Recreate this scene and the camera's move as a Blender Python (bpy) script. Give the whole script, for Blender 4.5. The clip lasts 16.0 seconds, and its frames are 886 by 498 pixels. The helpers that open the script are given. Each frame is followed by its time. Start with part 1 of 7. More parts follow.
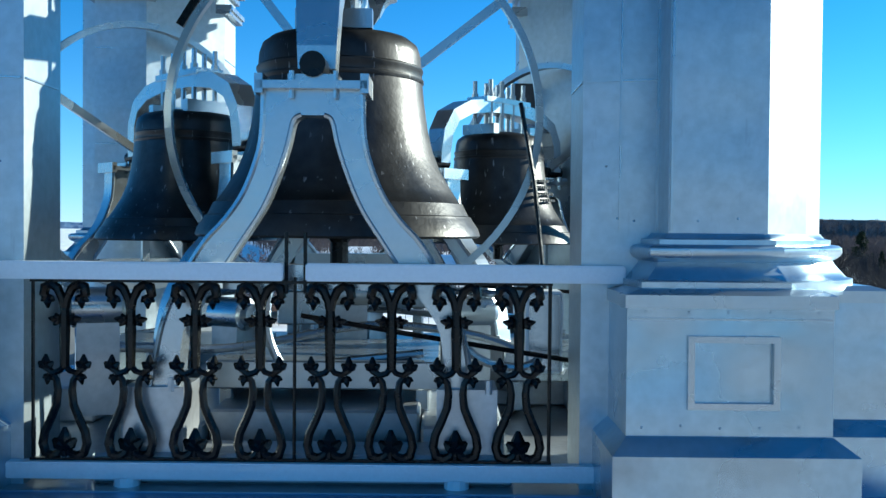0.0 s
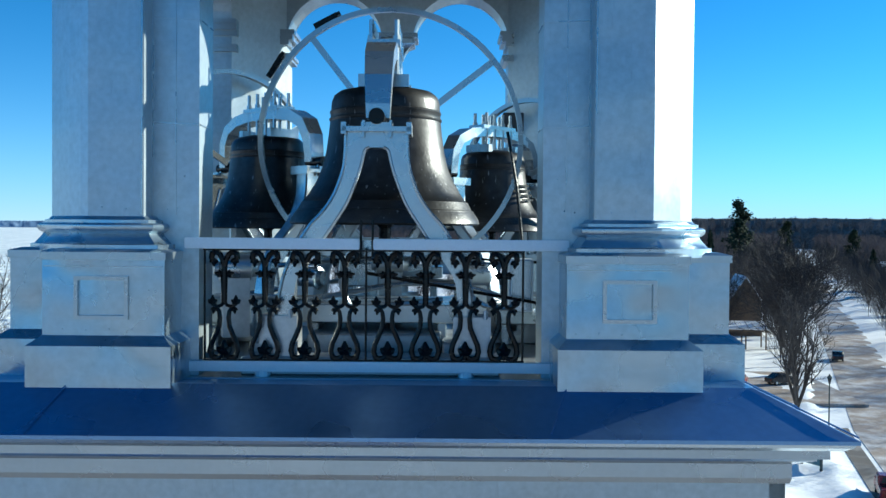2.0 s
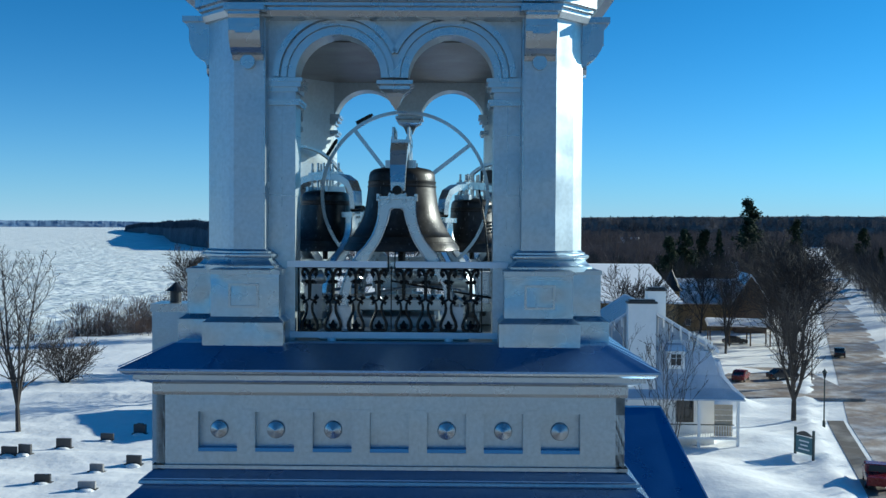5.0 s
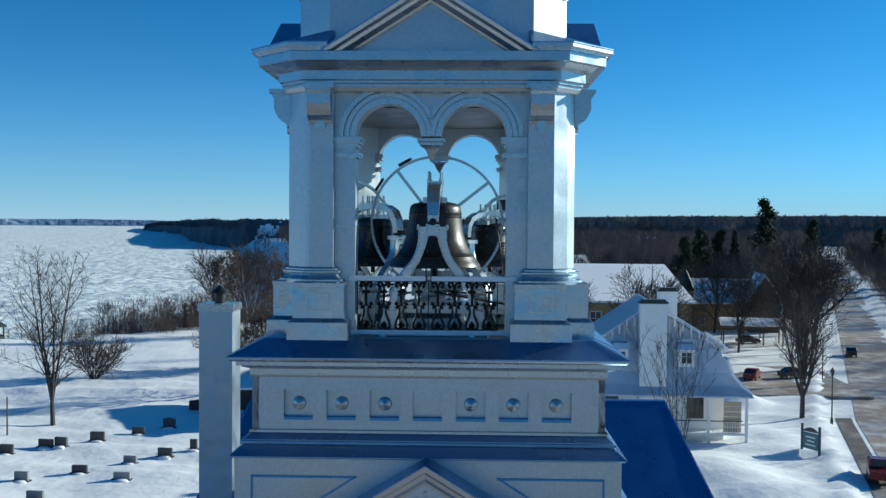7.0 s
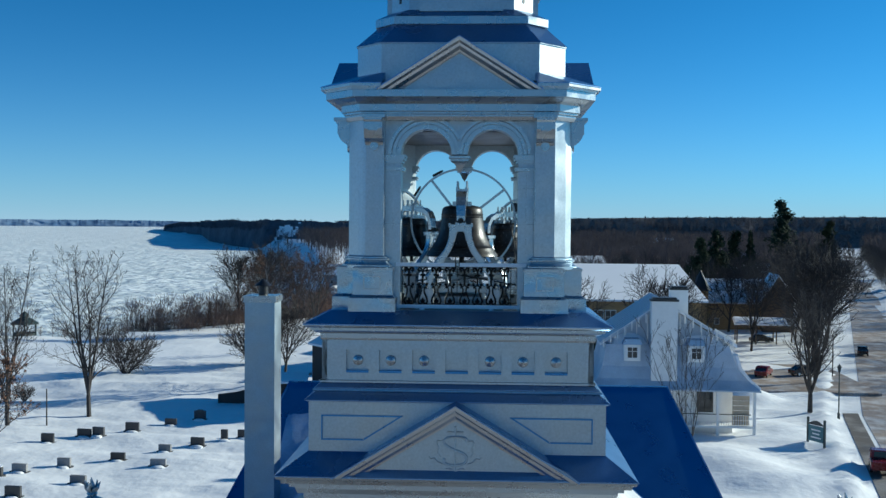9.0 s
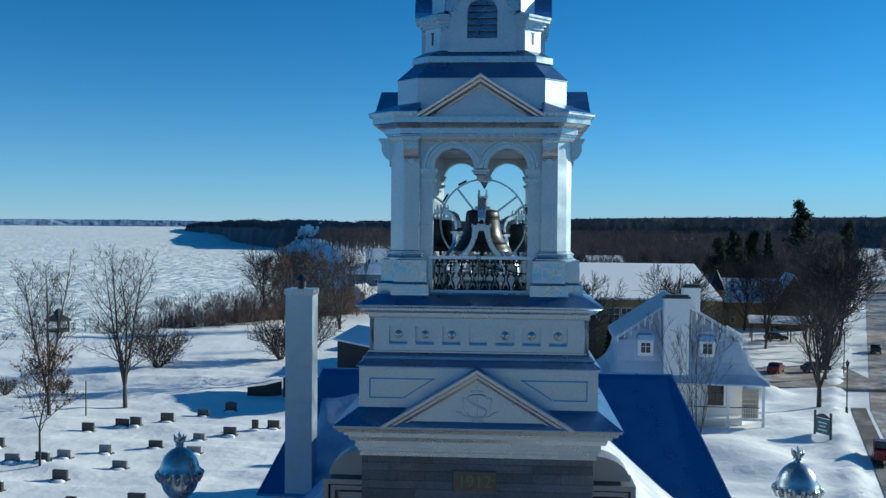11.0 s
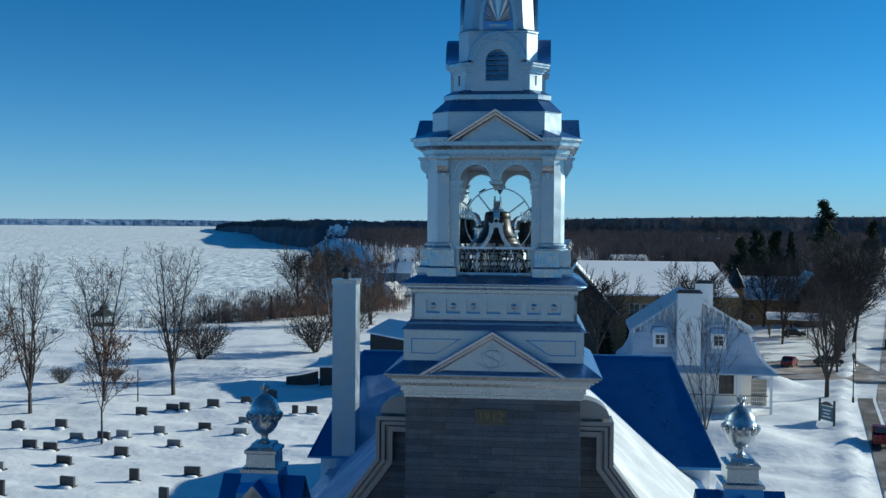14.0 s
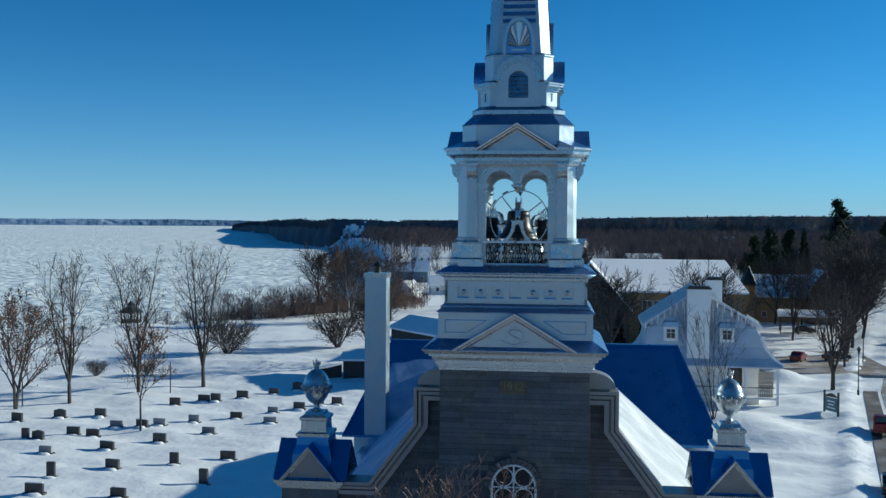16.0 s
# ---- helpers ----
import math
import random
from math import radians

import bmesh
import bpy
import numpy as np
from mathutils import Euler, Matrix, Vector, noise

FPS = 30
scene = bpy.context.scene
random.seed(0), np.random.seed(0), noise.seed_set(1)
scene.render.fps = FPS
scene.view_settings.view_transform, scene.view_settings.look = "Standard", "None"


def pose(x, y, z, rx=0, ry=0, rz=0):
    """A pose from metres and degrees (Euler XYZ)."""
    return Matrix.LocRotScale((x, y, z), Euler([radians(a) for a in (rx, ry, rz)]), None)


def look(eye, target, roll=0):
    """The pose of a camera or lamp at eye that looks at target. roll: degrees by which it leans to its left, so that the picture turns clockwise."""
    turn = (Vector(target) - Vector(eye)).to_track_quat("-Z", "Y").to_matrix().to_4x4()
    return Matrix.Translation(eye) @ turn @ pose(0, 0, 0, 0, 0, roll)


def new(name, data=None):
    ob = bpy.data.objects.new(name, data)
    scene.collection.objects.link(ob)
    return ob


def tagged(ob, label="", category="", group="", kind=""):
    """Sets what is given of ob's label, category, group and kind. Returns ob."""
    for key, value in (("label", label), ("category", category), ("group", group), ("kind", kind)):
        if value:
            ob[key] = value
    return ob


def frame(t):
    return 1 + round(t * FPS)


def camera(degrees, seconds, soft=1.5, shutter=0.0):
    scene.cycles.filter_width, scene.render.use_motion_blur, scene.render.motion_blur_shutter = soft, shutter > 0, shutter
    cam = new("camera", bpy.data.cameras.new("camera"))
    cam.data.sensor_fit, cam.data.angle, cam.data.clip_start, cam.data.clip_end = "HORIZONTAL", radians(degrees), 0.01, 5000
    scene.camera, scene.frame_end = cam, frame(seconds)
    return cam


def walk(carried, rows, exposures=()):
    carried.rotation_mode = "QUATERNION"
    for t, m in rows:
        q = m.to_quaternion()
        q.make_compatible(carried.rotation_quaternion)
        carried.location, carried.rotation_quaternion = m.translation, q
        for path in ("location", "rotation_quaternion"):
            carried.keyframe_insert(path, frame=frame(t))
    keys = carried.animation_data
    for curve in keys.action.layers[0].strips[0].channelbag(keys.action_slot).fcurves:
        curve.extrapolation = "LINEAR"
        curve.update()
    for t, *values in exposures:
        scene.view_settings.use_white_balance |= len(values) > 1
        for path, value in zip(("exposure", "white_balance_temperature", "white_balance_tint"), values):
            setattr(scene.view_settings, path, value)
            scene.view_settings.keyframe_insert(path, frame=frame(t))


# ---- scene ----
cam = camera(49.0, 16.0, soft=1.45)
PATH = [
    (0, pose(0.803, -4.075, 0.997, 88.849, -0.497, 2.923)),
    (0.5, pose(0.823, -4.470, 1.012, 88.859, -0.434, 2.820)),
    (1, pose(0.810, -5.037, 1.037, 88.846, -0.404, 2.728)),
    (1.5, pose(0.811, -5.829, 0.972, 88.818, -0.419, 2.662)),
    (2, pose(0.806, -6.654, 0.925, 88.792, -0.472, 2.661)),
    (2.5, pose(0.827, -7.571, 0.924, 88.769, -0.509, 2.708)),
    (3, pose(0.904, -8.509, 0.957, 88.757, -0.489, 2.788)),
    (3.5, pose(0.983, -9.405, 1.055, 88.783, -0.443, 2.904)),
    (6, pose(1.370, -13.061, 1.433, 88.639, -0.317, 3.883)),
    (6.5, pose(1.345, -14.033, 1.560, 88.628, -0.335, 4.143)),
    (7, pose(1.362, -15.131, 1.644, 88.619, -0.366, 4.413)),
    (7.5, pose(1.382, -16.266, 1.651, 88.639, -0.376, 4.691)),
    (8, pose(1.411, -17.357, 1.643, 88.661, -0.388, 4.950)),
    (8.5, pose(1.451, -18.424, 1.603, 88.671, -0.407, 5.205)),
    (9, pose(1.544, -19.519, 1.582, 88.676, -0.428, 5.468)),
    (11.5, pose(1.973, -25.323, 1.594, 88.663, -0.459, 6.925)),
    (12, pose(2.100, -26.530, 1.617, 88.665, -0.464, 7.211)),
    (12.5, pose(2.287, -27.783, 1.609, 88.651, -0.460, 7.478)),
    (13, pose(2.498, -29.085, 1.587, 88.638, -0.455, 7.753)),
    (13.5, pose(2.710, -30.419, 1.558, 88.632, -0.454, 8.020)),
    (14, pose(2.887, -31.743, 1.524, 88.635, -0.445, 8.266)),
    (14.5, pose(3.002, -33.048, 1.527, 88.652, -0.434, 8.501)),
    (15, pose(3.060, -34.352, 1.509, 88.637, -0.416, 8.721)),
    (15.5, pose(3.092, -35.661, 1.481, 88.621, -0.405, 8.936)),
    (16, pose(3.119, -36.959, 1.432, 88.603, -0.400, 9.155)),
]
walk(cam, PATH, [(0, 1.02, 6000, 1), (2, 0.80, 6000, 1), (3.5, 0.52, 6000, 1), (7, 0.26, 6000, 1), (12, 0.12, 6000, 1), (16, 0.06, 6000, 1)])

# ---- daylight: late winter sun from behind right, clear deep blue sky ----
SUN_AZ, SUN_EL = radians(62.0), radians(18.5)     # azimuth from +y towards +x
world = bpy.data.worlds.new("sky")
scene.world = world
world.use_nodes = True
wn, wl = world.node_tree.nodes, world.node_tree.links
sky = wn.new("ShaderNodeTexSky")
sky.sky_type, sky.sun_disc = "NISHITA", False
sky.sun_elevation, sky.sun_rotation = SUN_EL, SUN_AZ
sky.air_density, sky.dust_density, sky.ozone_density = 0.7, 0.9, 6.0
sky.altitude = 1500
wn["Background"].inputs["Strength"].default_value = 0.12
tone = wn.new("ShaderNodeVectorMath")          # a very clear, dry winter sky
tone.operation = "MULTIPLY"
tone.inputs[1].default_value = (0.215, 0.80, 0.89)
wl.new(sky.outputs["Color"], tone.inputs[0])
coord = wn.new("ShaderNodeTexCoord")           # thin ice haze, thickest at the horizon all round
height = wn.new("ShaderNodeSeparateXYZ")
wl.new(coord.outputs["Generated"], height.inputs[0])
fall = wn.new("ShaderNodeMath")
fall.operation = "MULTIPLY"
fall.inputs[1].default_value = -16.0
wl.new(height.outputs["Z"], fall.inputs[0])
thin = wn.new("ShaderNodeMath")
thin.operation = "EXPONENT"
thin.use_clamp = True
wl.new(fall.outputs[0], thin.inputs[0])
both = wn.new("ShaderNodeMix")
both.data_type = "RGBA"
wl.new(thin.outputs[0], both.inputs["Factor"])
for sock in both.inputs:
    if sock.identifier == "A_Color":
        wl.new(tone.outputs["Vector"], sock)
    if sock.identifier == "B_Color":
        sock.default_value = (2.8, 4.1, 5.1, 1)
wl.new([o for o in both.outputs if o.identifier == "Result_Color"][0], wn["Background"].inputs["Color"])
sun_data = bpy.data.lights.new("sun", "SUN")
sun_data.energy, sun_data.angle, sun_data.color = 5.0, radians(0.5), (1.0, 0.945, 0.80)
sun = new("sun", sun_data)
sun.matrix_world = look((math.sin(SUN_AZ) * math.cos(SUN_EL) * 90, math.cos(SUN_AZ) * math.cos(SUN_EL) * 90, math.sin(SUN_EL) * 90), (0, 0, 0))
scene.view_settings.exposure = 0.0

# ---- materials ----
def material(name, color, rough=0.6, metal=0.0, spread=0.12, scale=3.0, fine=40.0, bump=0.15, bump_scale=None, rough_spread=0.1,
             random=0.0, tint=None, tint_amount=0.0, tint_scale=1.0, bump_distance=0.01, bump_detail=3):
    """A surface of one base colour with variation at two scales, fine relief and uneven gloss."""
    m = bpy.data.materials.new(name)
    m.use_nodes = True
    nt = m.node_tree
    n, l = nt.nodes, nt.links
    b = n["Principled BSDF"]
    geo = n.new("ShaderNodeNewGeometry")
    big = n.new("ShaderNodeTexNoise")
    big.inputs["Scale"].default_value, big.inputs["Detail"].default_value = scale, 4
    small = n.new("ShaderNodeTexNoise")
    small.inputs["Scale"].default_value, small.inputs["Detail"].default_value = fine, 3
    for tex in (big, small):
        l.new(geo.outputs["Position"], tex.inputs["Vector"])
    add = n.new("ShaderNodeMath")
    add.operation = "ADD"
    l.new(big.outputs["Fac"], add.inputs[0])
    l.new(small.outputs["Fac"], add.inputs[1])
    value = n.new("ShaderNodeMapRange")
    value.inputs["From Min"].default_value, value.inputs["From Max"].default_value = 0.65, 1.35
    value.inputs["To Min"].default_value, value.inputs["To Max"].default_value = 1 - spread, 1 + spread
    l.new(add.outputs[0], value.inputs["Value"])
    last = value.outputs["Result"]
    if random:
        info = n.new("ShaderNodeObjectInfo")
        rr = n.new("ShaderNodeMapRange")
        rr.inputs["To Min"].default_value, rr.inputs["To Max"].default_value = 1 - random, 1 + random
        l.new(info.outputs["Random"], rr.inputs["Value"])
        mul = n.new("ShaderNodeMath")
        mul.operation = "MULTIPLY"
        l.new(last, mul.inputs[0])
        l.new(rr.outputs["Result"], mul.inputs[1])
        last = mul.outputs[0]
    base = n.new("ShaderNodeRGB")
    base.outputs[0].default_value = (*color, 1)
    source = base.outputs[0]
    if tint:
        tn = n.new("ShaderNodeTexNoise")
        tn.inputs["Scale"].default_value, tn.inputs["Detail"].default_value = tint_scale, 5
        l.new(geo.outputs["Position"], tn.inputs["Vector"])
        ramp = n.new("ShaderNodeMapRange")
        ramp.inputs["From Min"].default_value, ramp.inputs["From Max"].default_value = 0.45, 0.7
        ramp.inputs["To Max"].default_value = tint_amount
        l.new(tn.outputs["Fac"], ramp.inputs["Value"])
        mix = n.new("ShaderNodeMix")
        mix.data_type = "RGBA"
        mix.inputs["B"].default_value = (*tint, 1)
        for sock in mix.inputs:
            if sock.identifier == "B_Color":
                sock.default_value = (*tint, 1)
            if sock.identifier == "A_Color":
                l.new(source, sock)
        l.new(ramp.outputs["Result"], mix.inputs["Factor"])
        source = [o for o in mix.outputs if o.identifier == "Result_Color"][0]
    scale_node = n.new("ShaderNodeVectorMath")
    scale_node.operation = "SCALE"
    l.new(source, scale_node.inputs[0])
    l.new(last, scale_node.inputs["Scale"])
    l.new(scale_node.outputs["Vector"], b.inputs["Base Color"])
    b.inputs["Metallic"].default_value = metal
    rmap = n.new("ShaderNodeMapRange")
    rmap.inputs["From Min"].default_value, rmap.inputs["From Max"].default_value = 0.3, 0.7
    rmap.inputs["To Min"].default_value, rmap.inputs["To Max"].default_value = max(0.02, rough - rough_spread), min(1, rough + rough_spread)
    l.new(big.outputs["Fac"], rmap.inputs["Value"])
    l.new(rmap.outputs["Result"], b.inputs["Roughness"])
    if bump:
        relief = n.new("ShaderNodeTexNoise")
        relief.inputs["Scale"].default_value, relief.inputs["Detail"].default_value = bump_scale or fine, bump_detail
        l.new(geo.outputs["Position"], relief.inputs["Vector"])
        bn = n.new("ShaderNodeBump")
        bn.inputs["Strength"].default_value, bn.inputs["Distance"].default_value = bump, bump_distance
        l.new(relief.outputs["Fac"], bn.inputs["Height"])
        l.new(bn.outputs["Normal"], b.inputs["Normal"])
    return m


M = {}
M["silver"] = material("aluminium_paint", (0.42, 0.487, 0.53), 0.42, 0.88, 0.14, 0.9, 22, 0.5, 1.5, 0.08, bump_distance=0.05, bump_detail=1.5)
M["silver_dented"] = material("dented_aluminium_paint", (0.365, 0.46, 0.53), 0.29, 0.9, 0.12, 2, 22, 0.9, 1.9, 0.10, bump_distance=0.07, bump_detail=1)
M["silver_smooth"] = material("aluminium_paint_trim", (0.41, 0.455, 0.485), 0.28, 0.85, 0.05, 2.5, 30, 0.25, 5.0, 0.06)
M["roof"] = material("sheet_metal_roof", (0.18, 0.31, 0.51), 0.3, 0.85, 0.08, 1.0, 20, 0.2, 1.8, 0.07, bump_distance=0.03)
M["roof_blue"] = material("blue_sheet_roof", (0.06, 0.22, 0.47), 0.32, 0.8, 0.08, 1.0, 20, 0.2, 1.8, 0.07, bump_distance=0.03)
M["rail_paint"] = material("rail_grey_paint", (0.72, 0.76, 0.80), 0.4, 0.1, 0.05, 4, 60, 0.1)
M["iron"] = material("black_iron", (0.003, 0.0035, 0.0035), 0.28, 0.0, 0.2, 8, 60, 0.3, 25)
M["bronze"] = material("bell_bronze", (0.05, 0.05, 0.052), 0.42, 0.8, 0.35, 2.2, 14, 0.15, 30, 0.12, tint=(0.018, 0.018, 0.018), tint_amount=0.8, tint_scale=1.8)


def streaked(m, color, reach):
    """Adds pale upright runs and flecks to a dark surface."""
    nt = m.node_tree
    n, l = nt.nodes, nt.links
    b = n["Principled BSDF"]
    old = b.inputs["Base Color"].links[0].from_socket
    geo = n.new("ShaderNodeNewGeometry")
    mp = n.new("ShaderNodeMapping")
    mp.inputs["Scale"].default_value = (38, 38, 6)
    tex = n.new("ShaderNodeTexNoise")
    tex.inputs["Scale"].default_value, tex.inputs["Detail"].default_value = 1.0, 3
    l.new(geo.outputs["Position"], mp.inputs["Vector"])
    l.new(mp.outputs["Vector"], tex.inputs["Vector"])
    ramp = n.new("ShaderNodeMapRange")
    ramp.inputs["From Min"].default_value, ramp.inputs["From Max"].default_value = 0.66, 0.75
    ramp.inputs["To Max"].default_value = reach
    l.new(tex.outputs["Fac"], ramp.inputs["Value"])
    mix = n.new("ShaderNodeMix")
    mix.data_type = "RGBA"
    for sock in mix.inputs:
        if sock.identifier == "B_Color":
            sock.default_value = (*color, 1)
        if sock.identifier == "A_Color":
            l.new(old, sock)
    l.new(ramp.outputs["Result"], mix.inputs["Factor"])
    l.new([o for o in mix.outputs if o.identifier == "Result_Color"][0], b.inputs["Base Color"])


M["iron"].node_tree.nodes["Principled BSDF"].inputs["Specular IOR Level"].default_value = 0.25
M["bronze"].node_tree.nodes["Principled BSDF"].inputs["Specular IOR Level"].default_value = 0.4
streaked(M["bronze"], (0.5, 0.51, 0.53), 0.5)
streaked(M["silver"], (0.30, 0.33, 0.37), 0.35)
M["inside"] = material("belfry_inside_metal", (0.40, 0.42, 0.44), 0.38, 0.75, 0.15, 2.0, 25, 0.25, 3.0)
M["stone"] = material("grey_limestone", (0.096, 0.102, 0.116), 0.85, 0.0, 0.3, 2.5, 18, 0.7, 14, 0.08, random=0.22, tint=(0.15, 0.125, 0.11), tint_amount=0.6, tint_scale=0.8)
M["mortar"] = material("mortar", (0.075, 0.078, 0.088), 0.9, 0.0, 0.15, 5, 40, 0.4)
M["snow"] = material("snow", (0.86, 0.87, 0.89), 0.75, 0.0, 0.03, 0.15, 1.2, 0.55, 0.8, 0.1, bump_distance=0.2, bump_detail=7)
M["snow_roof"] = material("settled_roof_snow", (0.84, 0.85, 0.88), 0.75, 0.0, 0.03, 0.3, 3.0, 0.3, 0.9, 0.1, bump_distance=0.06)
M["ice"] = material("river_ice_snow", (0.84, 0.88, 0.88), 0.7, 0.0, 0.16, 0.05, 0.22, 0.75, 0.13, 0.1, tint=(0.42, 0.52, 0.56), tint_amount=0.6, tint_scale=0.045, bump_distance=3.5)
M["bark"] = material("grey_bark", (0.050, 0.044, 0.042), 0.9, 0.0, 0.3, 3, 30, 0.5, 25)
M["twig"] = material("brown_twigs", (0.040, 0.034, 0.033), 0.9, 0.0, 0.3, 1, 12, 0.0)
M["conifer"] = material("dark_conifer", (0.030, 0.045, 0.026), 0.8, 0.0, 0.4, 0.6, 5, 0.0)
M["wood_far"] = material("far_bare_wood", (0.115, 0.086, 0.078), 0.95, 0.0, 0.55, 0.03, 0.4, 0.0, tint=(0.10, 0.078, 0.075), tint_amount=0.5, tint_scale=0.06)
M["granite"] = material("dark_granite", (0.040, 0.040, 0.043), 0.4, 0.0, 0.3, 4, 60, 0.2, random=0.6)
M["white"] = material("white_paint", (0.78, 0.78, 0.77), 0.55, 0.0, 0.05, 2, 30, 0.15)
M["asphalt"] = material("wet_asphalt", (0.10, 0.085, 0.075), 0.75, 0.0, 0.3, 0.25, 6, 0.4, 8, tint=(0.5, 0.48, 0.46), tint_amount=0.5, tint_scale=0.22)
M["glass"] = material("window_glass", (0.02, 0.025, 0.03), 0.08, 0.0, 0.1, 2, 20, 0.0, rough_spread=0.02)
M["gold"] = material("gold_leaf", (0.22, 0.165, 0.075), 0.6, 0.3, 0.1, 5, 40, 0.1)
M["red"] = material("red_car_paint", (0.16, 0.010, 0.013), 0.25, 0.0, 0.05, 3, 30, 0.0)
M["dark_car"] = material("dark_car_paint", (0.02, 0.021, 0.024), 0.25, 0.0, 0.05, 3, 30, 0.0)
M["tyre"] = material("tyre_rubber", (0.02, 0.02, 0.02), 0.85, 0.0, 0.1, 5, 40, 0.1)
M["yellow_wall"] = material("ochre_brick_wall", (0.31, 0.21, 0.105), 0.8, 0.0, 0.12, 0.8, 6, 0.3, 9)
M["brown"] = material("brown_boards", (0.14, 0.10, 0.07), 0.85, 0.0, 0.2, 2, 20, 0.2)
M["green_dark"] = material("dark_green_paint", (0.03, 0.05, 0.05), 0.5, 0.0, 0.1, 3, 30, 0.1)
M["teal"] = material("teal_sign_board", (0.06, 0.16, 0.19), 0.5, 0.0, 0.1, 2, 30, 0.0)
M["leaf"] = material("dry_brown_leaves", (0.17, 0.085, 0.05), 0.85, 0.0, 0.4, 2, 10, 0.0)

M["road"] = material("wet_street", (0.30, 0.235, 0.19), 0.6, 0.0, 0.3, 0.12, 2.5, 0.3, 5, 0.2, tint=(0.66, 0.65, 0.65), tint_amount=0.8, tint_scale=0.35)
# far woods with the blue of distance haze mixed into the base colour
M["haze_wood"] = material("haze_tinted_far_shore", (0.10, 0.19, 0.33), 0.95, 0.0, 0.25, 0.006, 0.03, 0.0, tint=(0.50, 0.58, 0.68), tint_amount=0.5, tint_scale=0.012)
M["skyline"] = material("dark_far_woods", (0.16, 0.135, 0.125), 0.95, 0.0, 0.5, 0.05, 0.5, 0.0, tint=(0.11, 0.088, 0.082), tint_amount=0.6, tint_scale=0.03)
# dark headland woods, lifted towards blue to paint in the nearer haze
M["haze_near"] = material("haze_tinted_bank", (0.06, 0.075, 0.10), 0.95, 0.0, 0.45, 0.02, 0.15, 0.0, tint=(0.12, 0.13, 0.15), tint_amount=0.5, tint_scale=0.02)
M["snow_thin"] = material("thin_crusted_snow", (0.50, 0.52, 0.55), 0.7, 0.0, 0.15, 0.7, 9, 0.6, 6.0, 0.1, tint=(0.75, 0.76, 0.79), tint_amount=0.7, tint_scale=0.35, bump_distance=0.04)
# same metal as the other trim, greyed to paint its reflection of the ground
M["dull_trim"] = material("trim_with_ground_tone", (0.25, 0.25, 0.26), 0.42, 0.5, 0.12, 2.0, 25, 0.2, 4.0)
M["silver_bright"] = material("fresh_aluminium_trim", (0.50, 0.51, 0.515), 0.3, 0.9, 0.05, 2.5, 30, 0.25, 5.0, 0.06)
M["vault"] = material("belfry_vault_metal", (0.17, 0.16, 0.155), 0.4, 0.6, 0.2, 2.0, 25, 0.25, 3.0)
M["plaque"] = material("brown_weathered_stone", (0.13, 0.105, 0.075), 0.85, 0.0, 0.35, 6, 30, 0.5, 20)
M["birch"] = material("birch_bark", (0.42, 0.40, 0.38), 0.8, 0.0, 0.25, 3, 20, 0.2)
M["scrub"] = material("russet_scrub", (0.22, 0.15, 0.12), 0.9, 0.0, 0.4, 0.1, 3, 0.0)
M["pale_granite"] = material("pale_granite", (0.22, 0.22, 0.225), 0.6, 0.0, 0.2, 4, 60, 0.2, random=0.3)
# blue metal with snow patches; the base also holds the front slope's shade
M["roof_frost"] = material("frosted_roof_shade_tone", (0.40, 0.47, 0.56), 0.6, 0.15, 0.10, 0.8, 8, 0.4, 2.0, tint=(0.68, 0.72, 0.78), tint_amount=0.8, tint_scale=0.25, bump_distance=0.05)
# beige brightened in place of sunlight that never reaches these boards
M["porch_wood"] = material("sunlit_tone_porch_boards", (0.50, 0.40, 0.29), 0.7, 0.0, 0.15, 2, 20, 0.2)
M["slate_wall"] = material("slate_blue_boards", (0.13, 0.19, 0.23), 0.8, 0.0, 0.15, 0.8, 6, 0.2)
# snow of the unlit roof side, its deep blue shade put into the colour
M["shaded_snow"] = material("snow_in_shade_tone", (0.20, 0.33, 0.54), 0.6, 0.1, 0.12, 0.7, 8, 0.4, 2.0, tint=(0.60, 0.67, 0.77), tint_amount=0.7, tint_scale=0.4, bump_distance=0.05)
M["roof_snow"] = material("thin_roof_snow", (0.62, 0.66, 0.71), 0.6, 0.1, 0.12, 0.6, 6, 0.5, 2.0, tint=(0.36, 0.40, 0.46), tint_amount=0.6, tint_scale=0.5, bump_distance=0.08)
# ---- small kit for meshes ----
def part(name, bm, mat, parent=None, label="", smooth=False):
    """Links a bmesh as one mesh object, under a thing or part where one is given."""
    me = bpy.data.meshes.new(name)
    bmesh.ops.recalc_face_normals(bm, faces=bm.faces)
    bm.to_mesh(me)
    bm.free()
    me.materials.append(M[mat] if isinstance(mat, str) else mat)
    if smooth:
        me.polygons.foreach_set("use_smooth", [True] * len(me.polygons))
        me.set_sharp_from_angle(angle=radians(40))
    ob = new(name, me)
    if parent is not None:
        ob.parent = parent
    if label:
        ob["label"] = label
    return ob


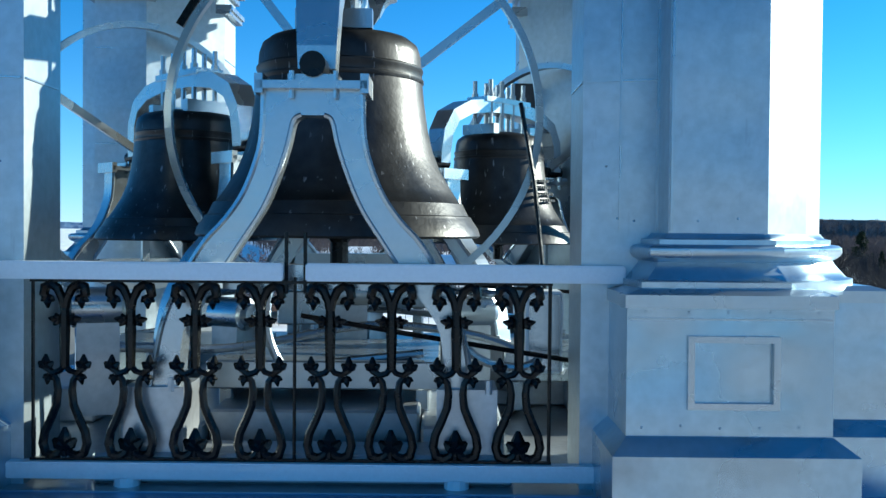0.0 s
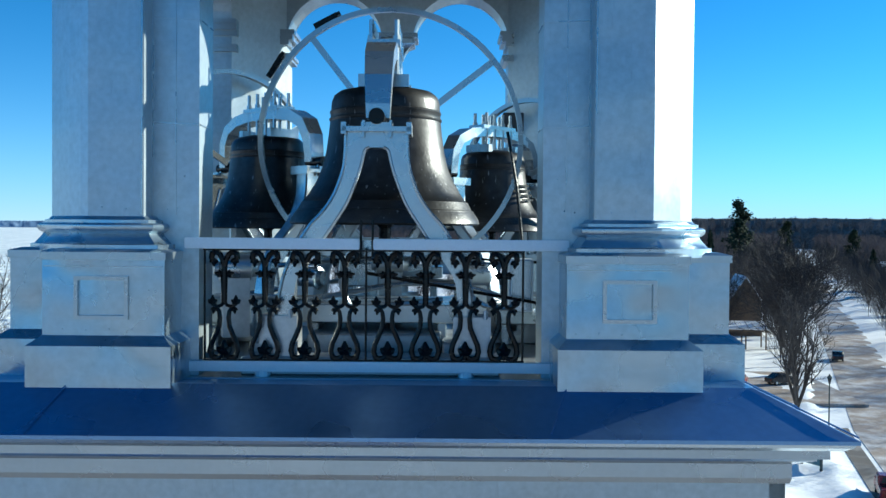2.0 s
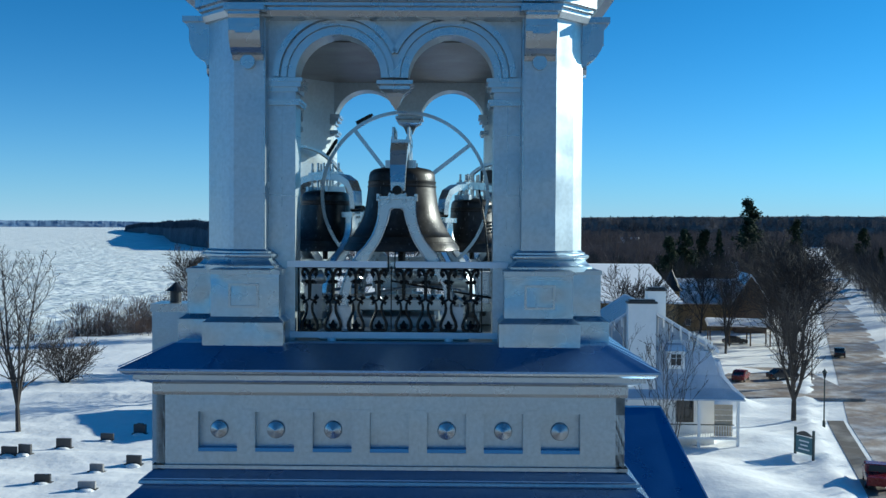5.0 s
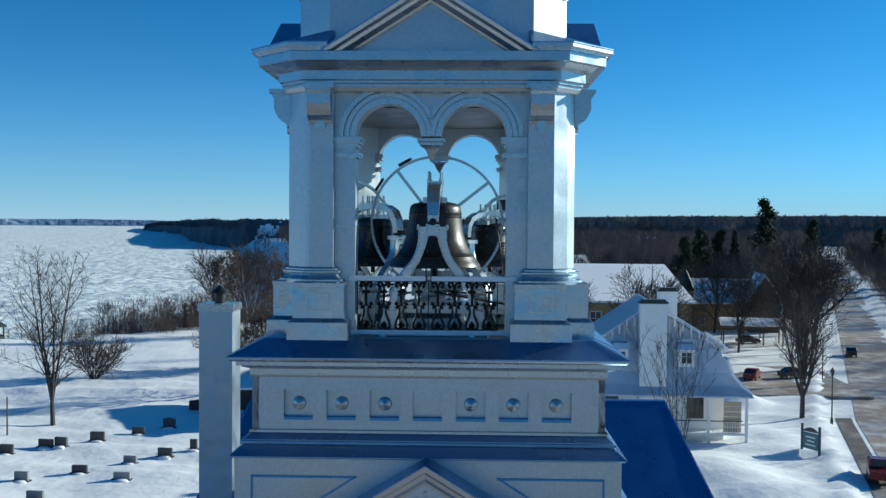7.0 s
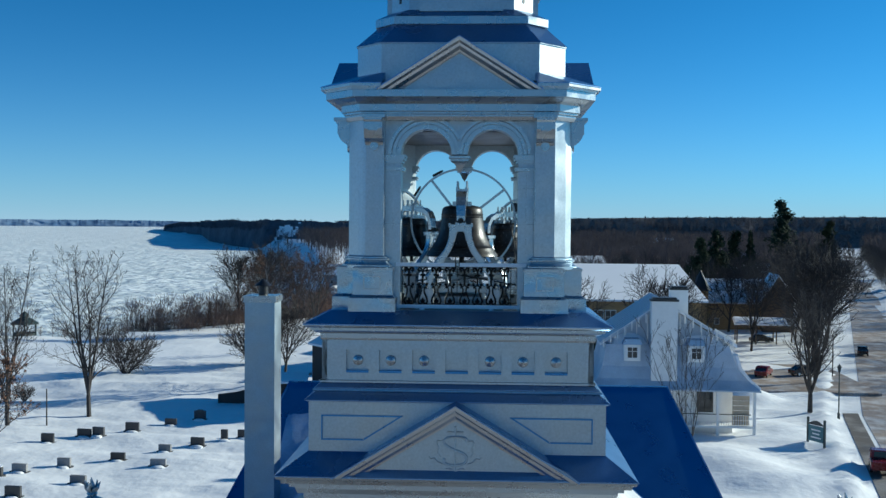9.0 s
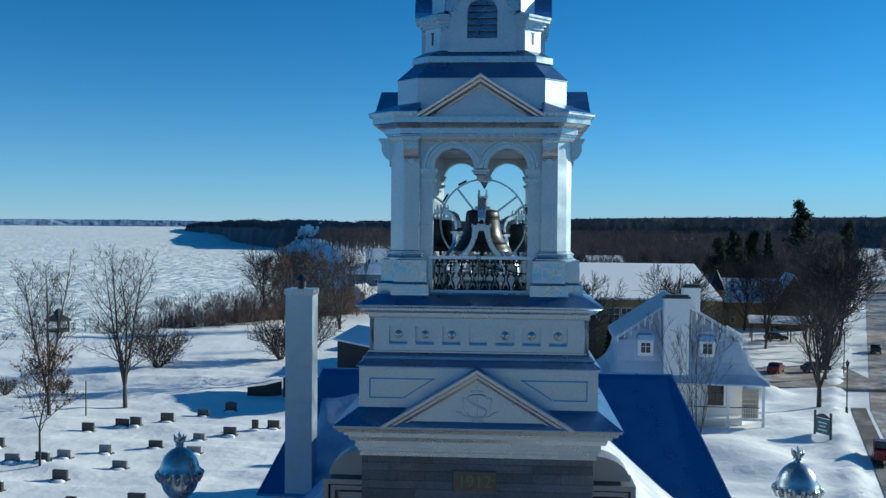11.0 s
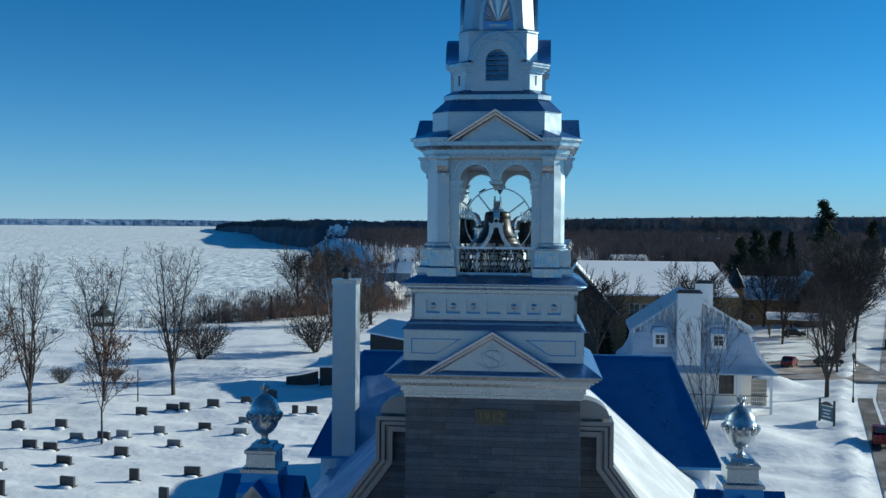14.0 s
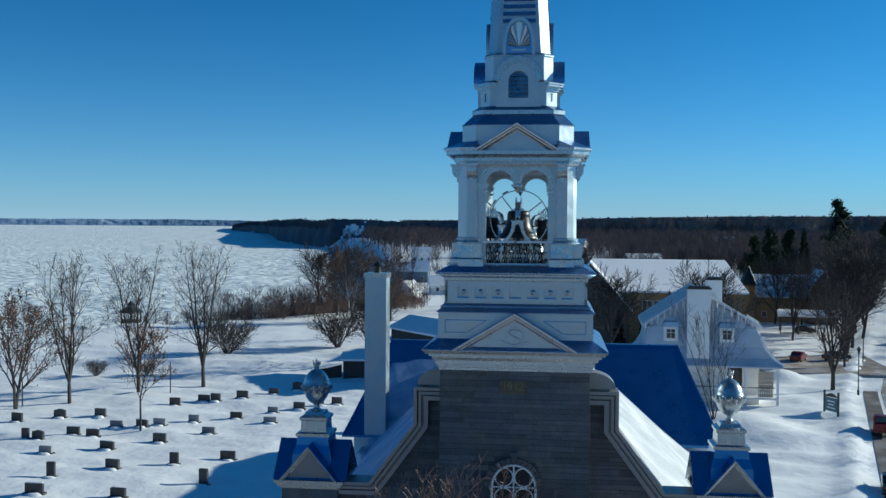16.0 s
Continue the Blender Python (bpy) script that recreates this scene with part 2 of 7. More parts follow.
def islands(name, bm, mat, parent, smooth=False):
    """Links every separate island of a bmesh as a part of its own."""
    seen, out = set(), []
    bm.verts.index_update()
    bm.verts.ensure_lookup_table()
    for v in bm.verts:
        if v.index in seen:
            continue
        stack, group = [v], []
        seen.add(v.index)
        while stack:
            w = stack.pop()
            group.append(w)
            for e in w.link_edges:
                o = e.other_vert(w)
                if o.index not in seen:
                    seen.add(o.index)
                    stack.append(o)
        b = bmesh.new()
        new_v = {w.index: b.verts.new(w.co) for w in group}
        for f in {f for w in group for f in w.link_faces}:
            b.faces.new([new_v[w.index] for w in f.verts])
        out.append(part(name, b, mat, parent, smooth=smooth))
    bm.free()
    return out


def thing(name, label, category, group="", kind="", at=(0, 0, 0), rz=0):
    ob = new(name)
    ob.empty_display_size = 0.2
    ob.matrix_basis = pose(*at, 0, 0, rz)
    return tagged(ob, label, category, group, kind)


def box(bm, x0, x1, y0, y1, z0, z1):
    v = [bm.verts.new((x, y, z)) for z in (z0, z1) for x, y in ((x0, y0), (x1, y0), (x1, y1), (x0, y1))]
    for f in ((0, 3, 2, 1), (4, 5, 6, 7), (0, 1, 5, 4), (1, 2, 6, 5), (2, 3, 7, 6), (3, 0, 4, 7)):
        bm.faces.new([v[i] for i in f])


def loft(bm, rings, cap=True, close=True):
    """Skins rings of equal length."""
    vs = [[bm.verts.new(p) for p in r] for r in rings]
    n = len(vs[0])
    for a, b in zip(vs, vs[1:]):
        for i in range(n if close else n - 1):
            j = (i + 1) % n
            bm.faces.new((a[i], a[j], b[j], b[i]))
    if cap and close:
        bm.faces.new(vs[0][::-1])
        bm.faces.new(vs[-1])


def prism(bm, poly, place, depth):
    """A flat outline of (a, b), put at place(a, b, d) for d = 0 and depth."""
    loft(bm, [[place(a, b, 0) for a, b in poly], [place(a, b, depth) for a, b in poly]])


def lathe(bm, profile, seg=24, at=(0, 0, 0)):
    """Turns a profile of (radius, z) round a vertical axis."""
    rings = [[(at[0] + max(r, 1e-4) * math.cos(2 * math.pi * i / seg), at[1] + max(r, 1e-4) * math.sin(2 * math.pi * i / seg), at[2] + z)
              for i in range(seg)] for r, z in profile]
    loft(bm, rings)


def tube(bm, pts, radius, seg=6, closed=False):
    """A round bar along points; radius is one number or one for each point."""
    pts = [Vector(p) for p in pts]
    n = len(pts)
    rad = radius if isinstance(radius, (list, tuple)) else [radius] * n
    rings, up = [], None
    for i, p in enumerate(pts):
        if closed:
            d = pts[(i + 1) % n] - pts[i - 1]
        else:
            d = pts[min(i + 1, n - 1)] - pts[max(i - 1, 0)]
        d.normalize()
        if up is None:
            up = d.orthogonal().normalized()
        up = (up - d * up.dot(d))
        up = up.normalized() if up.length > 1e-6 else d.orthogonal().normalized()
        side = d.cross(up)
        rings.append([tuple(p + rad[i] * (math.cos(2 * math.pi * k / seg) * up + math.sin(2 * math.pi * k / seg) * side)) for k in range(seg)])
    if closed:
        rings.append(rings[0])
    loft(bm, rings, cap=not closed)


def bar(bm, a, b, wide, deep, up=(0, 0, 1)):
    """A straight bar of rectangular section from a to b."""
    a, b = Vector(a), Vector(b)
    d = (b - a).normalized()
    s = d.cross(Vector(up))
    s = s.normalized() if s.length > 1e-6 else Vector((1, 0, 0))
    u = s.cross(d)
    loft(bm, [[tuple(p + s * x * wide / 2 + u * y * deep / 2) for x, y in ((-1, -1), (1, -1), (1, 1), (-1, 1))] for p in (a, b)])


def blob(bm, c, r, seg=6, rings=4, squash=(1, 1, 1), jitter=0.0):
    out = []
    for k in range(1, rings):
        th = math.pi * k / rings
        out.append([(c[0] + r * squash[0] * math.sin(th) * math.cos(2 * math.pi * i / seg) * (1 + random.uniform(-jitter, jitter)),
                     c[1] + r * squash[1] * math.sin(th) * math.sin(2 * math.pi * i / seg) * (1 + random.uniform(-jitter, jitter)),
                     c[2] - r * squash[2] * math.cos(th)) for i in range(seg)])
    loft(bm, out)


def arc(cx, cz, r, a0, a1, n):
    return [(cx + r * math.cos(radians(a0 + (a1 - a0) * i / n)), cz + r * math.sin(radians(a0 + (a1 - a0) * i / n))) for i in range(n + 1)]


def swept_arc(bm, cx, cz, r0, r1, ya, yb, a0, a1, n):
    """A curved moulding of rectangular section, standing upright between two depths."""
    rings = []
    for i in range(n + 1):
        a = radians(a0 + (a1 - a0) * i / n)
        c, s = math.cos(a), math.sin(a)
        rings.append([(cx + r0 * c, ya, cz + r0 * s), (cx + r1 * c, ya, cz + r1 * s), (cx + r1 * c, yb, cz + r1 * s), (cx + r0 * c, yb, cz + r0 * s)])
    loft(bm, rings)


def curve(pts, n):
    """A smooth curve through points."""
    out = []
    for i in range(len(pts) - 1):
        p0, p1, p2, p3 = pts[max(i - 1, 0)], pts[i], pts[i + 1], pts[min(i + 2, len(pts) - 1)]
        for k in range(n):
            t = k / n
            out.append(tuple(0.5 * (2 * b + (c - a) * t + (2 * a - 5 * b + 4 * c - d) * t * t + (3 * b - a - 3 * c + d) * t ** 3) for a, b, c, d in zip(p0, p1, p2, p3)))
    return out + [tuple(pts[-1])]


CY = 2.05                       # the tower's axis stands at (0, CY)
GROUND = -20.3                  # the belfry deck is z = 0


def octo(h, c, z):
    """A square ring of half width h with its corners cut by c, round the tower's axis."""
    return [(x, CY + y, z) for x, y in ((h - c, -h), (h, -h + c), (h, h - c), (h - c, h), (-h + c, h), (-h, h - c), (-h, -h + c), (-h + c, -h))]


def square(h, z):
    return [(h, CY - h, z), (h, CY + h, z), (-h, CY + h, z), (-h, CY - h, z)]


def quarter(k, p):
    """Turns a point round the tower's axis by k quarter turns."""
    x, y, z = p[0], p[1] - CY, p[2]
    for _ in range(k):
        x, y = -y, x
    return (x, y + CY, z)

# ---- the bell tower ----
tower = thing("bell_tower", "silver-painted sheet-metal bell tower with twin arches above grey stone", "bell tower", at=(0, 0, 0))

# stone shaft core, behind its facing blocks
bm = bmesh.new()
box(bm, -2.74, 2.74, CY - 2.74, CY + 2.74, GROUND - 1, -3.95)
tower_wall = part("stone_shaft", bm, "mortar", tower, "coursed grey stone shaft")

# cornice between the stone shaft and the base storey
bm = bmesh.new()
loft(bm, [square(2.86, -4.00), square(2.86, -3.90), square(2.90, -3.88), square(2.90, -3.80), square(2.96, -3.78), square(2.96, -3.62), square(3.06, -3.60), square(3.10, -3.50),
          square(3.10, -3.46), square(3.20, -3.44), square(3.20, -3.36), square(3.32, -3.35), square(3.34, -3.28), square(3.41, -3.25), square(3.42, -3.20), square(2.90, -2.85)])
part("lower_cornice", bm, "silver_smooth", tower)
bm = bmesh.new()
loft(bm, [square(3.44, -3.20), square(3.44, -3.18), square(2.89, -2.81)])
part("cornice_roof", bm, "roof", tower)

# base storey with panels
bm = bmesh.new()
loft(bm, [square(2.88, -2.90), square(2.88, -1.84), square(2.92, -1.835), square(2.94, -1.81), square(2.76, -1.66), square(2.79, -1.655), square(2.82, -1.635), square(2.81, -1.605), square(2.76, -1.595), square(2.66, -1.50)])
part("base_storey", bm, "silver", tower)
for a, za, b, zb in ((2.955, -1.815, 2.765, -1.652), (2.775, -1.598, 2.675, -1.50)):
    bm = bmesh.new()
    loft(bm, [square(a, za), square(a, za + 0.012), square(b, zb)])
    part("band_roof", bm, "roof", tower)


def frame_strip(bm, pts, w, y0, y1):
    """A raised moulding of width w round a polygon on a front face."""
    cx, cz = sum(p[0] for p in pts) / len(pts), sum(p[1] for p in pts) / len(pts)
    n = len(pts)
    for i in range(n):
        a, b = Vector((pts[i][0], 0, pts[i][1])), Vector((pts[(i + 1) % n][0], 0, pts[(i + 1) % n][1]))
        d = (b - a).normalized()
        nn = Vector((-d.z, 0, d.x))
        if nn.dot(Vector((cx, 0, cz)) - a) < 0:
            nn = -nn
        q = [a, b, b + nn * w - d * w, a + nn * w + d * w]
        loft(bm, [[(p.x, y0, p.z) for p in q], [(p.x, y1, p.z) for p in q]])


# raised strips in dark blue paint the shadow gap round each panel
for k in range(4):
    for s in (-1, 1):
        bm = bmesh.new()
        pts = [(s * 2.63, -2.59), (s * 2.63, -2.10), (s * 1.03, -2.10), (s * 1.80, -2.59)]
        frame_strip(bm, pts, 0.026, CY - 2.88, CY - 2.905)
        for v in bm.verts:
            v.co = quarter(k, v.co)
        part("panel_shadow_line", bm, "roof_blue", tower, "dark-coloured strip standing for the shadow line of a sunk panel")

# lower gable on the front, with its monogram
def gable(half, z0, apex, y_front, y_back, thick, lip, ridge=0.0):
    """A raking cornice and the roof behind it; returns the two meshes and the tympanum."""
    rake, roof, tymp = bmesh.new(), bmesh.new(), bmesh.new()
    m = (apex - z0) / half
    for s in (-1, 1):
        for a, b, oa, ob in ((0.0, 0.26, 1.0, 0.97), (0.26, 0.40, 0.95, 0.72), (0.40, 0.62, 0.70, 0.66), (0.62, 0.84, 0.60, 0.32), (0.84, 1.0, 0.28, 0.24)):
            za, zb = apex - a * thick, apex - b * thick
            xa, xb = s * (za - z0) / m, s * (zb - z0) / m
            back = y_front + 0.05
            loft(rake, [[(0, y_front - oa * lip, za), (0, y_front - ob * lip, zb), (0, back, zb), (0, back, za)],
                        [(xa, y_front - oa * lip, z0), (xb, y_front - ob * lip, z0), (xb, back, z0), (xa, back, z0)]])
        top = [(0, apex + 0.016 + ridge), (0, apex + ridge), (s * (half + 0.02), z0 - 0.02 + ridge), (s * (half + 0.03), z0 + 0.004 + ridge)]
        loft(roof, [[(x, y_front - lip - 0.02, z) for x, z in top], [(x, y_back, z) for x, z in top]])
    t = [(-half + 0.1, z0 - 0.05), (half - 0.1, z0 - 0.05), (0, apex - thick * 0.5)]
    loft(tymp, [[(x, y_front, z) for x, z in t], [(x, y_front + 0.06, z) for x, z in t]])
    return rake, roof, tymp


rake, roof, tymp = gable(2.31, -3.20, -1.80, CY - 3.26, CY - 2.86, 0.30, 0.20)
g2 = part("lower_gable", tymp, "silver", tower)
islands("rake_moulding", rake, "silver_bright", g2)
islands("gable_roof", roof, "roof", g2)
# raised monogram: a tall cross through a wide S, leafy scrolls beside it
bm = bmesh.new()
yy = CY - 3.258
pts = [(0.20, -2.50), (0.21, -2.45), (0.13, -2.415), (0.0, -2.41), (-0.15, -2.43), (-0.21, -2.51), (-0.15, -2.59), (0.0, -2.66), (0.16, -2.73), (0.22, -2.82), (0.16, -2.92), (0.0, -2.95), (-0.14, -2.94), (-0.22, -2.88), (-0.20, -2.82)]
tube(bm, [(x, yy, z) for x, z in curve(pts, 4)], 0.026, 8)
tube(bm, [(0, yy, -2.22), (0, yy, -3.06)], 0.020, 6)
tube(bm, [(-0.13, yy, -2.32), (0.13, yy, -2.32)], 0.018, 6)
for x, z in ((0, -2.22), (-0.13, -2.32), (0.13, -2.32), (0, -3.07)):
    tube(bm, [(x - 0.025, yy, z - 0.012), (x + 0.025, yy, z + 0.012)], 0.020, 6)
for sx in (-1, 1):
    tube(bm, [(sx * x, yy, z) for x, z in ((0.22, -2.47), (0.27, -2.50), (0.33, -2.48), (0.36, -2.54), (0.31, -2.62), (0.34, -2.72), (0.28, -2.80))], 0.016, 6)
    tube(bm, [(sx * x, yy, z) for x, z in ((0.24, -2.93), (0.33, -2.90), (0.40, -2.82), (0.47, -2.84), (0.50, -2.79))], 0.016, 6)
    tube(bm, [(sx * x, yy, z) for x, z in ((0.05, -3.04), (0.12, -3.01), (0.18, -3.03))], 0.014, 6)
part("monogram", bm, "silver", g2, smooth=True)

# frieze with seven sunk panels
FR = 2.66
bm = bmesh.new()
loft(bm, [square(FR - 0.10, -1.50), square(FR - 0.10, -0.64)])
frieze = part("frieze", bm, "silver", tower)
PANELS = [-1.96, -1.31, -0.655, -0.005, 0.645, 1.29, 1.935]
PT, PB = -0.85, -1.305                              # top and bottom of the sunk panels
for k in range(4):
    bm = bmesh.new()
    y0, y1 = CY - FR + 0.102, CY - FR
    box(bm, -FR, FR, y1, y0, -1.452, PB)
    box(bm, -FR, FR, y1, y0, PT, -0.655)
    edges = [-FR] + [e for c in PANELS for e in (c - 0.222, c + 0.222)] + [FR]
    for a, b in zip(edges[::2], edges[1::2]):
        box(bm, a, b, y1, y0, PB, PT)
    box(bm, -FR - 0.035, FR + 0.035, y1 - 0.035, y0, -1.495, -1.455)
    for c in PANELS[:-1]:                          # lapped cover strips between the panels
        box(bm, c + 0.245, c + 0.415, y1 - 0.007, y1 + 0.001, PB - 0.03, PT + 0.035)
    for v in bm.verts:
        v.co = quarter(k, v.co)
    islands("frieze_face", bm, "silver", frieze)
    # sills take a darker blue, the shade of the recess set in colour
    for c in PANELS:
        bm = bmesh.new()
        box(bm, c - 0.221, c + 0.221, CY - FR + 0.004, CY - FR + 0.1, PB + 0.001, PB + 0.042)
        for v in bm.verts:
            v.co = quarter(k, v.co)
        part("shaded_panel_sill", bm, "roof_blue", frieze)
    for i, c in enumerate(PANELS):
        if i == 3 or k == 2:
            continue
        bm = bmesh.new()
        prof = [(0.105, 0.0), (0.105, 0.012), (0.095, 0.035), (0.002, 0.075)]
        loft(bm, [[(c + r * math.cos(t * math.pi / 12), CY - FR + 0.10 - d, -1.065 + r * math.sin(t * math.pi / 12)) for t in range(24)] for r, d in prof])
        for v in bm.verts:
            v.co = quarter(k, v.co)
        part("frieze_disc", bm, "silver_smooth", frieze, "shallow cone disc", smooth=False)

# main cornice and the sloping skirt roof
bm = bmesh.new()
loft(bm, [square(FR, -0.66), square(FR + 0.02, -0.655), square(FR + 0.03, -0.62), square(FR + 0.03, -0.53), square(FR + 0.06, -0.515), square(FR + 0.13, -0.49), square(FR + 0.15, -0.465),
          square(FR + 0.20, -0.46), square(FR + 0.20, -0.405), square(FR + 0.26, -0.395), square(FR + 0.30, -0.37), square(FR + 0.32, -0.335), square(2.4, -0.35)])
part("main_cornice", bm, "silver_smooth", tower)
bm = bmesh.new()
loft(bm, [square(FR + 0.33, -0.345), square(FR + 0.33, -0.322), square(FR + 0.28, -0.30), square(2.50, -0.085), square(2.2, -0.105)])
skirt = part("skirt_roof", bm, "roof", tower, "folded sheet-metal skirt roof")
bm = bmesh.new()
for k in range(4):
    for pts in ([(2.98, CY - 2.98, -0.30), (2.50, CY - 2.50, -0.075)], [(1.15, CY - 2.97, -0.295), (1.30, CY - 2.52, -0.085)], [(-2.0, CY - 2.97, -0.295), (-1.9, CY - 2.52, -0.085)]):
        tube(bm, [quarter(k, p) for p in pts], 0.006, 5)
islands("seam", bm, "roof", skirt)

# belfry floor
bm = bmesh.new()
box(bm, -2.15, 2.15, CY - 2.15, CY + 2.15, -0.16, -0.10)
part("deck", bm, "inside", tower)


def pier_ring(o, z, plain=False):
    """One corner pier's outline, its pilasters grown by o."""
    pts = [(1.18, 2.05), (1.5 - o, 2.05), (1.5 - o, 2.25 + o), (1.9 + 0.41 * o, 2.25 + o), (2.13 + 0.8 * o, 2.04 + 0.8 * o), (2.22 + 0.9 * o, 1.93 + 0.6 * o), (2.25 + o, 1.87 + 0.41 * o), (2.25 + o, 1.5 - o), (2.05, 1.5 - o), (2.05, 1.18), (1.66, 1.18), (1.18, 1.66)]
    return [(x, CY - y, z) for x, y in pts]


def mould_ring(o, z):
    pts = [(1.47 - o, 2.0), (1.5 - o, 2.25 + o), (1.9 + 0.41 * o, 2.25 + o), (2.13 + 0.8 * o, 2.04 + 0.8 * o), (2.22 + 0.9 * o, 1.93 + 0.6 * o), (2.25 + o, 1.87 + 0.41 * o), (2.25 + o, 1.5 - o), (2.0, 1.47 - o), (1.6, 1.6)]
    return [(x, CY - y, z) for x, y in pts]


def block_ring(a, b, c, d, z):
    """A pedestal outline with a notched corner: from a to b along each face, d out."""
    pts = [(a, 2.05), (a, d), (b, d), (b, c), (c, b), (d, b), (d, a), (2.05, a), (1.7, a), (a, 1.7)]
    return [(x, CY - y, z) for x, y in pts]


for k in range(4):
    pier = bmesh.new()
    loft(pier, [pier_ring(0, z) for z in (-0.12, 3.0, 3.72)])
    ped = bmesh.new()
    loft(ped, [block_ring(1.30, 2.09, 2.09, 2.46, z) for z in (0.20, 0.715)])
    cap = bmesh.new()
    loft(cap, [block_ring(1.29, 2.10, 2.10, 2.475, 0.705), block_ring(1.29, 2.10, 2.10, 2.475, 0.755), block_ring(1.36, 2.06, 2.06, 2.40, 0.775)])
    plinth = bmesh.new()
    loft(plinth, [block_ring(1.235, 2.165, 2.165, 2.55, -0.15), block_ring(1.235, 2.165, 2.165, 2.55, 0.155), block_ring(1.30, 2.09, 2.09, 2.47, 0.215)])
    mould = bmesh.new()
    loft(mould, [mould_ring(o, z) for z, o in ((0.74, 0.13), (0.80, 0.13), (0.805, 0.105), (0.83, 0.085), (0.86, 0.06), (0.875, 0.052), (0.885, 0.07), (0.895, 0.082),
                                             (0.91, 0.09), (0.93, 0.088), (0.94, 0.075), (0.945, 0.045), (0.965, 0.045), (0.97, 0.02), (0.99, 0.004))])
    panels, seams, imp, brackets = bmesh.new(), bmesh.new(), bmesh.new(), []
    for m in (0, 1):                                   # the two faces that meet at this corner
        def face(x, d, z, m=m):
            return (x, CY - d, z) if m == 0 else (d, CY - x, z)
        # sunk panel rim on the pedestal
        for x0, x1, z0, z1 in ((1.53, 1.555, 0.32, 0.60), (1.855, 1.88, 0.32, 0.60), (1.555, 1.855, 0.575, 0.60), (1.555, 1.855, 0.32, 0.345)):
            loft(panels, [[face(x, d, z) for x, z in ((x0, z0), (x1, z0), (x1, z1), (x0, z1))] for d in (2.455, 2.482)])
        for x, w, z0, z1 in ((1.505, 0.012, 1.0, 3.7), (1.49, 0.012, 1.0, 2.7)):
            loft(seams, [[face(xx, d, z) for xx, z in ((x, z0), (x + w, z0), (x + w, z1), (x, z1))] for d in (2.04, 2.262 if x > 1.5 else 2.058)])
        for z0 in (1.62, 2.34):                           # lapped sheet edges
            for xa, xb, dd in ((1.19, 1.49, 2.05),):
                loft(seams, [[face(xx, d, zz) for xx, zz in ((xa, z0), (xb, z0 + 0.012), (xb, z0 + 0.019), (xa, z0 + 0.007))] for d in (dd - 0.01, dd + 0.005)])
            loft(seams, [[face(1.18 - e, yy, zz) for yy, zz in ((1.67, z0), (2.04, z0), (2.04, z0 + 0.008), (1.67, z0 + 0.008))] for e in (-0.01, 0.005)])
        loft(seams, [[face(xx, d, zz) for xx, zz in ((1.335, 1.0), (1.341, 1.0), (1.345, 2.69), (1.339, 2.69))] for d in (2.04, 2.056)])
        for z in (0.66, ):
            loft(seams, [[face(xx, d, zz) for xx, zz in ((1.31, z), (2.08, z), (2.08, z + 0.006), (1.31, z + 0.006))] for d in (2.45, 2.465)])
        # impost bands on the jamb strip, returned into the opening
        for z0, z1, o in ((2.915, 2.975, 0.07), (2.975, 3.02, 0.09), (2.86, 2.915, 0.03), (2.70, 2.735, 0.05), (2.735, 2.77, 0.065)):
            loft(imp, [[face(x, d, z) for x, d in ((1.18 - o, 2.05 + o * 0.8), (1.5, 2.05 + o * 0.8), (1.5, 1.6), (1.18 - o, 1.6))] for z in (z0, z1)])
        # scrolled console at the pilaster's head
        br = bmesh.new()
        prof = [(2.24, 3.72), (2.53, 3.72), (2.53, 3.68), (2.50, 3.64), (2.50, 3.50), (2.47, 3.40), (2.42, 3.32), (2.36, 3.27), (2.31, 3.25), (2.29, 3.20), (2.24, 3.20)]
        loft(br, [[face(x, d, z) for d, z in prof] for x in (1.52, 1.88)])
        loft(br, [[face(x, d, z) for d, z in [(2.24, 3.785), (2.57, 3.785), (2.57, 3.72), (2.24, 3.72)]] for x in (1.46, 1.92)])
        tube(br, [face(1.70, 2.24, 3.175), face(1.70, 2.31, 3.175)], 0.085, 16)
        for za in (3.56, 3.47):
            loft(br, [[face(x, d, z) for d, z in ((2.45, za), (2.512, za), (2.512, za + 0.03), (2.45, za + 0.03))] for x in (1.60, 1.80)])
        brackets.append(br)
    rivets = bmesh.new()
    rr = random.Random(k)
    for m in (0, 1):
        spots = [(1.35 + 0.17 * i + rr.uniform(-0.03, 0.03), 2.46, 0.69) for i in range(5)] + [(1.36 + 0.15 * i, 2.46, 0.24 + rr.uniform(0, 0.02)) for i in range(5)]
        spots += [(1.62, 2.25, 1.04), (1.78, 2.25, 1.05), (1.28, 2.05, 1.27), (1.40, 2.05, 1.04), (1.33, 2.05, 1.05)]
        for x, d, z in spots:
            p = (x, CY - d, z) if m == 0 else (d, CY - x, z)
            blob(rivets, p, 0.006, 8, 5)
    objs = [part("pier", pier, "silver", tower, "sheet-metal corner pier with seams")]
    for nm, b, mt in (("pedestal", ped, "silver_dented"), ("pedestal_cap", cap, "silver_smooth"), ("plinth", plinth, "silver_dented"), ("base_moulding", mould, "silver_dented"),
                      ("panel_rim", panels, "silver_smooth"), ("seam", seams, "silver_smooth"), ("impost", imp, "silver_smooth"), ("rivets", rivets, "silver_dented"),
                      ("console", brackets[0], "silver_smooth"), ("console", brackets[1], "silver_smooth")):
        if nm in ("panel_rim", "seam", "impost"):
            objs += islands(nm, b, mt, objs[0])
        else:
            objs.append(part(nm, b, mt, objs[0] if nm in ("rivets", "console") else tower, smooth=nm == "base_moulding"))
        if nm == "rivets":
            tagged(objs[-1], kind="stuff")
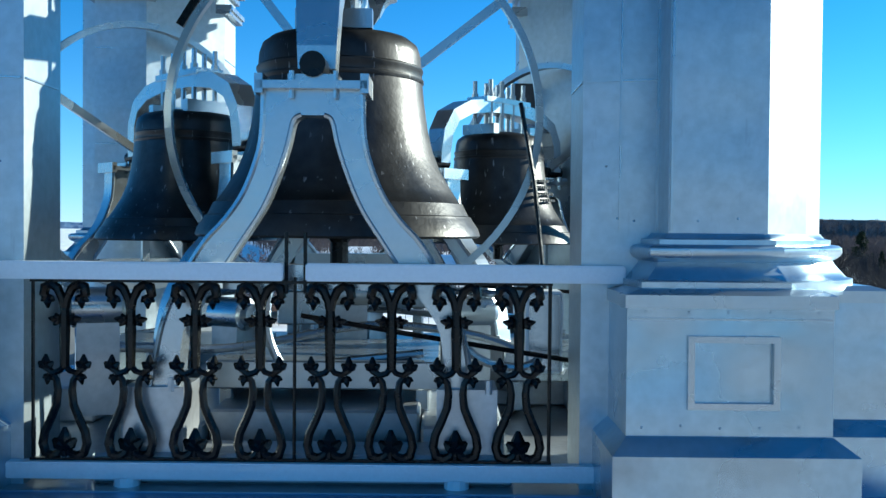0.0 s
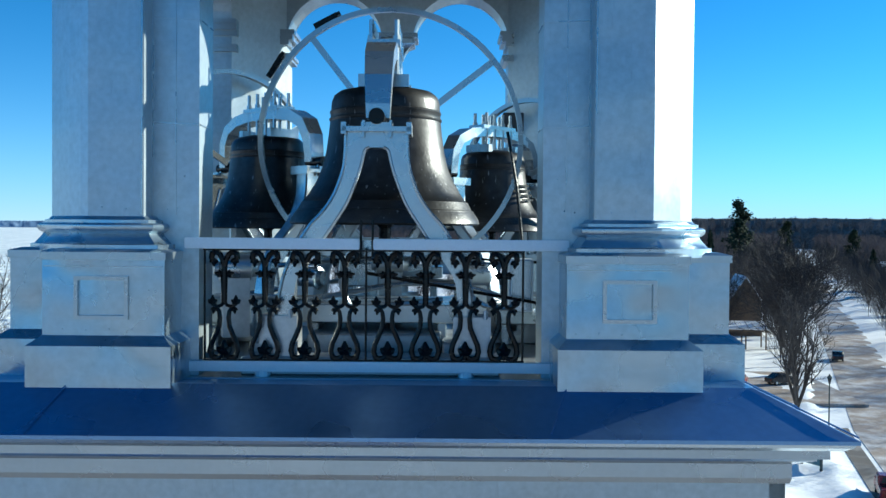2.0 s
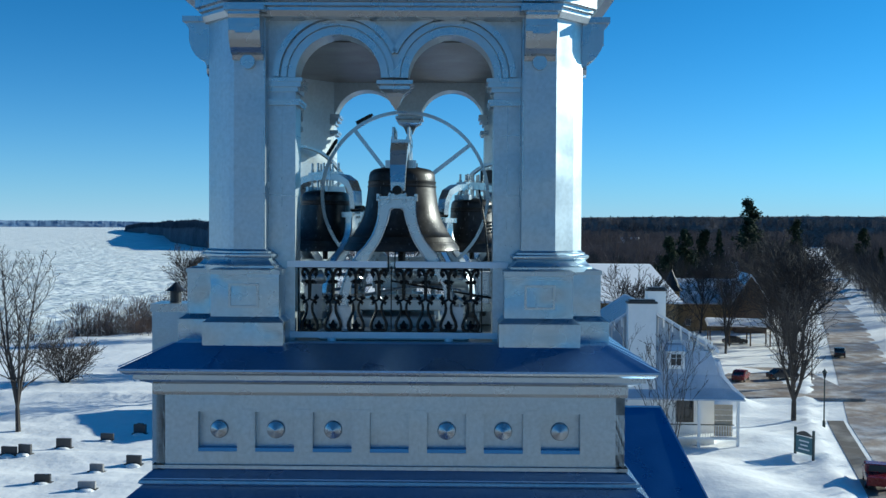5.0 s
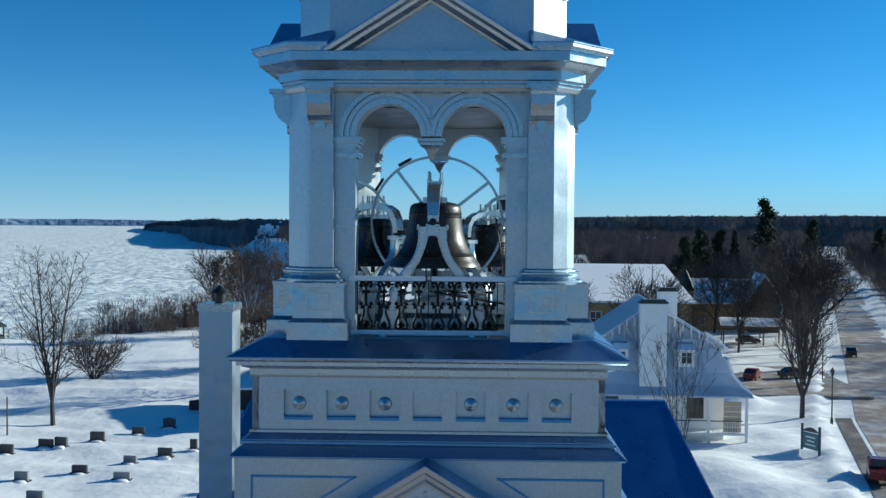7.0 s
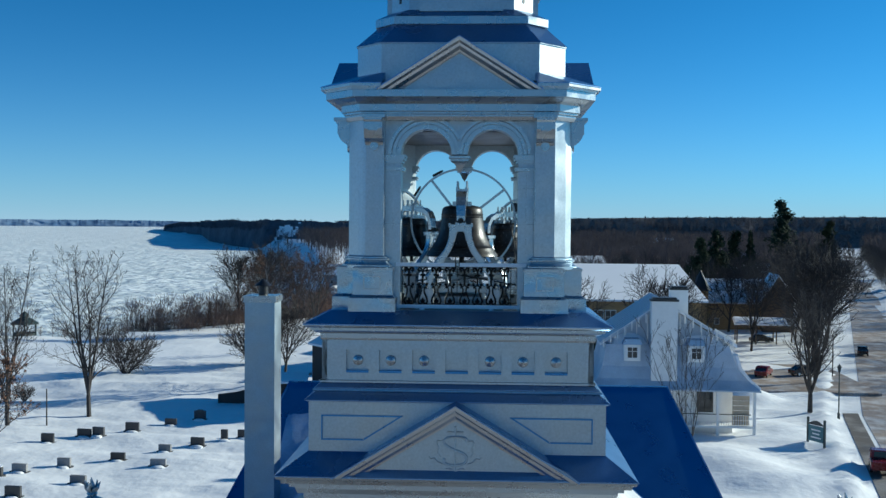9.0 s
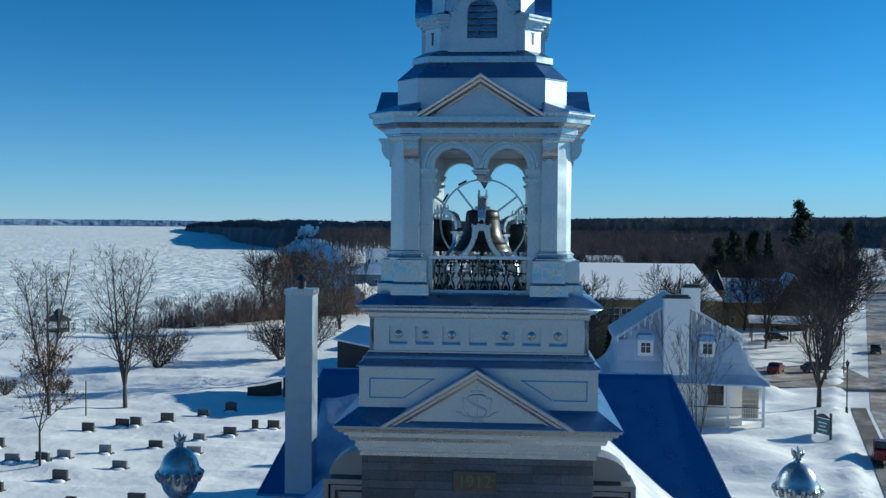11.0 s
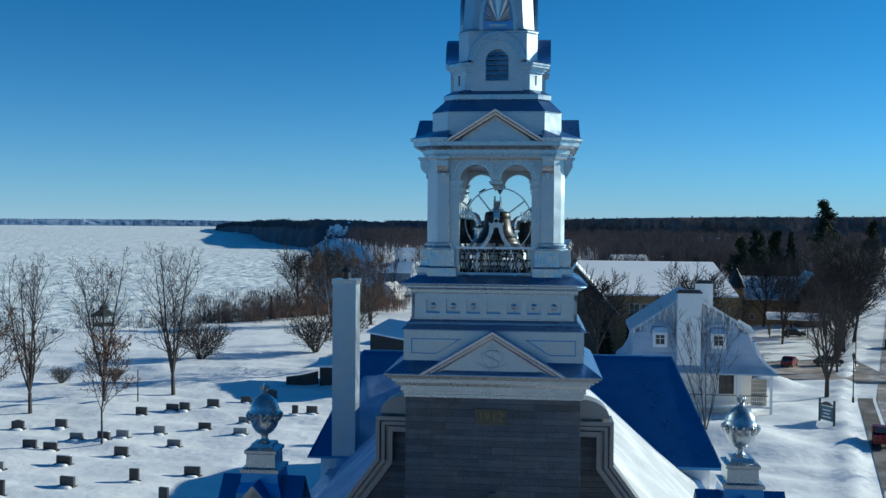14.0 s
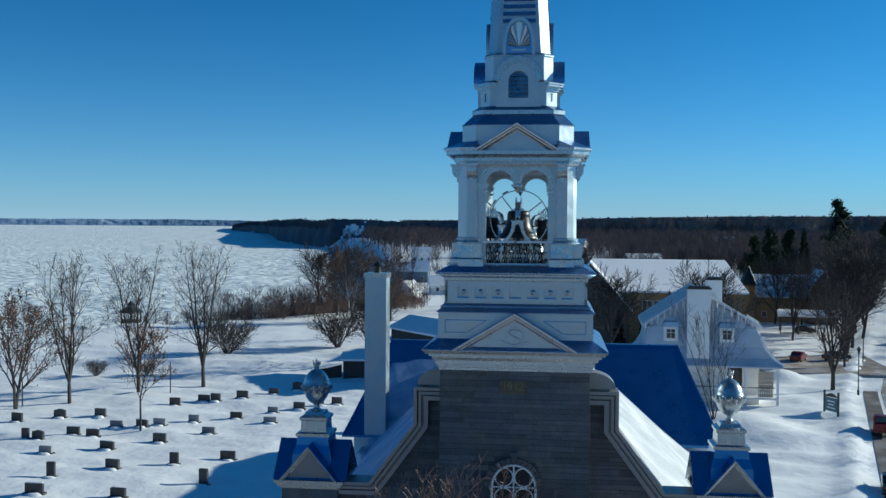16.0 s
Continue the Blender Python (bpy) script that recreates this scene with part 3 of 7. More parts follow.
    for o in objs:
        for v in o.data.vertices:
            v.co = quarter(k, v.co)

# arched wall over each opening: two round arches that meet on a pendant
SPRING, ARX, ARR = 3.03, 0.67, 0.51
for k in range(4):
    SPRING = 3.03 if k != 2 else 2.90
    bm = bmesh.new()
    fr, bk = CY - 2.05, CY - 1.66
    # strips between the wall's top edge and the arches keep the faces simple
    xs = sorted(set([-1.18, 1.18] + [round(x, 4) for c in (ARX, -ARX) for x, z in arc(c, SPRING, ARR, 0, 180, 20)]))
    def under(x):
        for c in (ARX, -ARX):
            if abs(x - c) < ARR:
                return SPRING + math.sqrt(max(0, ARR * ARR - (x - c) ** 2))
        return SPRING
    low = [(x, under(x)) for x in xs]
    loft(bm, [[(x, y, z) for x, z in low] + [(x, y, 3.72) for x, z in reversed(low)] for y in (fr, bk)], cap=False)
    for y in (fr, bk):
        for (xa, za), (xb, zb) in zip(low, low[1:]):
            vs = [bm.verts.new(p) for p in ((xa, y, za), (xb, y, zb), (xb, y, 3.72), (xa, y, 3.72))]
            bm.faces.new(vs)
    bmesh.ops.remove_doubles(bm, verts=bm.verts, dist=1e-4)
    ring = bmesh.new()
    for c in (ARX, -ARX):
        for r0, r1, out in ((ARR - 0.002, ARR + 0.085, 0.03), (ARR + 0.10, ARR + 0.165, 0.05), (ARR + 0.185, ARR + 0.255, 0.085)):
            lim = math.degrees(math.acos(max(-1, -ARX / ((r0 + r1) / 2))))
            a0, a1 = (0, lim) if c > 0 else (180 - lim, 180)
            swept_arc(ring, c, SPRING, r0, r1, fr - out, fr + 0.01, a0, a1, 28)
    pend = bmesh.new()
    def sq(h, z, hy=None):
        return [(h, CY - 1.855 - (hy or h), z), (h, CY - 1.855 + (hy or h), z), (-h, CY - 1.855 + (hy or h), z), (-h, CY - 1.855 - (hy or h), z)]
    loft(pend, [sq(0.05, 2.735), sq(0.06, 2.76), sq(0.085, 2.82), sq(0.115, 2.86), sq(0.145, 2.88), sq(0.18, 2.90), sq(0.18, 2.94), sq(0.215, 2.955, 0.235), sq(0.215, 3.0, 0.235)])
    loft(pend, [sq(0.004, 2.67), sq(0.045, 2.74)])
    for b, nm, mt in ((bm, "arch_wall", "silver"), (ring, "archivolt", "silver_smooth"), (pend, "pendant", "silver_smooth")):
        for v in b.verts:
            v.co = quarter(k, v.co)
        if nm == "archivolt":
            islands(nm, b, mt, aw)
        else:
            o = part(nm, b, mt, tower)
            aw = o if nm == "arch_wall" else aw

# inner ceiling of the belfry, coved at the corners
bm = bmesh.new()
loft(bm, [octo(1.67, 0.06, 3.52), octo(1.58, 0.70, 3.72), octo(1.1, 0.6, 3.92), octo(0.5, 0.2, 4.0)], cap=True)
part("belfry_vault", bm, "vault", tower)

# entablature: plain frieze, ovolo and corona; the gutter moulding runs only round the corners
bm = bmesh.new()
loft(bm, [octo(h, c, z) for h, c, z in ((2.30, 0.38, 3.70), (2.33, 0.39, 3.765), (2.33, 0.39, 3.80), (2.36, 0.40, 3.815), (2.36, 0.40, 3.85), (2.40, 0.42, 3.865), (2.40, 0.42, 4.00), (2.43, 0.44, 4.015),
                                       (2.50, 0.48, 4.04), (2.56, 0.51, 4.09), (2.58, 0.52, 4.105), (2.70, 0.62, 4.11), (2.70, 0.62, 4.245), (2.0, 0.5, 4.26))])
part("entablature", bm, "silver_smooth", tower)
for k in range(4):
    bm = bmesh.new()
    for h, z0, z1 in ((2.72, 4.249, 4.275), (2.75, 4.275, 4.30), (2.80, 4.30, 4.355)):
        c = 0.62 + (h - 2.70) * 0.6
        pts = [(1.52, 1.9), (1.52, h), (h - c, h), (h, h - c), (h, 1.52), (1.9, 1.52)]
        loft(bm, [[quarter(k, (x, CY - y, z)) for x, y in pts] for z in (z0, z1)])
    islands("gutter_moulding", bm, "silver_bright", tower)
    bm = bmesh.new()
    a = [(1.50, 1.9), (1.50, 2.81), (2.13, 2.81), (2.81, 2.13), (2.81, 1.50), (1.9, 1.50)]
    b = [(1.50, 1.85), (1.50, 2.14), (1.58, 2.14), (2.14, 1.58), (2.14, 1.50), (1.85, 1.50)]
    loft(bm, [[quarter(k, (x, CY - y, z)) for x, y in p] for p, z in ((a, 4.357), (a, 4.37), (b, 4.66))])
    part("cornice_roof", bm, "roof", tower)

# a pediment on each face
for k in range(4):
    rake, roof, tymp = gable(1.60, 4.262, 5.27 if k % 2 == 0 else 5.19, CY - 2.40, CY - 1.95, 0.26, 0.34)
    pieces = [part("pediment", tymp, "silver", tower)]
    pieces += islands("rake_moulding", rake, "silver_bright", pieces[0]) + islands("pediment_roof", roof, "roof", pieces[0])
    for o in pieces:
        for v in o.data.vertices:
            v.co = quarter(k, v.co)

# attic, its roof and band
bm = bmesh.new()
loft(bm, [octo(2.13, 0.55, 4.50), octo(2.13, 0.55, 5.235), octo(2.15, 0.56, 5.24), octo(2.15, 0.56, 5.26)])
part("attic", bm, "silver", tower)
bm = bmesh.new()
loft(bm, [octo(2.16, 0.56, 5.262), octo(2.15, 0.56, 5.275), octo(1.74, 0.43, 5.70)])
part("attic_roof", bm, "roof", tower)
bm = bmesh.new()
loft(bm, [octo(1.72, 0.42, 5.69), octo(1.79, 0.43, 5.705), octo(1.79, 0.43, 5.86), octo(1.74, 0.42, 5.865)])
part("attic_band", bm, "silver_smooth", tower)
bm = bmesh.new()
loft(bm, [octo(1.78, 0.43, 5.867), octo(1.50, 0.40, 6.05)])
part("band_roof", bm, "roof", tower)

# lantern
bm = bmesh.new()
loft(bm, [octo(1.48, 0.40, 5.95), octo(1.48, 0.40, 6.64)])
lantern = part("lantern", bm, "silver", tower)
bm = bmesh.new()
for k in range(4):                      # broken cornice at the corners only
    for h0, h1, z0, z1 in ((1.44, 1.50, 6.55, 6.62), (1.44, 1.56, 6.62, 6.70), (1.44, 1.62, 6.70, 6.78), (1.44, 1.72, 6.78, 6.86), (1.44, 1.75, 6.86, 6.92)):
        c = 0.42 + (h1 - 1.44) * 0.5
        pts = [(0.82, 1.3), (0.82, h1), (h1 - c, h1), (h1, h1 - c), (h1, 0.82), (1.3, 0.82)]
        loft(bm, [[quarter(k, (x, CY - y, z)) for x, y in pts] for z in (z0, z1)])
islands("lantern_cornice", bm, "silver_smooth", lantern)
bm = bmesh.new()
for k in range(4):
    pts1 = [(0.80, 1.25), (0.80, 1.76), (1.16, 1.76), (1.76, 1.16), (1.76, 0.80), (1.25, 0.80)]
    pts2 = [(0.80, 1.20), (0.80, 1.24), (0.86, 1.24), (1.24, 0.86), (1.24, 0.80), (1.20, 0.80)]
    loft(bm, [[quarter(k, (x, CY - y, 6.924)) for x, y in pts1], [quarter(k, (x, CY - y, 7.12)) for x, y in pts2]])
islands("lantern_cornice_roof", bm, "roof", lantern)
bm = bmesh.new()
loft(bm, [octo(1.32, 0.35, 6.6), octo(1.32, 0.35, 7.97), octo(1.35, 0.36, 7.98), octo(1.35, 0.36, 8.03)])
part("upper_lantern", bm, "silver", lantern)
for k in range(4):
    # round-headed dormer with a louvred opening
    face, hood, roofp, lou = bmesh.new(), bmesh.new(), bmesh.new(), bmesh.new()
    out = [(-0.86, 6.0), (0.86, 6.0)] + arc(0, 7.00, 0.86, 0, 180, 20)
    hole = [(-0.38, 6.34), (0.38, 6.34)] + arc(0, 7.00, 0.38, 0, 180, 20)
    ya, yb = CY - 1.60, CY - 1.2
    vo = [face.verts.new((x, ya, z)) for x, z in out]
    vi = [face.verts.new((x, ya, z)) for x, z in hole]
    vb = [face.verts.new((x, ya + 0.10, z)) for x, z in hole]
    n = len(out)
    for i in range(n):
        j = (i + 1) % n
        face.faces.new((vo[i], vo[j], vi[j], vi[i]))
        face.faces.new((vi[i], vi[j], vb[j], vb[i]))
    face.faces.new(vb)
    loft(face, [[(x, y, z) for x, z in out] for y in (ya + 0.003, yb)], cap=False)
    for r0, r1, o in ((0.66, 0.76, 0.05), (0.76, 0.86, 0.10), (0.86, 0.93, 0.16)):
        swept_arc(hood, 0, 7.00, r0, r1, ya - o, ya + 0.02, 0, 180, 28)
    swept_arc(roofp, 0, 7.00, 0.935, 0.955, ya - 0.17, CY - 1.15, 0, 180, 24)
    for i in range(6):
        z = 6.37 + i * 0.165
        w = 0.37 if z < 7.00 else math.sqrt(max(0.01, 0.37 ** 2 - (z - 7.00) ** 2))
        loft(lou, [[(x, y, z + dz) for y, dz in ((ya + 0.01, 0), (ya + 0.07, 0.168), (ya + 0.08, 0.16), (ya + 0.02, -0.012))] for x in (-w, w)])
    d = part("lantern_dormer", face, "silver", tower)
    kids = [d, part("dormer_roof", roofp, "roof", d)] + islands("hood", hood, "silver_smooth", d) + islands("louvre", lou, "silver_dented", d)
    for o in kids:
        for v in o.data.vertices:
            v.co = quarter(k, v.co)

# small blind slots on the lantern's corner faces
bm = bmesh.new()
for k in range(4):
    a, b = Vector((1.08, CY - 1.48, 6.2)), Vector((1.48, CY - 1.08, 6.2))
    for f0, f1, z0, z1 in ((0.40, 0.60, 6.50, 6.54), (0.44, 0.56, 6.22, 6.50)):
        q = [a.lerp(b, f0), a.lerp(b, f1)]
        off = Vector((0.707, -0.707, 0)) * 0.006
        loft(bm, [[quarter(k, tuple(Vector((p.x, p.y, z)) + off * s)) for p, z in ((q[0], z0), (q[1], z0), (q[1], z1), (q[0], z1))] for s in (-3, 1)])
islands("blind_slot", bm, "granite", lantern)

# spire
bm = bmesh.new()
loft(bm, [octo(1.34, 0.36, 8.025), octo(1.28, 0.36, 8.10), octo(1.21, 0.35, 8.12), octo(1.20, 0.35, 8.20), octo(1.08, 0.36, 10.2), octo(0.70, 0.24, 15.0), octo(0.02, 0.006, 22.0)])
spire = part("spire", bm, "silver", tower)


def lancet(w, z0, h, n=10):
    """A pointed arch's outline from foot to foot."""
    left = [(-w * math.cos(t * math.pi / 2 / n) ** 0.85, z0 + 0.22 * h + 0.78 * h * math.sin(t * math.pi / 2 / n)) for t in range(n + 1)]
    return [(-w, z0)] + left + [(-x, z) for x, z in reversed(left[:-1])] + [(w, z0)]


for k in range(4):
    gab, back, fan, lou = bmesh.new(), bmesh.new(), bmesh.new(), bmesh.new()
    yf = CY - 1.27
    a, b = lancet(0.62, 8.06, 1.43), lancet(0.50, 8.06, 1.29)
    for p, q, r, s in zip(a, a[1:], b, b[1:]):
        loft(gab, [[(x, y, z) for x, z in (p, q, s, r)] for y in (yf - 0.05, yf + 0.06)])
    loft(back, [[(x, y, z) for x, z in a] for y in (yf + 0.05, yf + 0.45)])
    for i in range(9):                                # folded fan, its ridges standing proud
        t0, t1 = radians(6 + i * 18.7), radians(6 + i * 18.7 + 18.7)
        tm = (t0 + t1) / 2
        def reach(t):
            return 0.43 + 0.53 * math.sin(t) ** 4
        c0 = (0.04 * math.cos(tm), 8.36)
        rim = [(reach(t) * math.cos(t), 8.36 + reach(t) * math.sin(t)) for t in (t0, tm, t1)]
        v = [fan.verts.new((c0[0], yf + 0.03, c0[1])), fan.verts.new((rim[0][0], yf + 0.045, rim[0][1])), fan.verts.new((rim[1][0], yf - 0.045, rim[1][1])), fan.verts.new((rim[2][0], yf + 0.045, rim[2][1])), fan.verts.new((c0[0], yf + 0.048, c0[1] + 0.02))]
        for f in ((0, 1, 2), (0, 2, 3), (4, 2, 1), (4, 3, 2), (0, 4, 1), (0, 3, 4)):
            fan.faces.new([v[n] for n in f])
    loft(fan, [[(x, y, z) for x, z in ((-0.30, 8.20), (0.30, 8.20), (0.30, 8.27), (-0.30, 8.27))] for y in (yf - 0.01, yf + 0.06)])
    for i in range(12):
        z = 9.30 + i * 0.28
        hw = 1.20 - (z - 8.2) * 0.06
        wid = hw * 0.56
        loft(lou, [[(x, CY - hw - dy, z + dz) for dy, dz in ((0.05, 0), (0.0, 0.16), (-0.03, 0.16), (-0.02, 0))] for x in (-wid, wid)])
    g = part("spire_gablet", back, "roof", spire)
    kids = [g, part("gablet_frame", gab, "silver_bright", spire)] + islands("fan_blade", fan, "silver_bright", spire) + islands("louvre", lou, "roof", spire)
    for o in kids:
        for v in o.data.vertices:
            v.co = quarter(k, v.co)

# ---- the bells and what stands round them ----
def bell_set(cx, cy, rim_z, s, yaw, wheel_r, label, spokes):
    """A swinging bell with its yoke and wheel, and the two cast frames that carry it. Its axle runs along local y."""
    top = thing("bell", label, "bell", "bells in the belfry", at=(cx, cy, rim_z), rz=yaw)
    bm = bmesh.new()
    prof = [(0.70, 0.03), (0.765, 0.0), (0.78, 0.012), (0.77, 0.05), (0.735, 0.10), (0.728, 0.115), (0.715, 0.12), (0.69, 0.17), (0.683, 0.185), (0.668, 0.19), (0.62, 0.26),
            (0.56, 0.36), (0.515, 0.47), (0.485, 0.60), (0.465, 0.74), (0.455, 0.84), (0.462, 0.85), (0.462, 0.865), (0.452, 0.87), (0.452, 0.90), (0.458, 0.91), (0.458, 0.922), (0.448, 0.93),
            (0.442, 1.0), (0.425, 1.05), (0.38, 1.085), (0.22, 1.12), (0.10, 1.13), (0.0, 1.13)]
    lathe(bm, [(r * s, z * s) for r, z in prof], 56)
    body = part("bell_body", bm, "bronze", top, "weathered dark bronze with raised bands", smooth=True)
    axle = 0.77 * s
    arm = 0.92 * s
    bm = bmesh.new()
    spine = [(-arm, axle), (-arm, axle + 0.10 * s), (-arm * 0.97, axle + 0.30 * s), (-arm * 0.86, axle + 0.46 * s), (-arm * 0.62, axle + 0.56 * s), (-arm * 0.3, axle + 0.60 * s), (0, axle + 0.61 * s)]
    spine = spine + [(-y, z) for y, z in reversed(spine[:-1])]
    rings = []
    for i, (y, z) in enumerate(spine):
        a, b = spine[max(i - 1, 0)], spine[min(i + 1, len(spine) - 1)]
        d = Vector((0, b[0] - a[0], b[1] - a[1])).normalized()
        nrm = Vector((0, -d.z, d.y))
        p = Vector((0, y, z))
        w = (0.085 + 0.03 * (z - axle) / (0.6 * s)) * s
        rings.append([tuple(p + Vector((x, 0, 0)) + nrm * t) for x, t in ((-w, -0.065 * s), (w, -0.065 * s), (w, 0.065 * s), (-w, 0.065 * s))])
    loft(bm, rings)
    box(bm, -0.13 * s, 0.13 * s, -0.36 * s, 0.36 * s, axle + 0.64 * s, axle + 0.69 * s)
    yoke = part("yoke", bm, "silver_smooth", top, "arched silver-painted yoke")
    bm = bmesh.new()
    for sx in (-1, 1):
        for i in range(4):
            y = (-0.27 + 0.18 * i) * s
            tube(bm, [(sx * 0.10 * s, y, 1.10 * s), (sx * 0.10 * s, y, axle + 0.86 * s)], 0.017 * s + 0.004, 6)
            tube(bm, [(sx * 0.10 * s, y, axle + 0.69 * s), (sx * 0.10 * s, y, axle + 0.735 * s)], 0.034 * s, 6)
    for y in (-0.3 * s, 0.3 * s):
        box(bm, -0.20 * s, 0.20 * s, y - 0.04 * s, y + 0.04 * s, 1.09 * s, 1.19 * s)
    islands("yoke_bolt", bm, "silver_smooth", yoke)
    bm = bmesh.new()
    for sy in (-1, 1):
        tube(bm, [(0, sy * (arm - 0.1 * s), axle), (0, sy * (arm + 0.20 * s), axle)], 0.058 * s, 16)
    islands("gudgeon", bm, "iron", top, smooth=True)
    # wheel behind the bell
    wy = 0.80 * s
    bm = bmesh.new()
    n = 72
    circ = [(wheel_r * math.cos(2 * math.pi * i / n), wy, axle + wheel_r * math.sin(2 * math.pi * i / n)) for i in range(n)]
    rings = []
    for x, y, z in circ:
        u = Vector((x, 0, z - axle)).normalized()
        p = Vector((x, y, z))
        rings.append([tuple(p + u * a + Vector((0, b, 0))) for a, b in ((-0.022, -0.03), (0.022, -0.03), (0.010, 0.0), (0.022, 0.03), (-0.022, 0.03))])
    rings.append(rings[0])
    loft(bm, rings, cap=False)
    wheel = part("wheel", bm, "silver_smooth", top, "thin grooved bell wheel")
    for a in spokes:
        ca, sa = math.cos(radians(a)), math.sin(radians(a))
        bm = bmesh.new()
        bar(bm, (0.1 * ca * s, wy, axle + 0.1 * sa * s), (wheel_r * ca, wy, axle + wheel_r * sa), 0.055, 0.03, (0, 1, 0))
        part("spoke", bm, "silver_smooth", wheel)
    bm = bmesh.new()
    tube(bm, [(0, 0, 0.9 * s), (0, 0, 0.1 * s)], 0.03 * s, 8)
    blob(bm, (0, 0, 0.06 * s), 0.10 * s, 10, 6)
    tube(bm, [(0, 0, 0.0), (0, 0, -0.16 * s)], 0.05 * s, 10)
    part("clapper", bm, "iron", top)
    # cast frames
    for sy in (-1, 1):
        fr = thing("trestle", "silver-painted cast A-shaped bell frame on a sill block", "trestle", "bell trestles", at=(cx, cy, 0), rz=yaw)
        y0, y1 = sy * 1.03 * s - 0.07, sy * 1.03 * s + 0.07
        zt = rim_z + axle - 0.07
        outer = [(0.215, 1.62), (0.22, 1.45), (0.24, 1.33), (0.30, 1.17), (0.38, 1.05), (0.47, 0.95), (0.56, 0.80), (0.64, 0.62), (0.68, 0.45), (0.70, 0.30)]
        inner = [(0.05, 1.51), (0.085, 1.485), (0.11, 1.38), (0.155, 1.24), (0.215, 1.10), (0.29, 0.98), (0.375, 0.85), (0.47, 0.71), (0.56, 0.55), (0.58, 0.30)]
        outer, inner = curve(outer, 4), curve(inner, 4)
        k = (zt - 0.30) / (1.66 - 0.30)
        def zz(z):
            return 0.30 + (z - 0.30) * k
        wide = 0.6 + 0.4 * s
        bm = bmesh.new()
        for sx in (-1, 1):
            rings = [[(sx * xo * wide, y0, zz(zo)), (sx * xi * wide, y0, zz(zi)), (sx * xi * wide, y1, zz(zi)), (sx * xo * wide, y1, zz(zo))] for (xo, zo), (xi, zi) in zip(outer, inner)]
            loft(bm, rings)
            tube(bm, [(sx * x * wide, y0 + 0.004, zz(z)) for x, z in outer], 0.014, 6)
            tube(bm, [(sx * x * wide, y0 + 0.004, zz(z)) for x, z in inner[:25]], 0.012, 6)
        box(bm, -0.39 * wide, 0.39 * wide, y0 + 0.01, y1 - 0.01, zz(0.74), zz(0.85))
        box(bm, -0.22 * wide, 0.22 * wide, y0 + 0.005, y1 - 0.005, zz(1.51), zz(1.625))
        part("frame_casting", bm, "silver_smooth", fr)
        bm = bmesh.new()
        box(bm, -0.24 * wide, 0.24 * wide, y0 - 0.05, y1 + 0.05, zz(1.62), zz(1.655))
        for x in (-0.228, 0.228):
            box(bm, x * wide - 0.018, x * wide + 0.018, y0 - 0.05, y1 + 0.05, zz(1.60), zz(1.685))
        for x in (-0.09, 0.10):
            tube(bm, [(x * wide, y0 - 0.02, zz(1.58)), (x * wide, y0 - 0.02, zz(1.70))], 0.012, 6)
        part("bearing_plate", bm, "silver_smooth", fr)
        bm = bmesh.new()
        loft(bm, [[(x * wide, y, z) for x, y in ((-0.11, y0), (0.11, y0), (0.11, y1), (-0.11, y1))] for z in (zz(1.655), zz(1.69))])
        part("bearing_block", bm, "silver_smooth", fr)
        for sx in (-1, 1):
            bm = bmesh.new()
            box(bm, sx * 0.68 * wide - 0.13, sx * 0.68 * wide + 0.13, y0 - 0.03, y1 + 0.10, 0.02, 0.31)
            tube(bm, [(sx * 0.68 * wide + 0.09, y0 - 0.08, 0.30), (sx * 0.68 * wide + 0.09, y0 - 0.08, 0.36)], 0.015, 6)
            part("foot_block", bm, "inside", fr)
    return top


bell_set(0.03, 1.15, 0.95, 0.975, 0, 1.15, "large dark bronze bell with silver yoke and wheel", (38, 128, 218, 308))
bell_set(-1.16, 2.55, 0.91, 0.78, 44, 0.95, "weathered bronze bell hung askew behind the large one", (30, 150, 270))
bell_set(0.98, 2.85, 0.90, 0.70, -41, 0.80, "smaller bronze bell with raised lettering bands", (30, 150, 270))

# raised lettering on the smaller bell, too worn to read
letters = thing("bell_inscription", "worn raised lettering cast on a bronze bell", "inscription", at=(0.98, 2.85, 0.90))
for row, (z, n0, n1, r) in enumerate(((0.575, 5, 9, 0.334), (0.43, 4, 12, 0.363), (0.385, 3, 12, 0.375), (0.34, 4, 13, 0.390), (0.295, 5, 12, 0.408))):
    bm = bmesh.new()
    for i in range(n0, n1):
        a = radians(-68 + i * 4.2)
        c, s_ = math.cos(a), math.sin(a)
        p = Vector((r * c, r * s_, z))
        t = Vector((-s_, c, 0)) * 0.009
        n_ = Vector((c, s_, 0)) * 0.006
        loft(bm, [[tuple(p - t + n_ * k), tuple(p + t + n_ * k), tuple(p + t + n_ * k + Vector((0, 0, 0.018))), tuple(p - t + n_ * k + Vector((0, 0, 0.018)))] for k in (-1.5, 1)])
    part("lettering_bar", bm, "bronze", letters)

# dark clamps on the large wheel's rim
for a in (118, 148):
    bm = bmesh.new()
    c, s_ = math.cos(radians(a)), math.sin(radians(a))
    t = Vector((-s_, 0, c))
    p = Vector((-0.02 + 1.16 * c, 1.95, 1.72 + 1.16 * s_))
    bar(bm, p - t * 0.13, p + t * 0.10, 0.05, 0.035, (0, 1, 0))
    bar(bm, p - t * 0.16, p - t * 0.10, 0.03, 0.075, (0, 1, 0))
    tagged(part("wheel_clamp", bm, "iron"), "black clamp on the bell wheel's rim", "clamp", "wheel clamps")

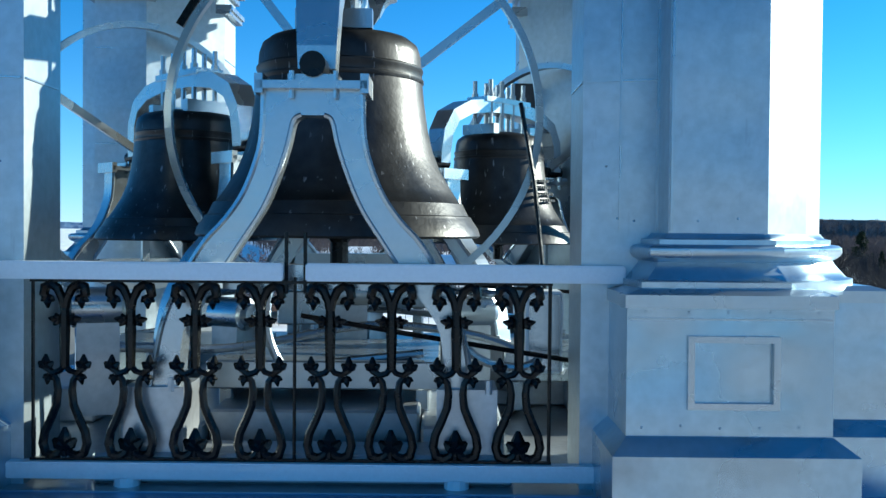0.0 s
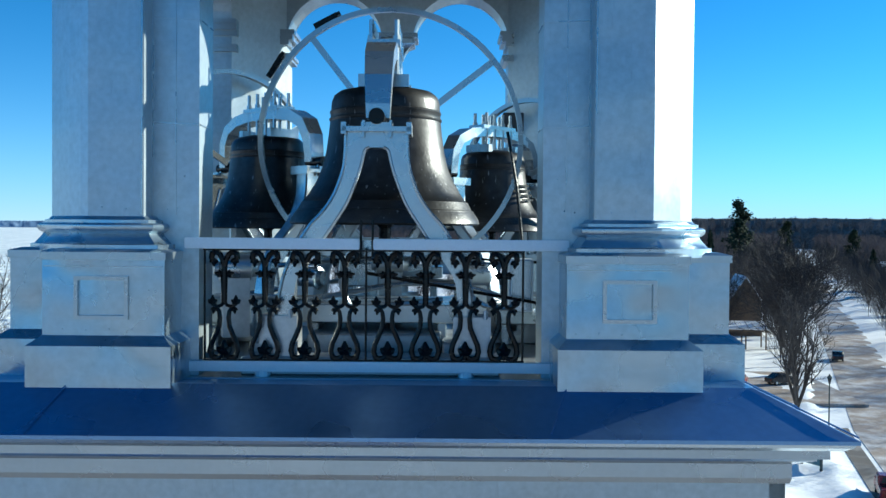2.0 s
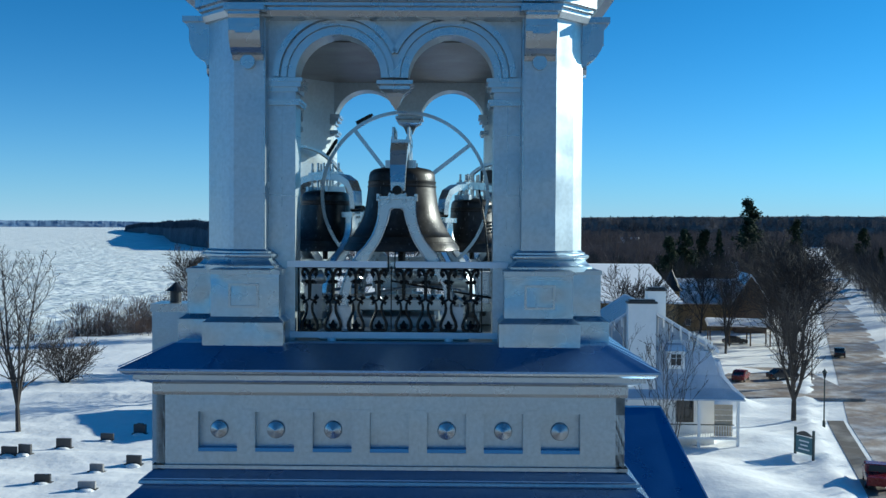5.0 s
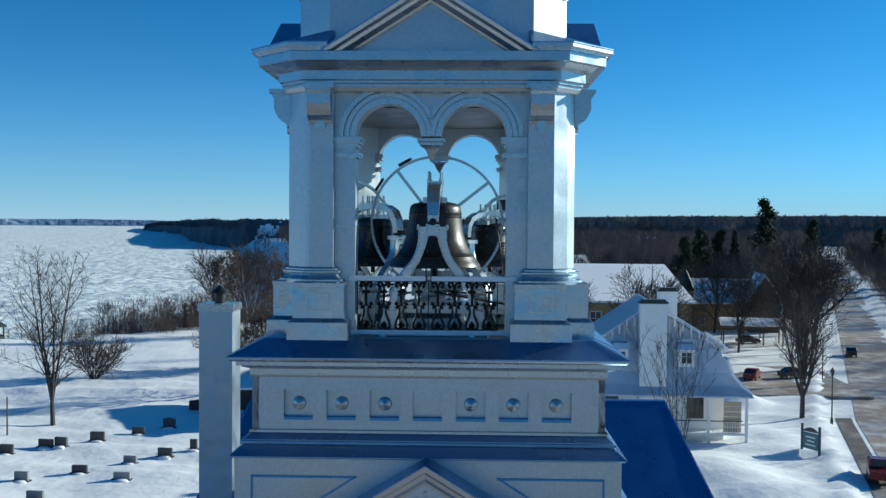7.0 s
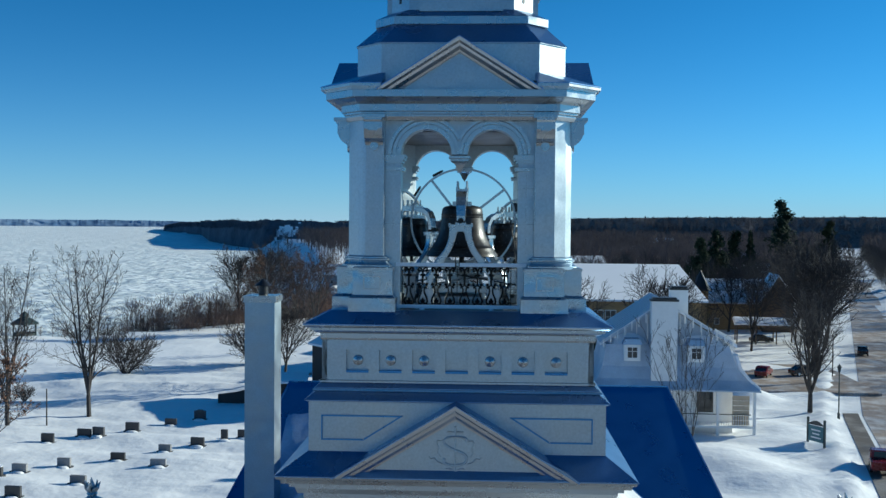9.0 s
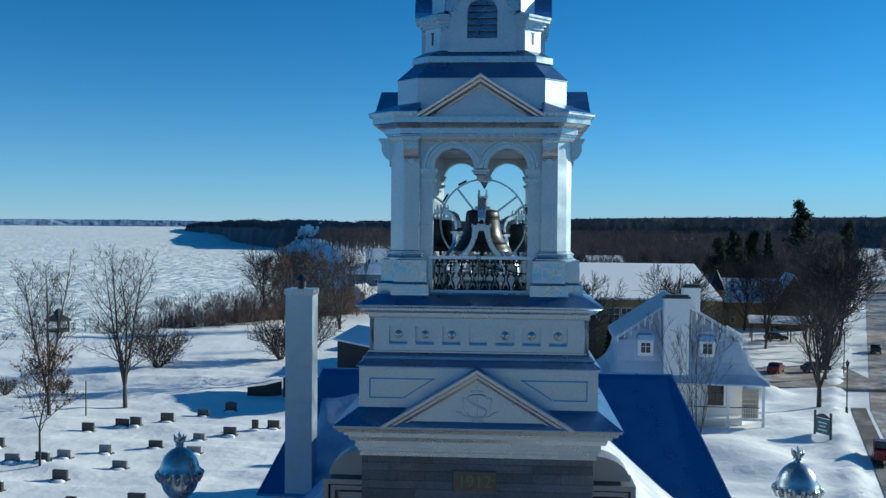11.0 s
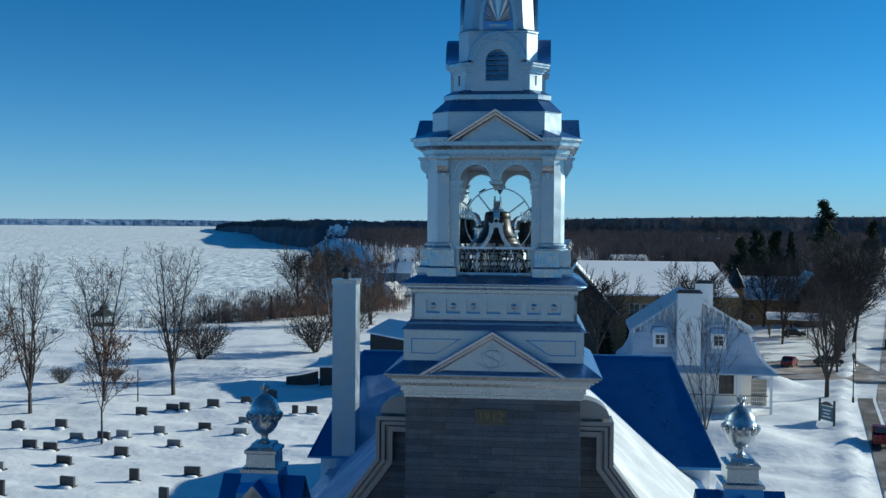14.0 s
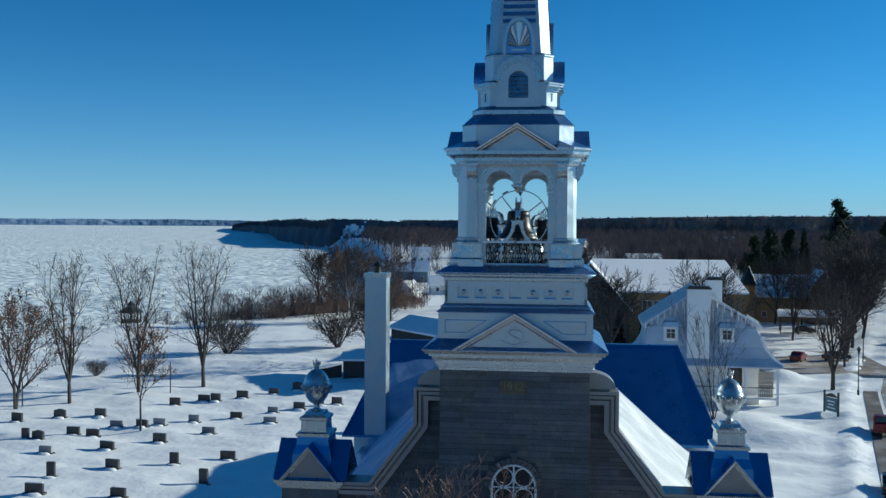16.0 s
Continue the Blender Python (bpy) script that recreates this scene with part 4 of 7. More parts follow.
# timber-like sills that carry the frames
for i, (x0, x1, y0, y1, z0, z1) in enumerate(((-0.90, 0.90, 0.02, 0.30, -0.10, 0.03), (-1.6, 1.6, 1.95, 2.30, -0.10, 0.10), (-0.88, -0.50, 0.30, 1.95, -0.10, 0.10), (0.50, 0.88, 0.30, 1.95, -0.10, 0.10),
                                               (-1.75, 1.75, 3.25, 3.60, -0.10, 0.10), (-1.75, -1.35, 1.3, 1.95, -0.10, 0.10), (1.35, 1.75, 1.3, 1.95, -0.10, 0.10), (-0.49, 0.49, 0.40, 1.90, -0.10, 0.15), (-1.7, 1.7, 2.32, 3.2, -0.10, 0.22))):
    bm = bmesh.new()
    box(bm, x0, x1, y0, y1, z0, z1)
    bmesh.ops.bevel(bm, geom=bm.edges[:], offset=0.012, segments=1, affect="EDGES")
    tagged(part("bell_sill", bm, "inside"), "silver-grey sill beam under the bell frames", "sill beam", "sill beams")
for x0, x1, y0, y1, z0, z1 in ((-0.56, 0.58, 0.62, 1.6, 0.21, 0.35), (-1.5, -0.95, 1.4, 1.9, 0.12, 0.34), (0.95, 1.55, 1.5, 2.1, 0.12, 0.30), (-0.45, 0.50, 2.6, 2.9, 0.45, 0.56), (-0.4, 0.1, 1.7, 1.95, 0.42, 0.62)):
    stand = thing("drive_stand", "low silver-painted metal stand of the ringing gear", "metal stand", "ringing gear stands")
    for nm, xa, xb, ya, yb, za, zb in (("stand_top", x0, x1, y0, y1, z0, z1), ("leg", x0 + 0.05, x0 + 0.12, y0 + 0.05, y1 - 0.05, -0.06, z0), ("leg", x1 - 0.12, x1 - 0.05, y0 + 0.05, y1 - 0.05, -0.06, z0)):
        bm = bmesh.new()
        box(bm, xa, xb, ya, yb, za, zb)
        bmesh.ops.bevel(bm, geom=bm.edges[:], offset=0.008, segments=1, affect="EDGES")
        part(nm, bm, "silver_smooth", stand)

# hammer rods, ducts and pipes under the bells
rr = random.Random(4)
PIPES = (((-1.1, 0.55, 0.42), (-0.5, 0.9, 0.36), (0.2, 1.1, 0.50), (0.8, 0.9, 0.46), (1.2, 0.7, 0.30)), ((-0.25, 0.6, 0.72), (-0.27, 0.62, 0.5), (-0.2, 0.65, 0.3), (0.1, 0.7, 0.34), (0.5, 0.72, 0.38)),
         ((-0.9, 1.6, 0.6), (0.0, 1.75, 0.68), (0.9, 1.6, 0.62)), ((0.5, 0.5, 0.72), (0.75, 0.6, 0.35), (1.05, 0.6, 0.32), (1.15, 0.7, 0.55)), ((-1.4, 2.2, 0.30), (0, 2.4, 0.5), (1.4, 2.3, 0.32)))
for pts in PIPES:
    bm = bmesh.new()
    fine = []
    for a, b in zip(pts, pts[1:]):
        for t in range(5):
            fine.append(Vector(a).lerp(Vector(b), t / 5))
    fine.append(Vector(pts[-1]))
    for _ in range(3):
        fine = [fine[0]] + [(fine[i - 1] + fine[i] * 2 + fine[i + 1]) / 4 for i in range(1, len(fine) - 1)] + [fine[-1]]
    tube(bm, fine, 0.022, 8)
    tagged(part("flexible_conduit", bm, "silver_smooth", smooth=True), "bent grey metal conduit among the bell frames", "conduit", "conduits")
for pts, r in ((((-0.05, 0.3, 0.60), (0.5, 0.4, 0.50), (1.2, 0.5, 0.38)), 0.013), (((0.35, 1.9, 0.70), (0.9, 1.6, 0.66), (1.5, 1.4, 0.64)), 0.011), (((1.06, 1.9, 1.78), (1.14, 1.8, 1.3), (1.22, 1.7, 0.45)), 0.014)):
    bm = bmesh.new()
    tube(bm, [Vector(p) for p in pts], r, 6)
    tagged(part("cable", bm, "iron"), "black cable slung between the bell frames", "cable", "cables")
for x, y, z, a in ((-1.02, 0.45, 0.62, 20), (-0.62, 1.5, 0.5, -30), (0.05, 1.62, 0.62, 10), (0.75, 1.5, 0.52, 200)):
    lamp = thing("striker_motor", "small silver-painted motor housing of the ringing gear", "motor", "motor housings", at=(x, y, z), rz=a)
    bm = bmesh.new()
    tube(bm, [(-0.16, 0, 0), (-0.13, 0, 0), (-0.12, 0, 0), (0.10, 0, 0), (0.11, 0, 0), (0.15, 0, 0)], [0.05, 0.06, 0.095, 0.095, 0.07, 0.06], 16)
    part("housing", bm, "silver_smooth", lamp, smooth=True)
    bm = bmesh.new()
    box(bm, -0.10, 0.09, -0.07, 0.07, -0.5 if z > 0.6 else -0.45, -0.07)
    part("bracket", bm, "inside", lamp)
cab = thing("junction_box", "grey steel junction box fixed to the belfry pier", "junction box", at=(1.06, 0.72, 0.30))
bm = bmesh.new()
box(bm, -0.06, 0.12, -0.10, 0.10, 0, 0.40)
bmesh.ops.bevel(bm, geom=bm.edges[:], offset=0.008, segments=2, affect="EDGES")
part("case", bm, "rail_paint", cab)
bm = bmesh.new()
box(bm, -0.045, 0.105, -0.108, -0.10, 0.015, 0.385)
part("lid", bm, "silver_smooth", cab)
# lamp box on the far right pier
bm = bmesh.new()
box(bm, 1.12, 1.40, 3.55, 3.75, 1.95, 2.15)
bmesh.ops.bevel(bm, geom=bm.edges[:], offset=0.01, segments=1, affect="EDGES")
tagged(part("wall_box", bm, "granite"), "dark metal box on the belfry wall", "box")

# ---- the railing across the front opening ----
railing = thing("railing", "pale grey railing with black cast-iron scroll balusters", "railing", at=(0, 0, 0))
RY = 0.0
for a, b in ((-1.27, -0.075), (0.02, 1.36)):
    bm = bmesh.new()
    box(bm, a, b, RY - 0.05, RY + 0.02, 0.775, 0.85)
    bmesh.ops.bevel(bm, geom=bm.edges[:], offset=0.006, segments=2, affect="EDGES")
    part("top_rail", bm, "rail_paint", railing)
bm = bmesh.new()
box(bm, -1.25, 1.25, RY - 0.05, RY + 0.02, -0.065, 0.005)
bmesh.ops.bevel(bm, geom=bm.edges[:], offset=0.006, segments=2, affect="EDGES")
part("bottom_rail", bm, "rail_paint", railing)
for x in (-1.14, -0.03, 1.05):
    bm = bmesh.new()
    tube(bm, [(x, RY, 0.0), (x, RY, 0.79)], 0.008, 6)
    part("rod", bm, "iron", railing)
for z in (0.01, 0.768):
    bm = bmesh.new()
    box(bm, -1.15, 1.06, RY - 0.012, RY + 0.012, z - 0.006, z + 0.006)
    part("flat_bar", bm, "iron", railing)
for a, b in ((-0.075, -0.06), (0.005, 0.02)):
    bm = bmesh.new()
    tube(bm, [((a + b) / 2, RY, 0.72), ((a + b) / 2, RY, 0.98)], 0.009, 6)
    part("rod", bm, "iron", railing)
for x in (-0.74, 0.66):
    bm = bmesh.new()
    tube(bm, [(x, RY, -0.10), (x, RY, -0.06)], 0.055, 12)
    part("rail_foot", bm, "rail_paint", railing)


def leaf(bm, x, z, a, r):
    """A small three-lobed cast leaf."""
    for da, k in ((0, 1.0), (55, 0.7), (-55, 0.7)):
        c, s_ = math.cos(radians(a + da)), math.sin(radians(a + da))
        tube(bm, [(x, RY, z), (x + c * r * k * 0.5, RY - 0.004, z + s_ * r * k * 0.5), (x + c * r * k, RY, z + s_ * r * k)], [r * 0.28, r * 0.36, r * 0.10], 6)


bm = bmesh.new()
for sx in (-1, 1):
    # lower lyre: volute at the foot, out, and up into the knot
    pts = [(0.012, 0.10), (0.008, 0.065), (0.022, 0.035), (0.052, 0.022), (0.082, 0.035), (0.094, 0.075), (0.085, 0.125), (0.06, 0.18), (0.036, 0.24), (0.030, 0.30), (0.036, 0.345), (0.050, 0.365)]
    tube(bm, [(sx * x, RY, z) for x, z in pts], [0.011, 0.014, 0.018, 0.021, 0.021, 0.020, 0.019, 0.019, 0.018, 0.017, 0.015, 0.014], 7)
    # knot leaves
    tube(bm, [(sx * x, RY, z) for x, z in ((0.0, 0.41), (0.02, 0.385), (0.05, 0.375), (0.078, 0.395), (0.082, 0.43))], [0.014, 0.014, 0.015, 0.016, 0.010], 6)
    leaf(bm, sx * 0.080, 0.40, 90, 0.055)
    leaf(bm, sx * 0.068, 0.365, -80 if sx > 0 else -100, 0.04)
    # top volutes
    tube(bm, [(sx * x, RY, z) for x, z in ((0.0, 0.63), (0.010, 0.69), (0.03, 0.735), (0.058, 0.755), (0.082, 0.742), (0.088, 0.71), (0.072, 0.69))], [0.016, 0.018, 0.020, 0.022, 0.023, 0.021, 0.014], 7)
    leaf(bm, sx * 0.072, 0.70, -90, 0.05)
    leaf(bm, sx * 0.025, 0.60, 10 if sx > 0 else 170, 0.045)
tube(bm, [(0, RY, 0.40), (0, RY, 0.46), (0, RY, 0.56), (0, RY, 0.65)], [0.020, 0.021, 0.024, 0.020], 7)
leaf(bm, 0, 0.06, 90, 0.085)
tube(bm, [(0, RY, 0.02), (0, RY, 0.09)], 0.014, 6)
first = part("baluster", bm, "iron", railing, smooth=True)
BAL = (-1.005, -0.725, -0.45, -0.175, 0.12, 0.38, 0.655, 0.92)
for i, x in enumerate(BAL):
    ob = first if i == 0 else new("baluster", first.data)
    ob.parent = railing
    ob.location.x = x

# ---- the church behind the tower ----
church = thing("church", "grey stone church with blue-grey sheet-metal roofs under snow", "church")
FY = 0.45                                   # the facade's plane
bm = bmesh.new()
face = [(-9.0, GROUND - 1), (9.0, GROUND - 1), (9.0, -9.0), (5.75, -9.0), (3.95, -6.3), (3.95, -4.95), (-3.95, -4.95), (-3.95, -6.3), (-5.75, -9.0), (-9.0, -9.0)]
loft(bm, [[(x, y, z) for x, z in face] for y in (FY + 0.08, FY + 0.7)])
church_wall = part("facade", bm, "mortar", church, "coursed grey stone facade")
bm = bmesh.new()
loft(bm, [[(x, y, z) for x, z in ((-9.9, GROUND - 1), (9.9, GROUND - 1), (9.9, -13.0), (-9.9, -13.0))] for y in (FY + 0.71, 26)])
part("nave_wall", bm, "white", church)
# stepped coping over the shoulders, in three receding mouldings
for s in (-1, 1):
    for j, (off, w, out) in enumerate(((0.0, 0.13, 0.42), (0.13, 0.05, 0.12), (0.18, 0.11, 0.33), (0.29, 0.08, 0.06), (0.37, 0.17, 0.22))):
        bm = bmesh.new()
        def inner(d):
            return [(2.75, -4.83 - d), (3.92 - d, -4.83 - d), (3.92 - d, -6.27 - 0.30 * d), (5.68 - 0.55 * d, -8.62 - d), (9.05, -8.62 - d)]
        a, b = inner(off), inner(off + w)
        for i in range(4):
            q = [a[i], a[i + 1], b[i + 1], b[i]]
            loft(bm, [[(s * x, y, z) for x, z in q] for y in (FY - out, FY + 0.75)])
        bmesh.ops.remove_doubles(bm, verts=bm.verts, dist=1e-5)
        part("coping", bm, "dull_trim", church)
    # scroll end against the tower
    bm = bmesh.new()
    prism(bm, [(s * x, z) for x, z in [(2.75, -4.75)] + [(2.85 + 0.95 * math.sin(t * math.pi / 16), -4.75 + 0.62 * math.cos(t * math.pi / 16)) for t in range(9)]], lambda a, b, d: (a, FY - 0.25 + d, b), 0.9)
    part("scroll", bm, "dull_trim", church)

# nave roof, flared towards the eaves, and the transept's hipped roof
bm = bmesh.new()
prof = [(0, -4.2), (5.2, -8.6), (8.4, -11.5), (9.8, -12.6), (11.0, -13.2)]
sec = [(-x, z) for x, z in reversed(prof)] + prof[1:]
under = [(x, z - 0.15) for x, z in reversed(sec)]
loft(bm, [[(x, y, z) for x, z in sec + under] for y in (FY + 0.72, 26.0)])
part("nave_roof", bm, "roof_blue", church, "flared sheet-metal nave roof")
bm = bmesh.new()
loft(bm, [[(-12.1, 25, -12.35), (12.1, 25, -12.35), (12.1, 41, -12.35), (-12.1, 41, -12.35)], [(-11.2, 28.6, -9.9), (11.2, 28.6, -9.9), (11.2, 37.4, -9.9), (-11.2, 37.4, -9.9)],
          [(-10.2, 32.9, -6.97), (10.2, 32.9, -6.97), (10.2, 33.1, -6.97), (-10.2, 33.1, -6.97)]])
part("transept_roof", bm, "roof_blue", church, "hipped sheet-metal transept roof")
bm = bmesh.new()
box(bm, -11.5, 11.5, 25.6, 40.4, GROUND - 1, -12.3)
part("transept_wall", bm, "white", church)
bm = bmesh.new()
for s in (-1, 1):
    bar(bm, (s * 12.12, 24.98, -12.33), (s * 10.2, 33.0, -6.93), 0.09, 0.06)
bar(bm, (-10.2, 33.0, -6.93), (10.2, 33.0, -6.93), 0.12, 0.06)
bar(bm, (-12.15, 24.96, -12.33), (12.15, 24.96, -12.33), 0.16, 0.14)
part("ridge_cap", bm, "roof_blue", church)


def nave_z(x):
    x = abs(x)
    for (a, za), (b, zb) in zip(prof, prof[1:]):
        if a <= x <= b:
            return za + (zb - za) * (x - a) / (b - a)
    return prof[-1][1]


# unseen choir; ridge and length chosen for the shadow edge on the snow
bm = bmesh.new()
loft(bm, [[(-7.6, y, -14.4), (7.6, y, -14.4), (0, y, -10.2)] for y in (39, 64)])
part("choir_roof", bm, "roof_blue", church)
bm = bmesh.new()
box(bm, -7.0, 7.0, 40.4, 63.6, GROUND - 1, -14.3)
part("choir_wall", bm, "white", church)

# snow lying on the nave roof, thicker behind the coping
def roof_snow(name, x0, x1, y0, y1, thick, seed, hole, mat="snow_roof"):
    n, m = 26, 44
    b = bmesh.new()
    grid = []
    for i in range(n + 1):
        row = []
        for j in range(m + 1):
            u, v = i / n, j / m
            x = x0 + (x1 - x0) * u
            y = y0 + (y1 - y0) * v
            e = min(1, 5 * min(u + 0.05, 1 - u, v + 0.15, 1 - v))
            nz = noise.noise(Vector((x * 0.35 + seed, y * 0.22, 1.7)))
            t = thick * e * (0.75 + 0.6 * nz) - hole * max(0, -0.05 - nz) * 3
            row.append(b.verts.new((x, y, nave_z(x) + t)))
        grid.append(row)
    for i in range(n):
        for j in range(m):
            b.faces.new((grid[i][j], grid[i + 1][j], grid[i + 1][j + 1], grid[i][j + 1]))
    ob = part(name, b, mat, smooth=True)
    return tagged(ob, "drifted snow lying on the church's metal roof", "snow", kind="stuff")


roof_snow("roof_snow", 0.3, 10.4, FY + 0.6, 25.5, 0.42, 3.0, 0.0, "snow_thin")
roof_snow("roof_snow", -10.2, -3.0, FY + 0.8, 27.0, 0.26, 9.0, 0.3, "shaded_snow")

# a deep drift in the valley beside the chimney
def valley_z(x, y):
    t = -12.35 + (y - 25) * 0.68 if y < 28.6 else -9.9 + (y - 28.6) * 0.68
    return max(nave_z(x), t if y > 25 else -99)


bm = bmesh.new()
grid = []
for i in range(25):
    row = []
    for j in range(33):
        u, v = i / 24, j / 32
        x, y = -10.4 + 6.6 * u, 13 + 19.4 * v
        e = min(1, 4 * min(u, 1 - u, v, 1 - v))
        nz = noise.noise(Vector((x * 0.4, y * 0.3, 21.0)))
        row.append(bm.verts.new((x, y, valley_z(x, y) - 0.10 + (0.34 + 0.22 * nz) * e)))
    grid.append(row)
for i in range(24):
    for j in range(32):
        bm.faces.new((grid[i][j], grid[i + 1][j], grid[i + 1][j + 1], grid[i][j + 1]))
tagged(part("roof_drift", bm, "shaded_snow", smooth=True), "deep wind-blown drift in the valley of the church roof", "snow", kind="stuff")

# corner turrets with crossed gablets and urns
for s in (-1, 1):
    cx, cy = 0.07 + s * 8.12, 1.25
    tur = thing("corner_turret", "square corner turret with crossed gablets and blue metal roof", "turret", "corner turrets", at=(cx, cy, 0))
    bm = bmesh.new()
    box(bm, -1.12, 1.12, -1.12, 1.12, GROUND - 1, -8.72)
    part("turret_wall", bm, "stone", tur)
    bm = bmesh.new()
    for h, z0, z1 in ((1.18, -8.95, -8.86), (1.28, -8.86, -8.72), (1.38, -8.72, -8.60)):
        box(bm, -h, h, -h, h, z0, z1)
    part("cornice", bm, "silver_smooth", tur)
    for k in range(4):
        rake, roof, tymp = gable(1.14, -8.60, -7.24, -1.12, 0.0, 0.24, 0.32)
        m = Matrix.Rotation(k * math.pi / 2, 4, "Z")
        for b in (rake, roof, tymp):
            bmesh.ops.transform(b, matrix=m, verts=b.verts)
        panel = part("gablet", tymp, "dull_trim", tur)
        islands("rake_moulding", rake, "silver_smooth", panel)
        islands("gablet_roof", roof, "roof_blue", panel)
    bm = bmesh.new()
    loft(bm, [[(a * h, b * h, z) for a, b in ((1, -1), (1, 1), (-1, 1), (-1, -1))] for h, z in ((0.80, -8.3), (0.78, -7.7), (0.66, -7.35), (0.62, -7.0))])
    part("roof_block", bm, "roof_blue", tur)
    bm = bmesh.new()
    loft(bm, [[(a * h, b * h, z) for a, b in ((1, -1), (1, 1), (-1, 1), (-1, -1))] for h, z in ((0.68, -7.02), (0.68, -6.9), (0.52, -6.86), (0.50, -6.42), (0.56, -6.38), (0.56, -6.28), (0.40, -6.2), (0.36, -6.08))])
    part("urn_pedestal", bm, "silver_smooth", tur)
    urn = thing("urn_finial", "large silver metal urn with a petalled band and flame top", "urn", "urn finials", at=(cx, cy, -6.1))
    bm = bmesh.new()
    lathe(bm, [(0.24, 0.0), (0.26, 0.03), (0.20, 0.07), (0.13, 0.13), (0.11, 0.22), (0.14, 0.30), (0.22, 0.34), (0.32, 0.42), (0.43, 0.58), (0.50, 0.78), (0.53, 0.95), (0.54, 1.02), (0.56, 1.05), (0.56, 1.09),
                (0.52, 1.14), (0.50, 1.24), (0.44, 1.40), (0.34, 1.54), (0.22, 1.64), (0.12, 1.69), (0.09, 1.73), (0.12, 1.77), (0.10, 1.81), (0.0, 1.83)], 28)
    part("urn_body", bm, "silver_smooth", urn, smooth=True)
    for i in range(14):
        a = 2 * math.pi * i / 14
        bm = bmesh.new()
        c, s_ = math.cos(a), math.sin(a)
        tube(bm, [(0.50 * c, 0.50 * s_, 0.80), (0.545 * c, 0.545 * s_, 0.95), (0.60 * c, 0.60 * s_, 1.06), (0.62 * c, 0.62 * s_, 1.02)], [0.05, 0.10, 0.09, 0.03], 6)
        part("petal", bm, "silver_smooth", urn)
    bm = bmesh.new()
    rq = random.Random(5)
    for i in range(7):
        a = 2 * math.pi * i / 7
        tube(bm, [(0.03 * math.cos(a), 0.03 * math.sin(a), 1.78), (0.12 * math.cos(a), 0.12 * math.sin(a), 1.90), (0.17 * math.cos(a + 0.4), 0.17 * math.sin(a + 0.4), 1.94 + rq.uniform(0, 0.12))], [0.05, 0.045, 0.01], 5)
    tube(bm, [(0, 0, 1.78), (0.02, 0, 1.95), (-0.02, 0, 2.12)], [0.06, 0.05, 0.01], 5)
    part("flame", bm, "silver_smooth", urn)

# tall metal-clad chimney
chim = thing("chimney", "tall pale sheet-metal clad chimney with a capped flue", "chimney", at=(-10.0, 25.7, 0))
bm = bmesh.new()
box(bm, -0.70, 0.70, -0.70, 0.70, -16.0, -1.90)
part("shaft", bm, "silver", chim)
bm = bmesh.new()
box(bm, -0.76, 0.76, -0.76, 0.76, -2.0, -1.70)
part("cap", bm, "silver_smooth", chim)
bm = bmesh.new()
lathe(bm, [(0.22, -1.7), (0.22, -1.25), (0.40, -1.25), (0.02, -0.92)], 16)
part("flue", bm, "granite", chim)

# round-headed window with circle tracery, and its voussoirs
win = thing("arched_window", "round-headed window with white circle tracery in grey stone", "window", at=(0, 0, 0))
WY = CY - 2.80
bm = bmesh.new()
box(bm, -0.815, 0.815, WY + 0.005, WY + 0.02, -12.0, -8.36)
prism(bm, arc(0, -8.36, 0.815, 0, 180, 24), lambda a, b, d: (a, WY + 0.005 + d, b), 0.015)
part("pane", bm, "glass", win)
bm = bmesh.new()
tube(bm, [(0.815, WY, -12.0)] + [(x, WY, z) for x, z in arc(0, -8.36, 0.815, 0, 180, 28)] + [(-0.815, WY, -12.0)], 0.05, 6)
tube(bm, [(0, WY, -7.56), (0, WY, -12)], 0.035, 6)
for z in (-8.38, -9.6, -10.8):
    tube(bm, [(-0.8, WY, z), (0.8, WY, z)], 0.035, 6)
for cx, cz in ((-0.37, -8.0), (0.37, -8.0), (-0.37, -8.76), (0.37, -8.76)):
    tube(bm, [(x, WY, z) for x, z in arc(cx, cz, 0.34, 0, 360, 24)[:-1]], 0.028, 6, closed=True)
part("tracery", bm, "white", win)
for i in range(15):
    bm = bmesh.new()
    a0, a1 = i * 12 + 0.8, i * 12 + 11.2
    key = i == 7
    q = [(0, 0)] * 4
    r0, r1 = 0.87, 1.10 if not key else 1.33
    pts = [(r0 * math.cos(radians(a0)), -8.36 + r0 * math.sin(radians(a0))), (r1 * math.cos(radians(a0)), -8.36 + r1 * math.sin(radians(a0))),
           (r1 * math.cos(radians(a1)), -8.36 + r1 * math.sin(radians(a1))), (r0 * math.cos(radians(a1)), -8.36 + r0 * math.sin(radians(a1)))]
    loft(bm, [[(x, y, z) for x, z in pts] for y in (WY - (0.10 if key else 0.06), WY + 0.1)])
    part("voussoir", bm, "stone", win)
# date plaque
plaque = thing("date_plaque", "weathered stone plaque with gilt date numerals", "plaque")
bm = bmesh.new()
box(bm, -0.58, 0.47, CY - 2.83, CY - 2.76, -4.86, -4.34)
bmesh.ops.bevel(bm, geom=bm.edges[:], offset=0.015, segments=1, affect="EDGES")
part("slab", bm, "plaque", plaque)
cu = bpy.data.curves.new("numerals", "FONT")
cu.body, cu.size, cu.extrude, cu.align_x, cu.align_y = "1912", 0.42, 0.012, "CENTER", "CENTER"
txt = new("numerals", cu)
txt.matrix_basis = pose(-0.055, CY - 2.834, -4.60, 90, 0, 0)
cu.materials.append(M["gold"])
txt.parent = plaque

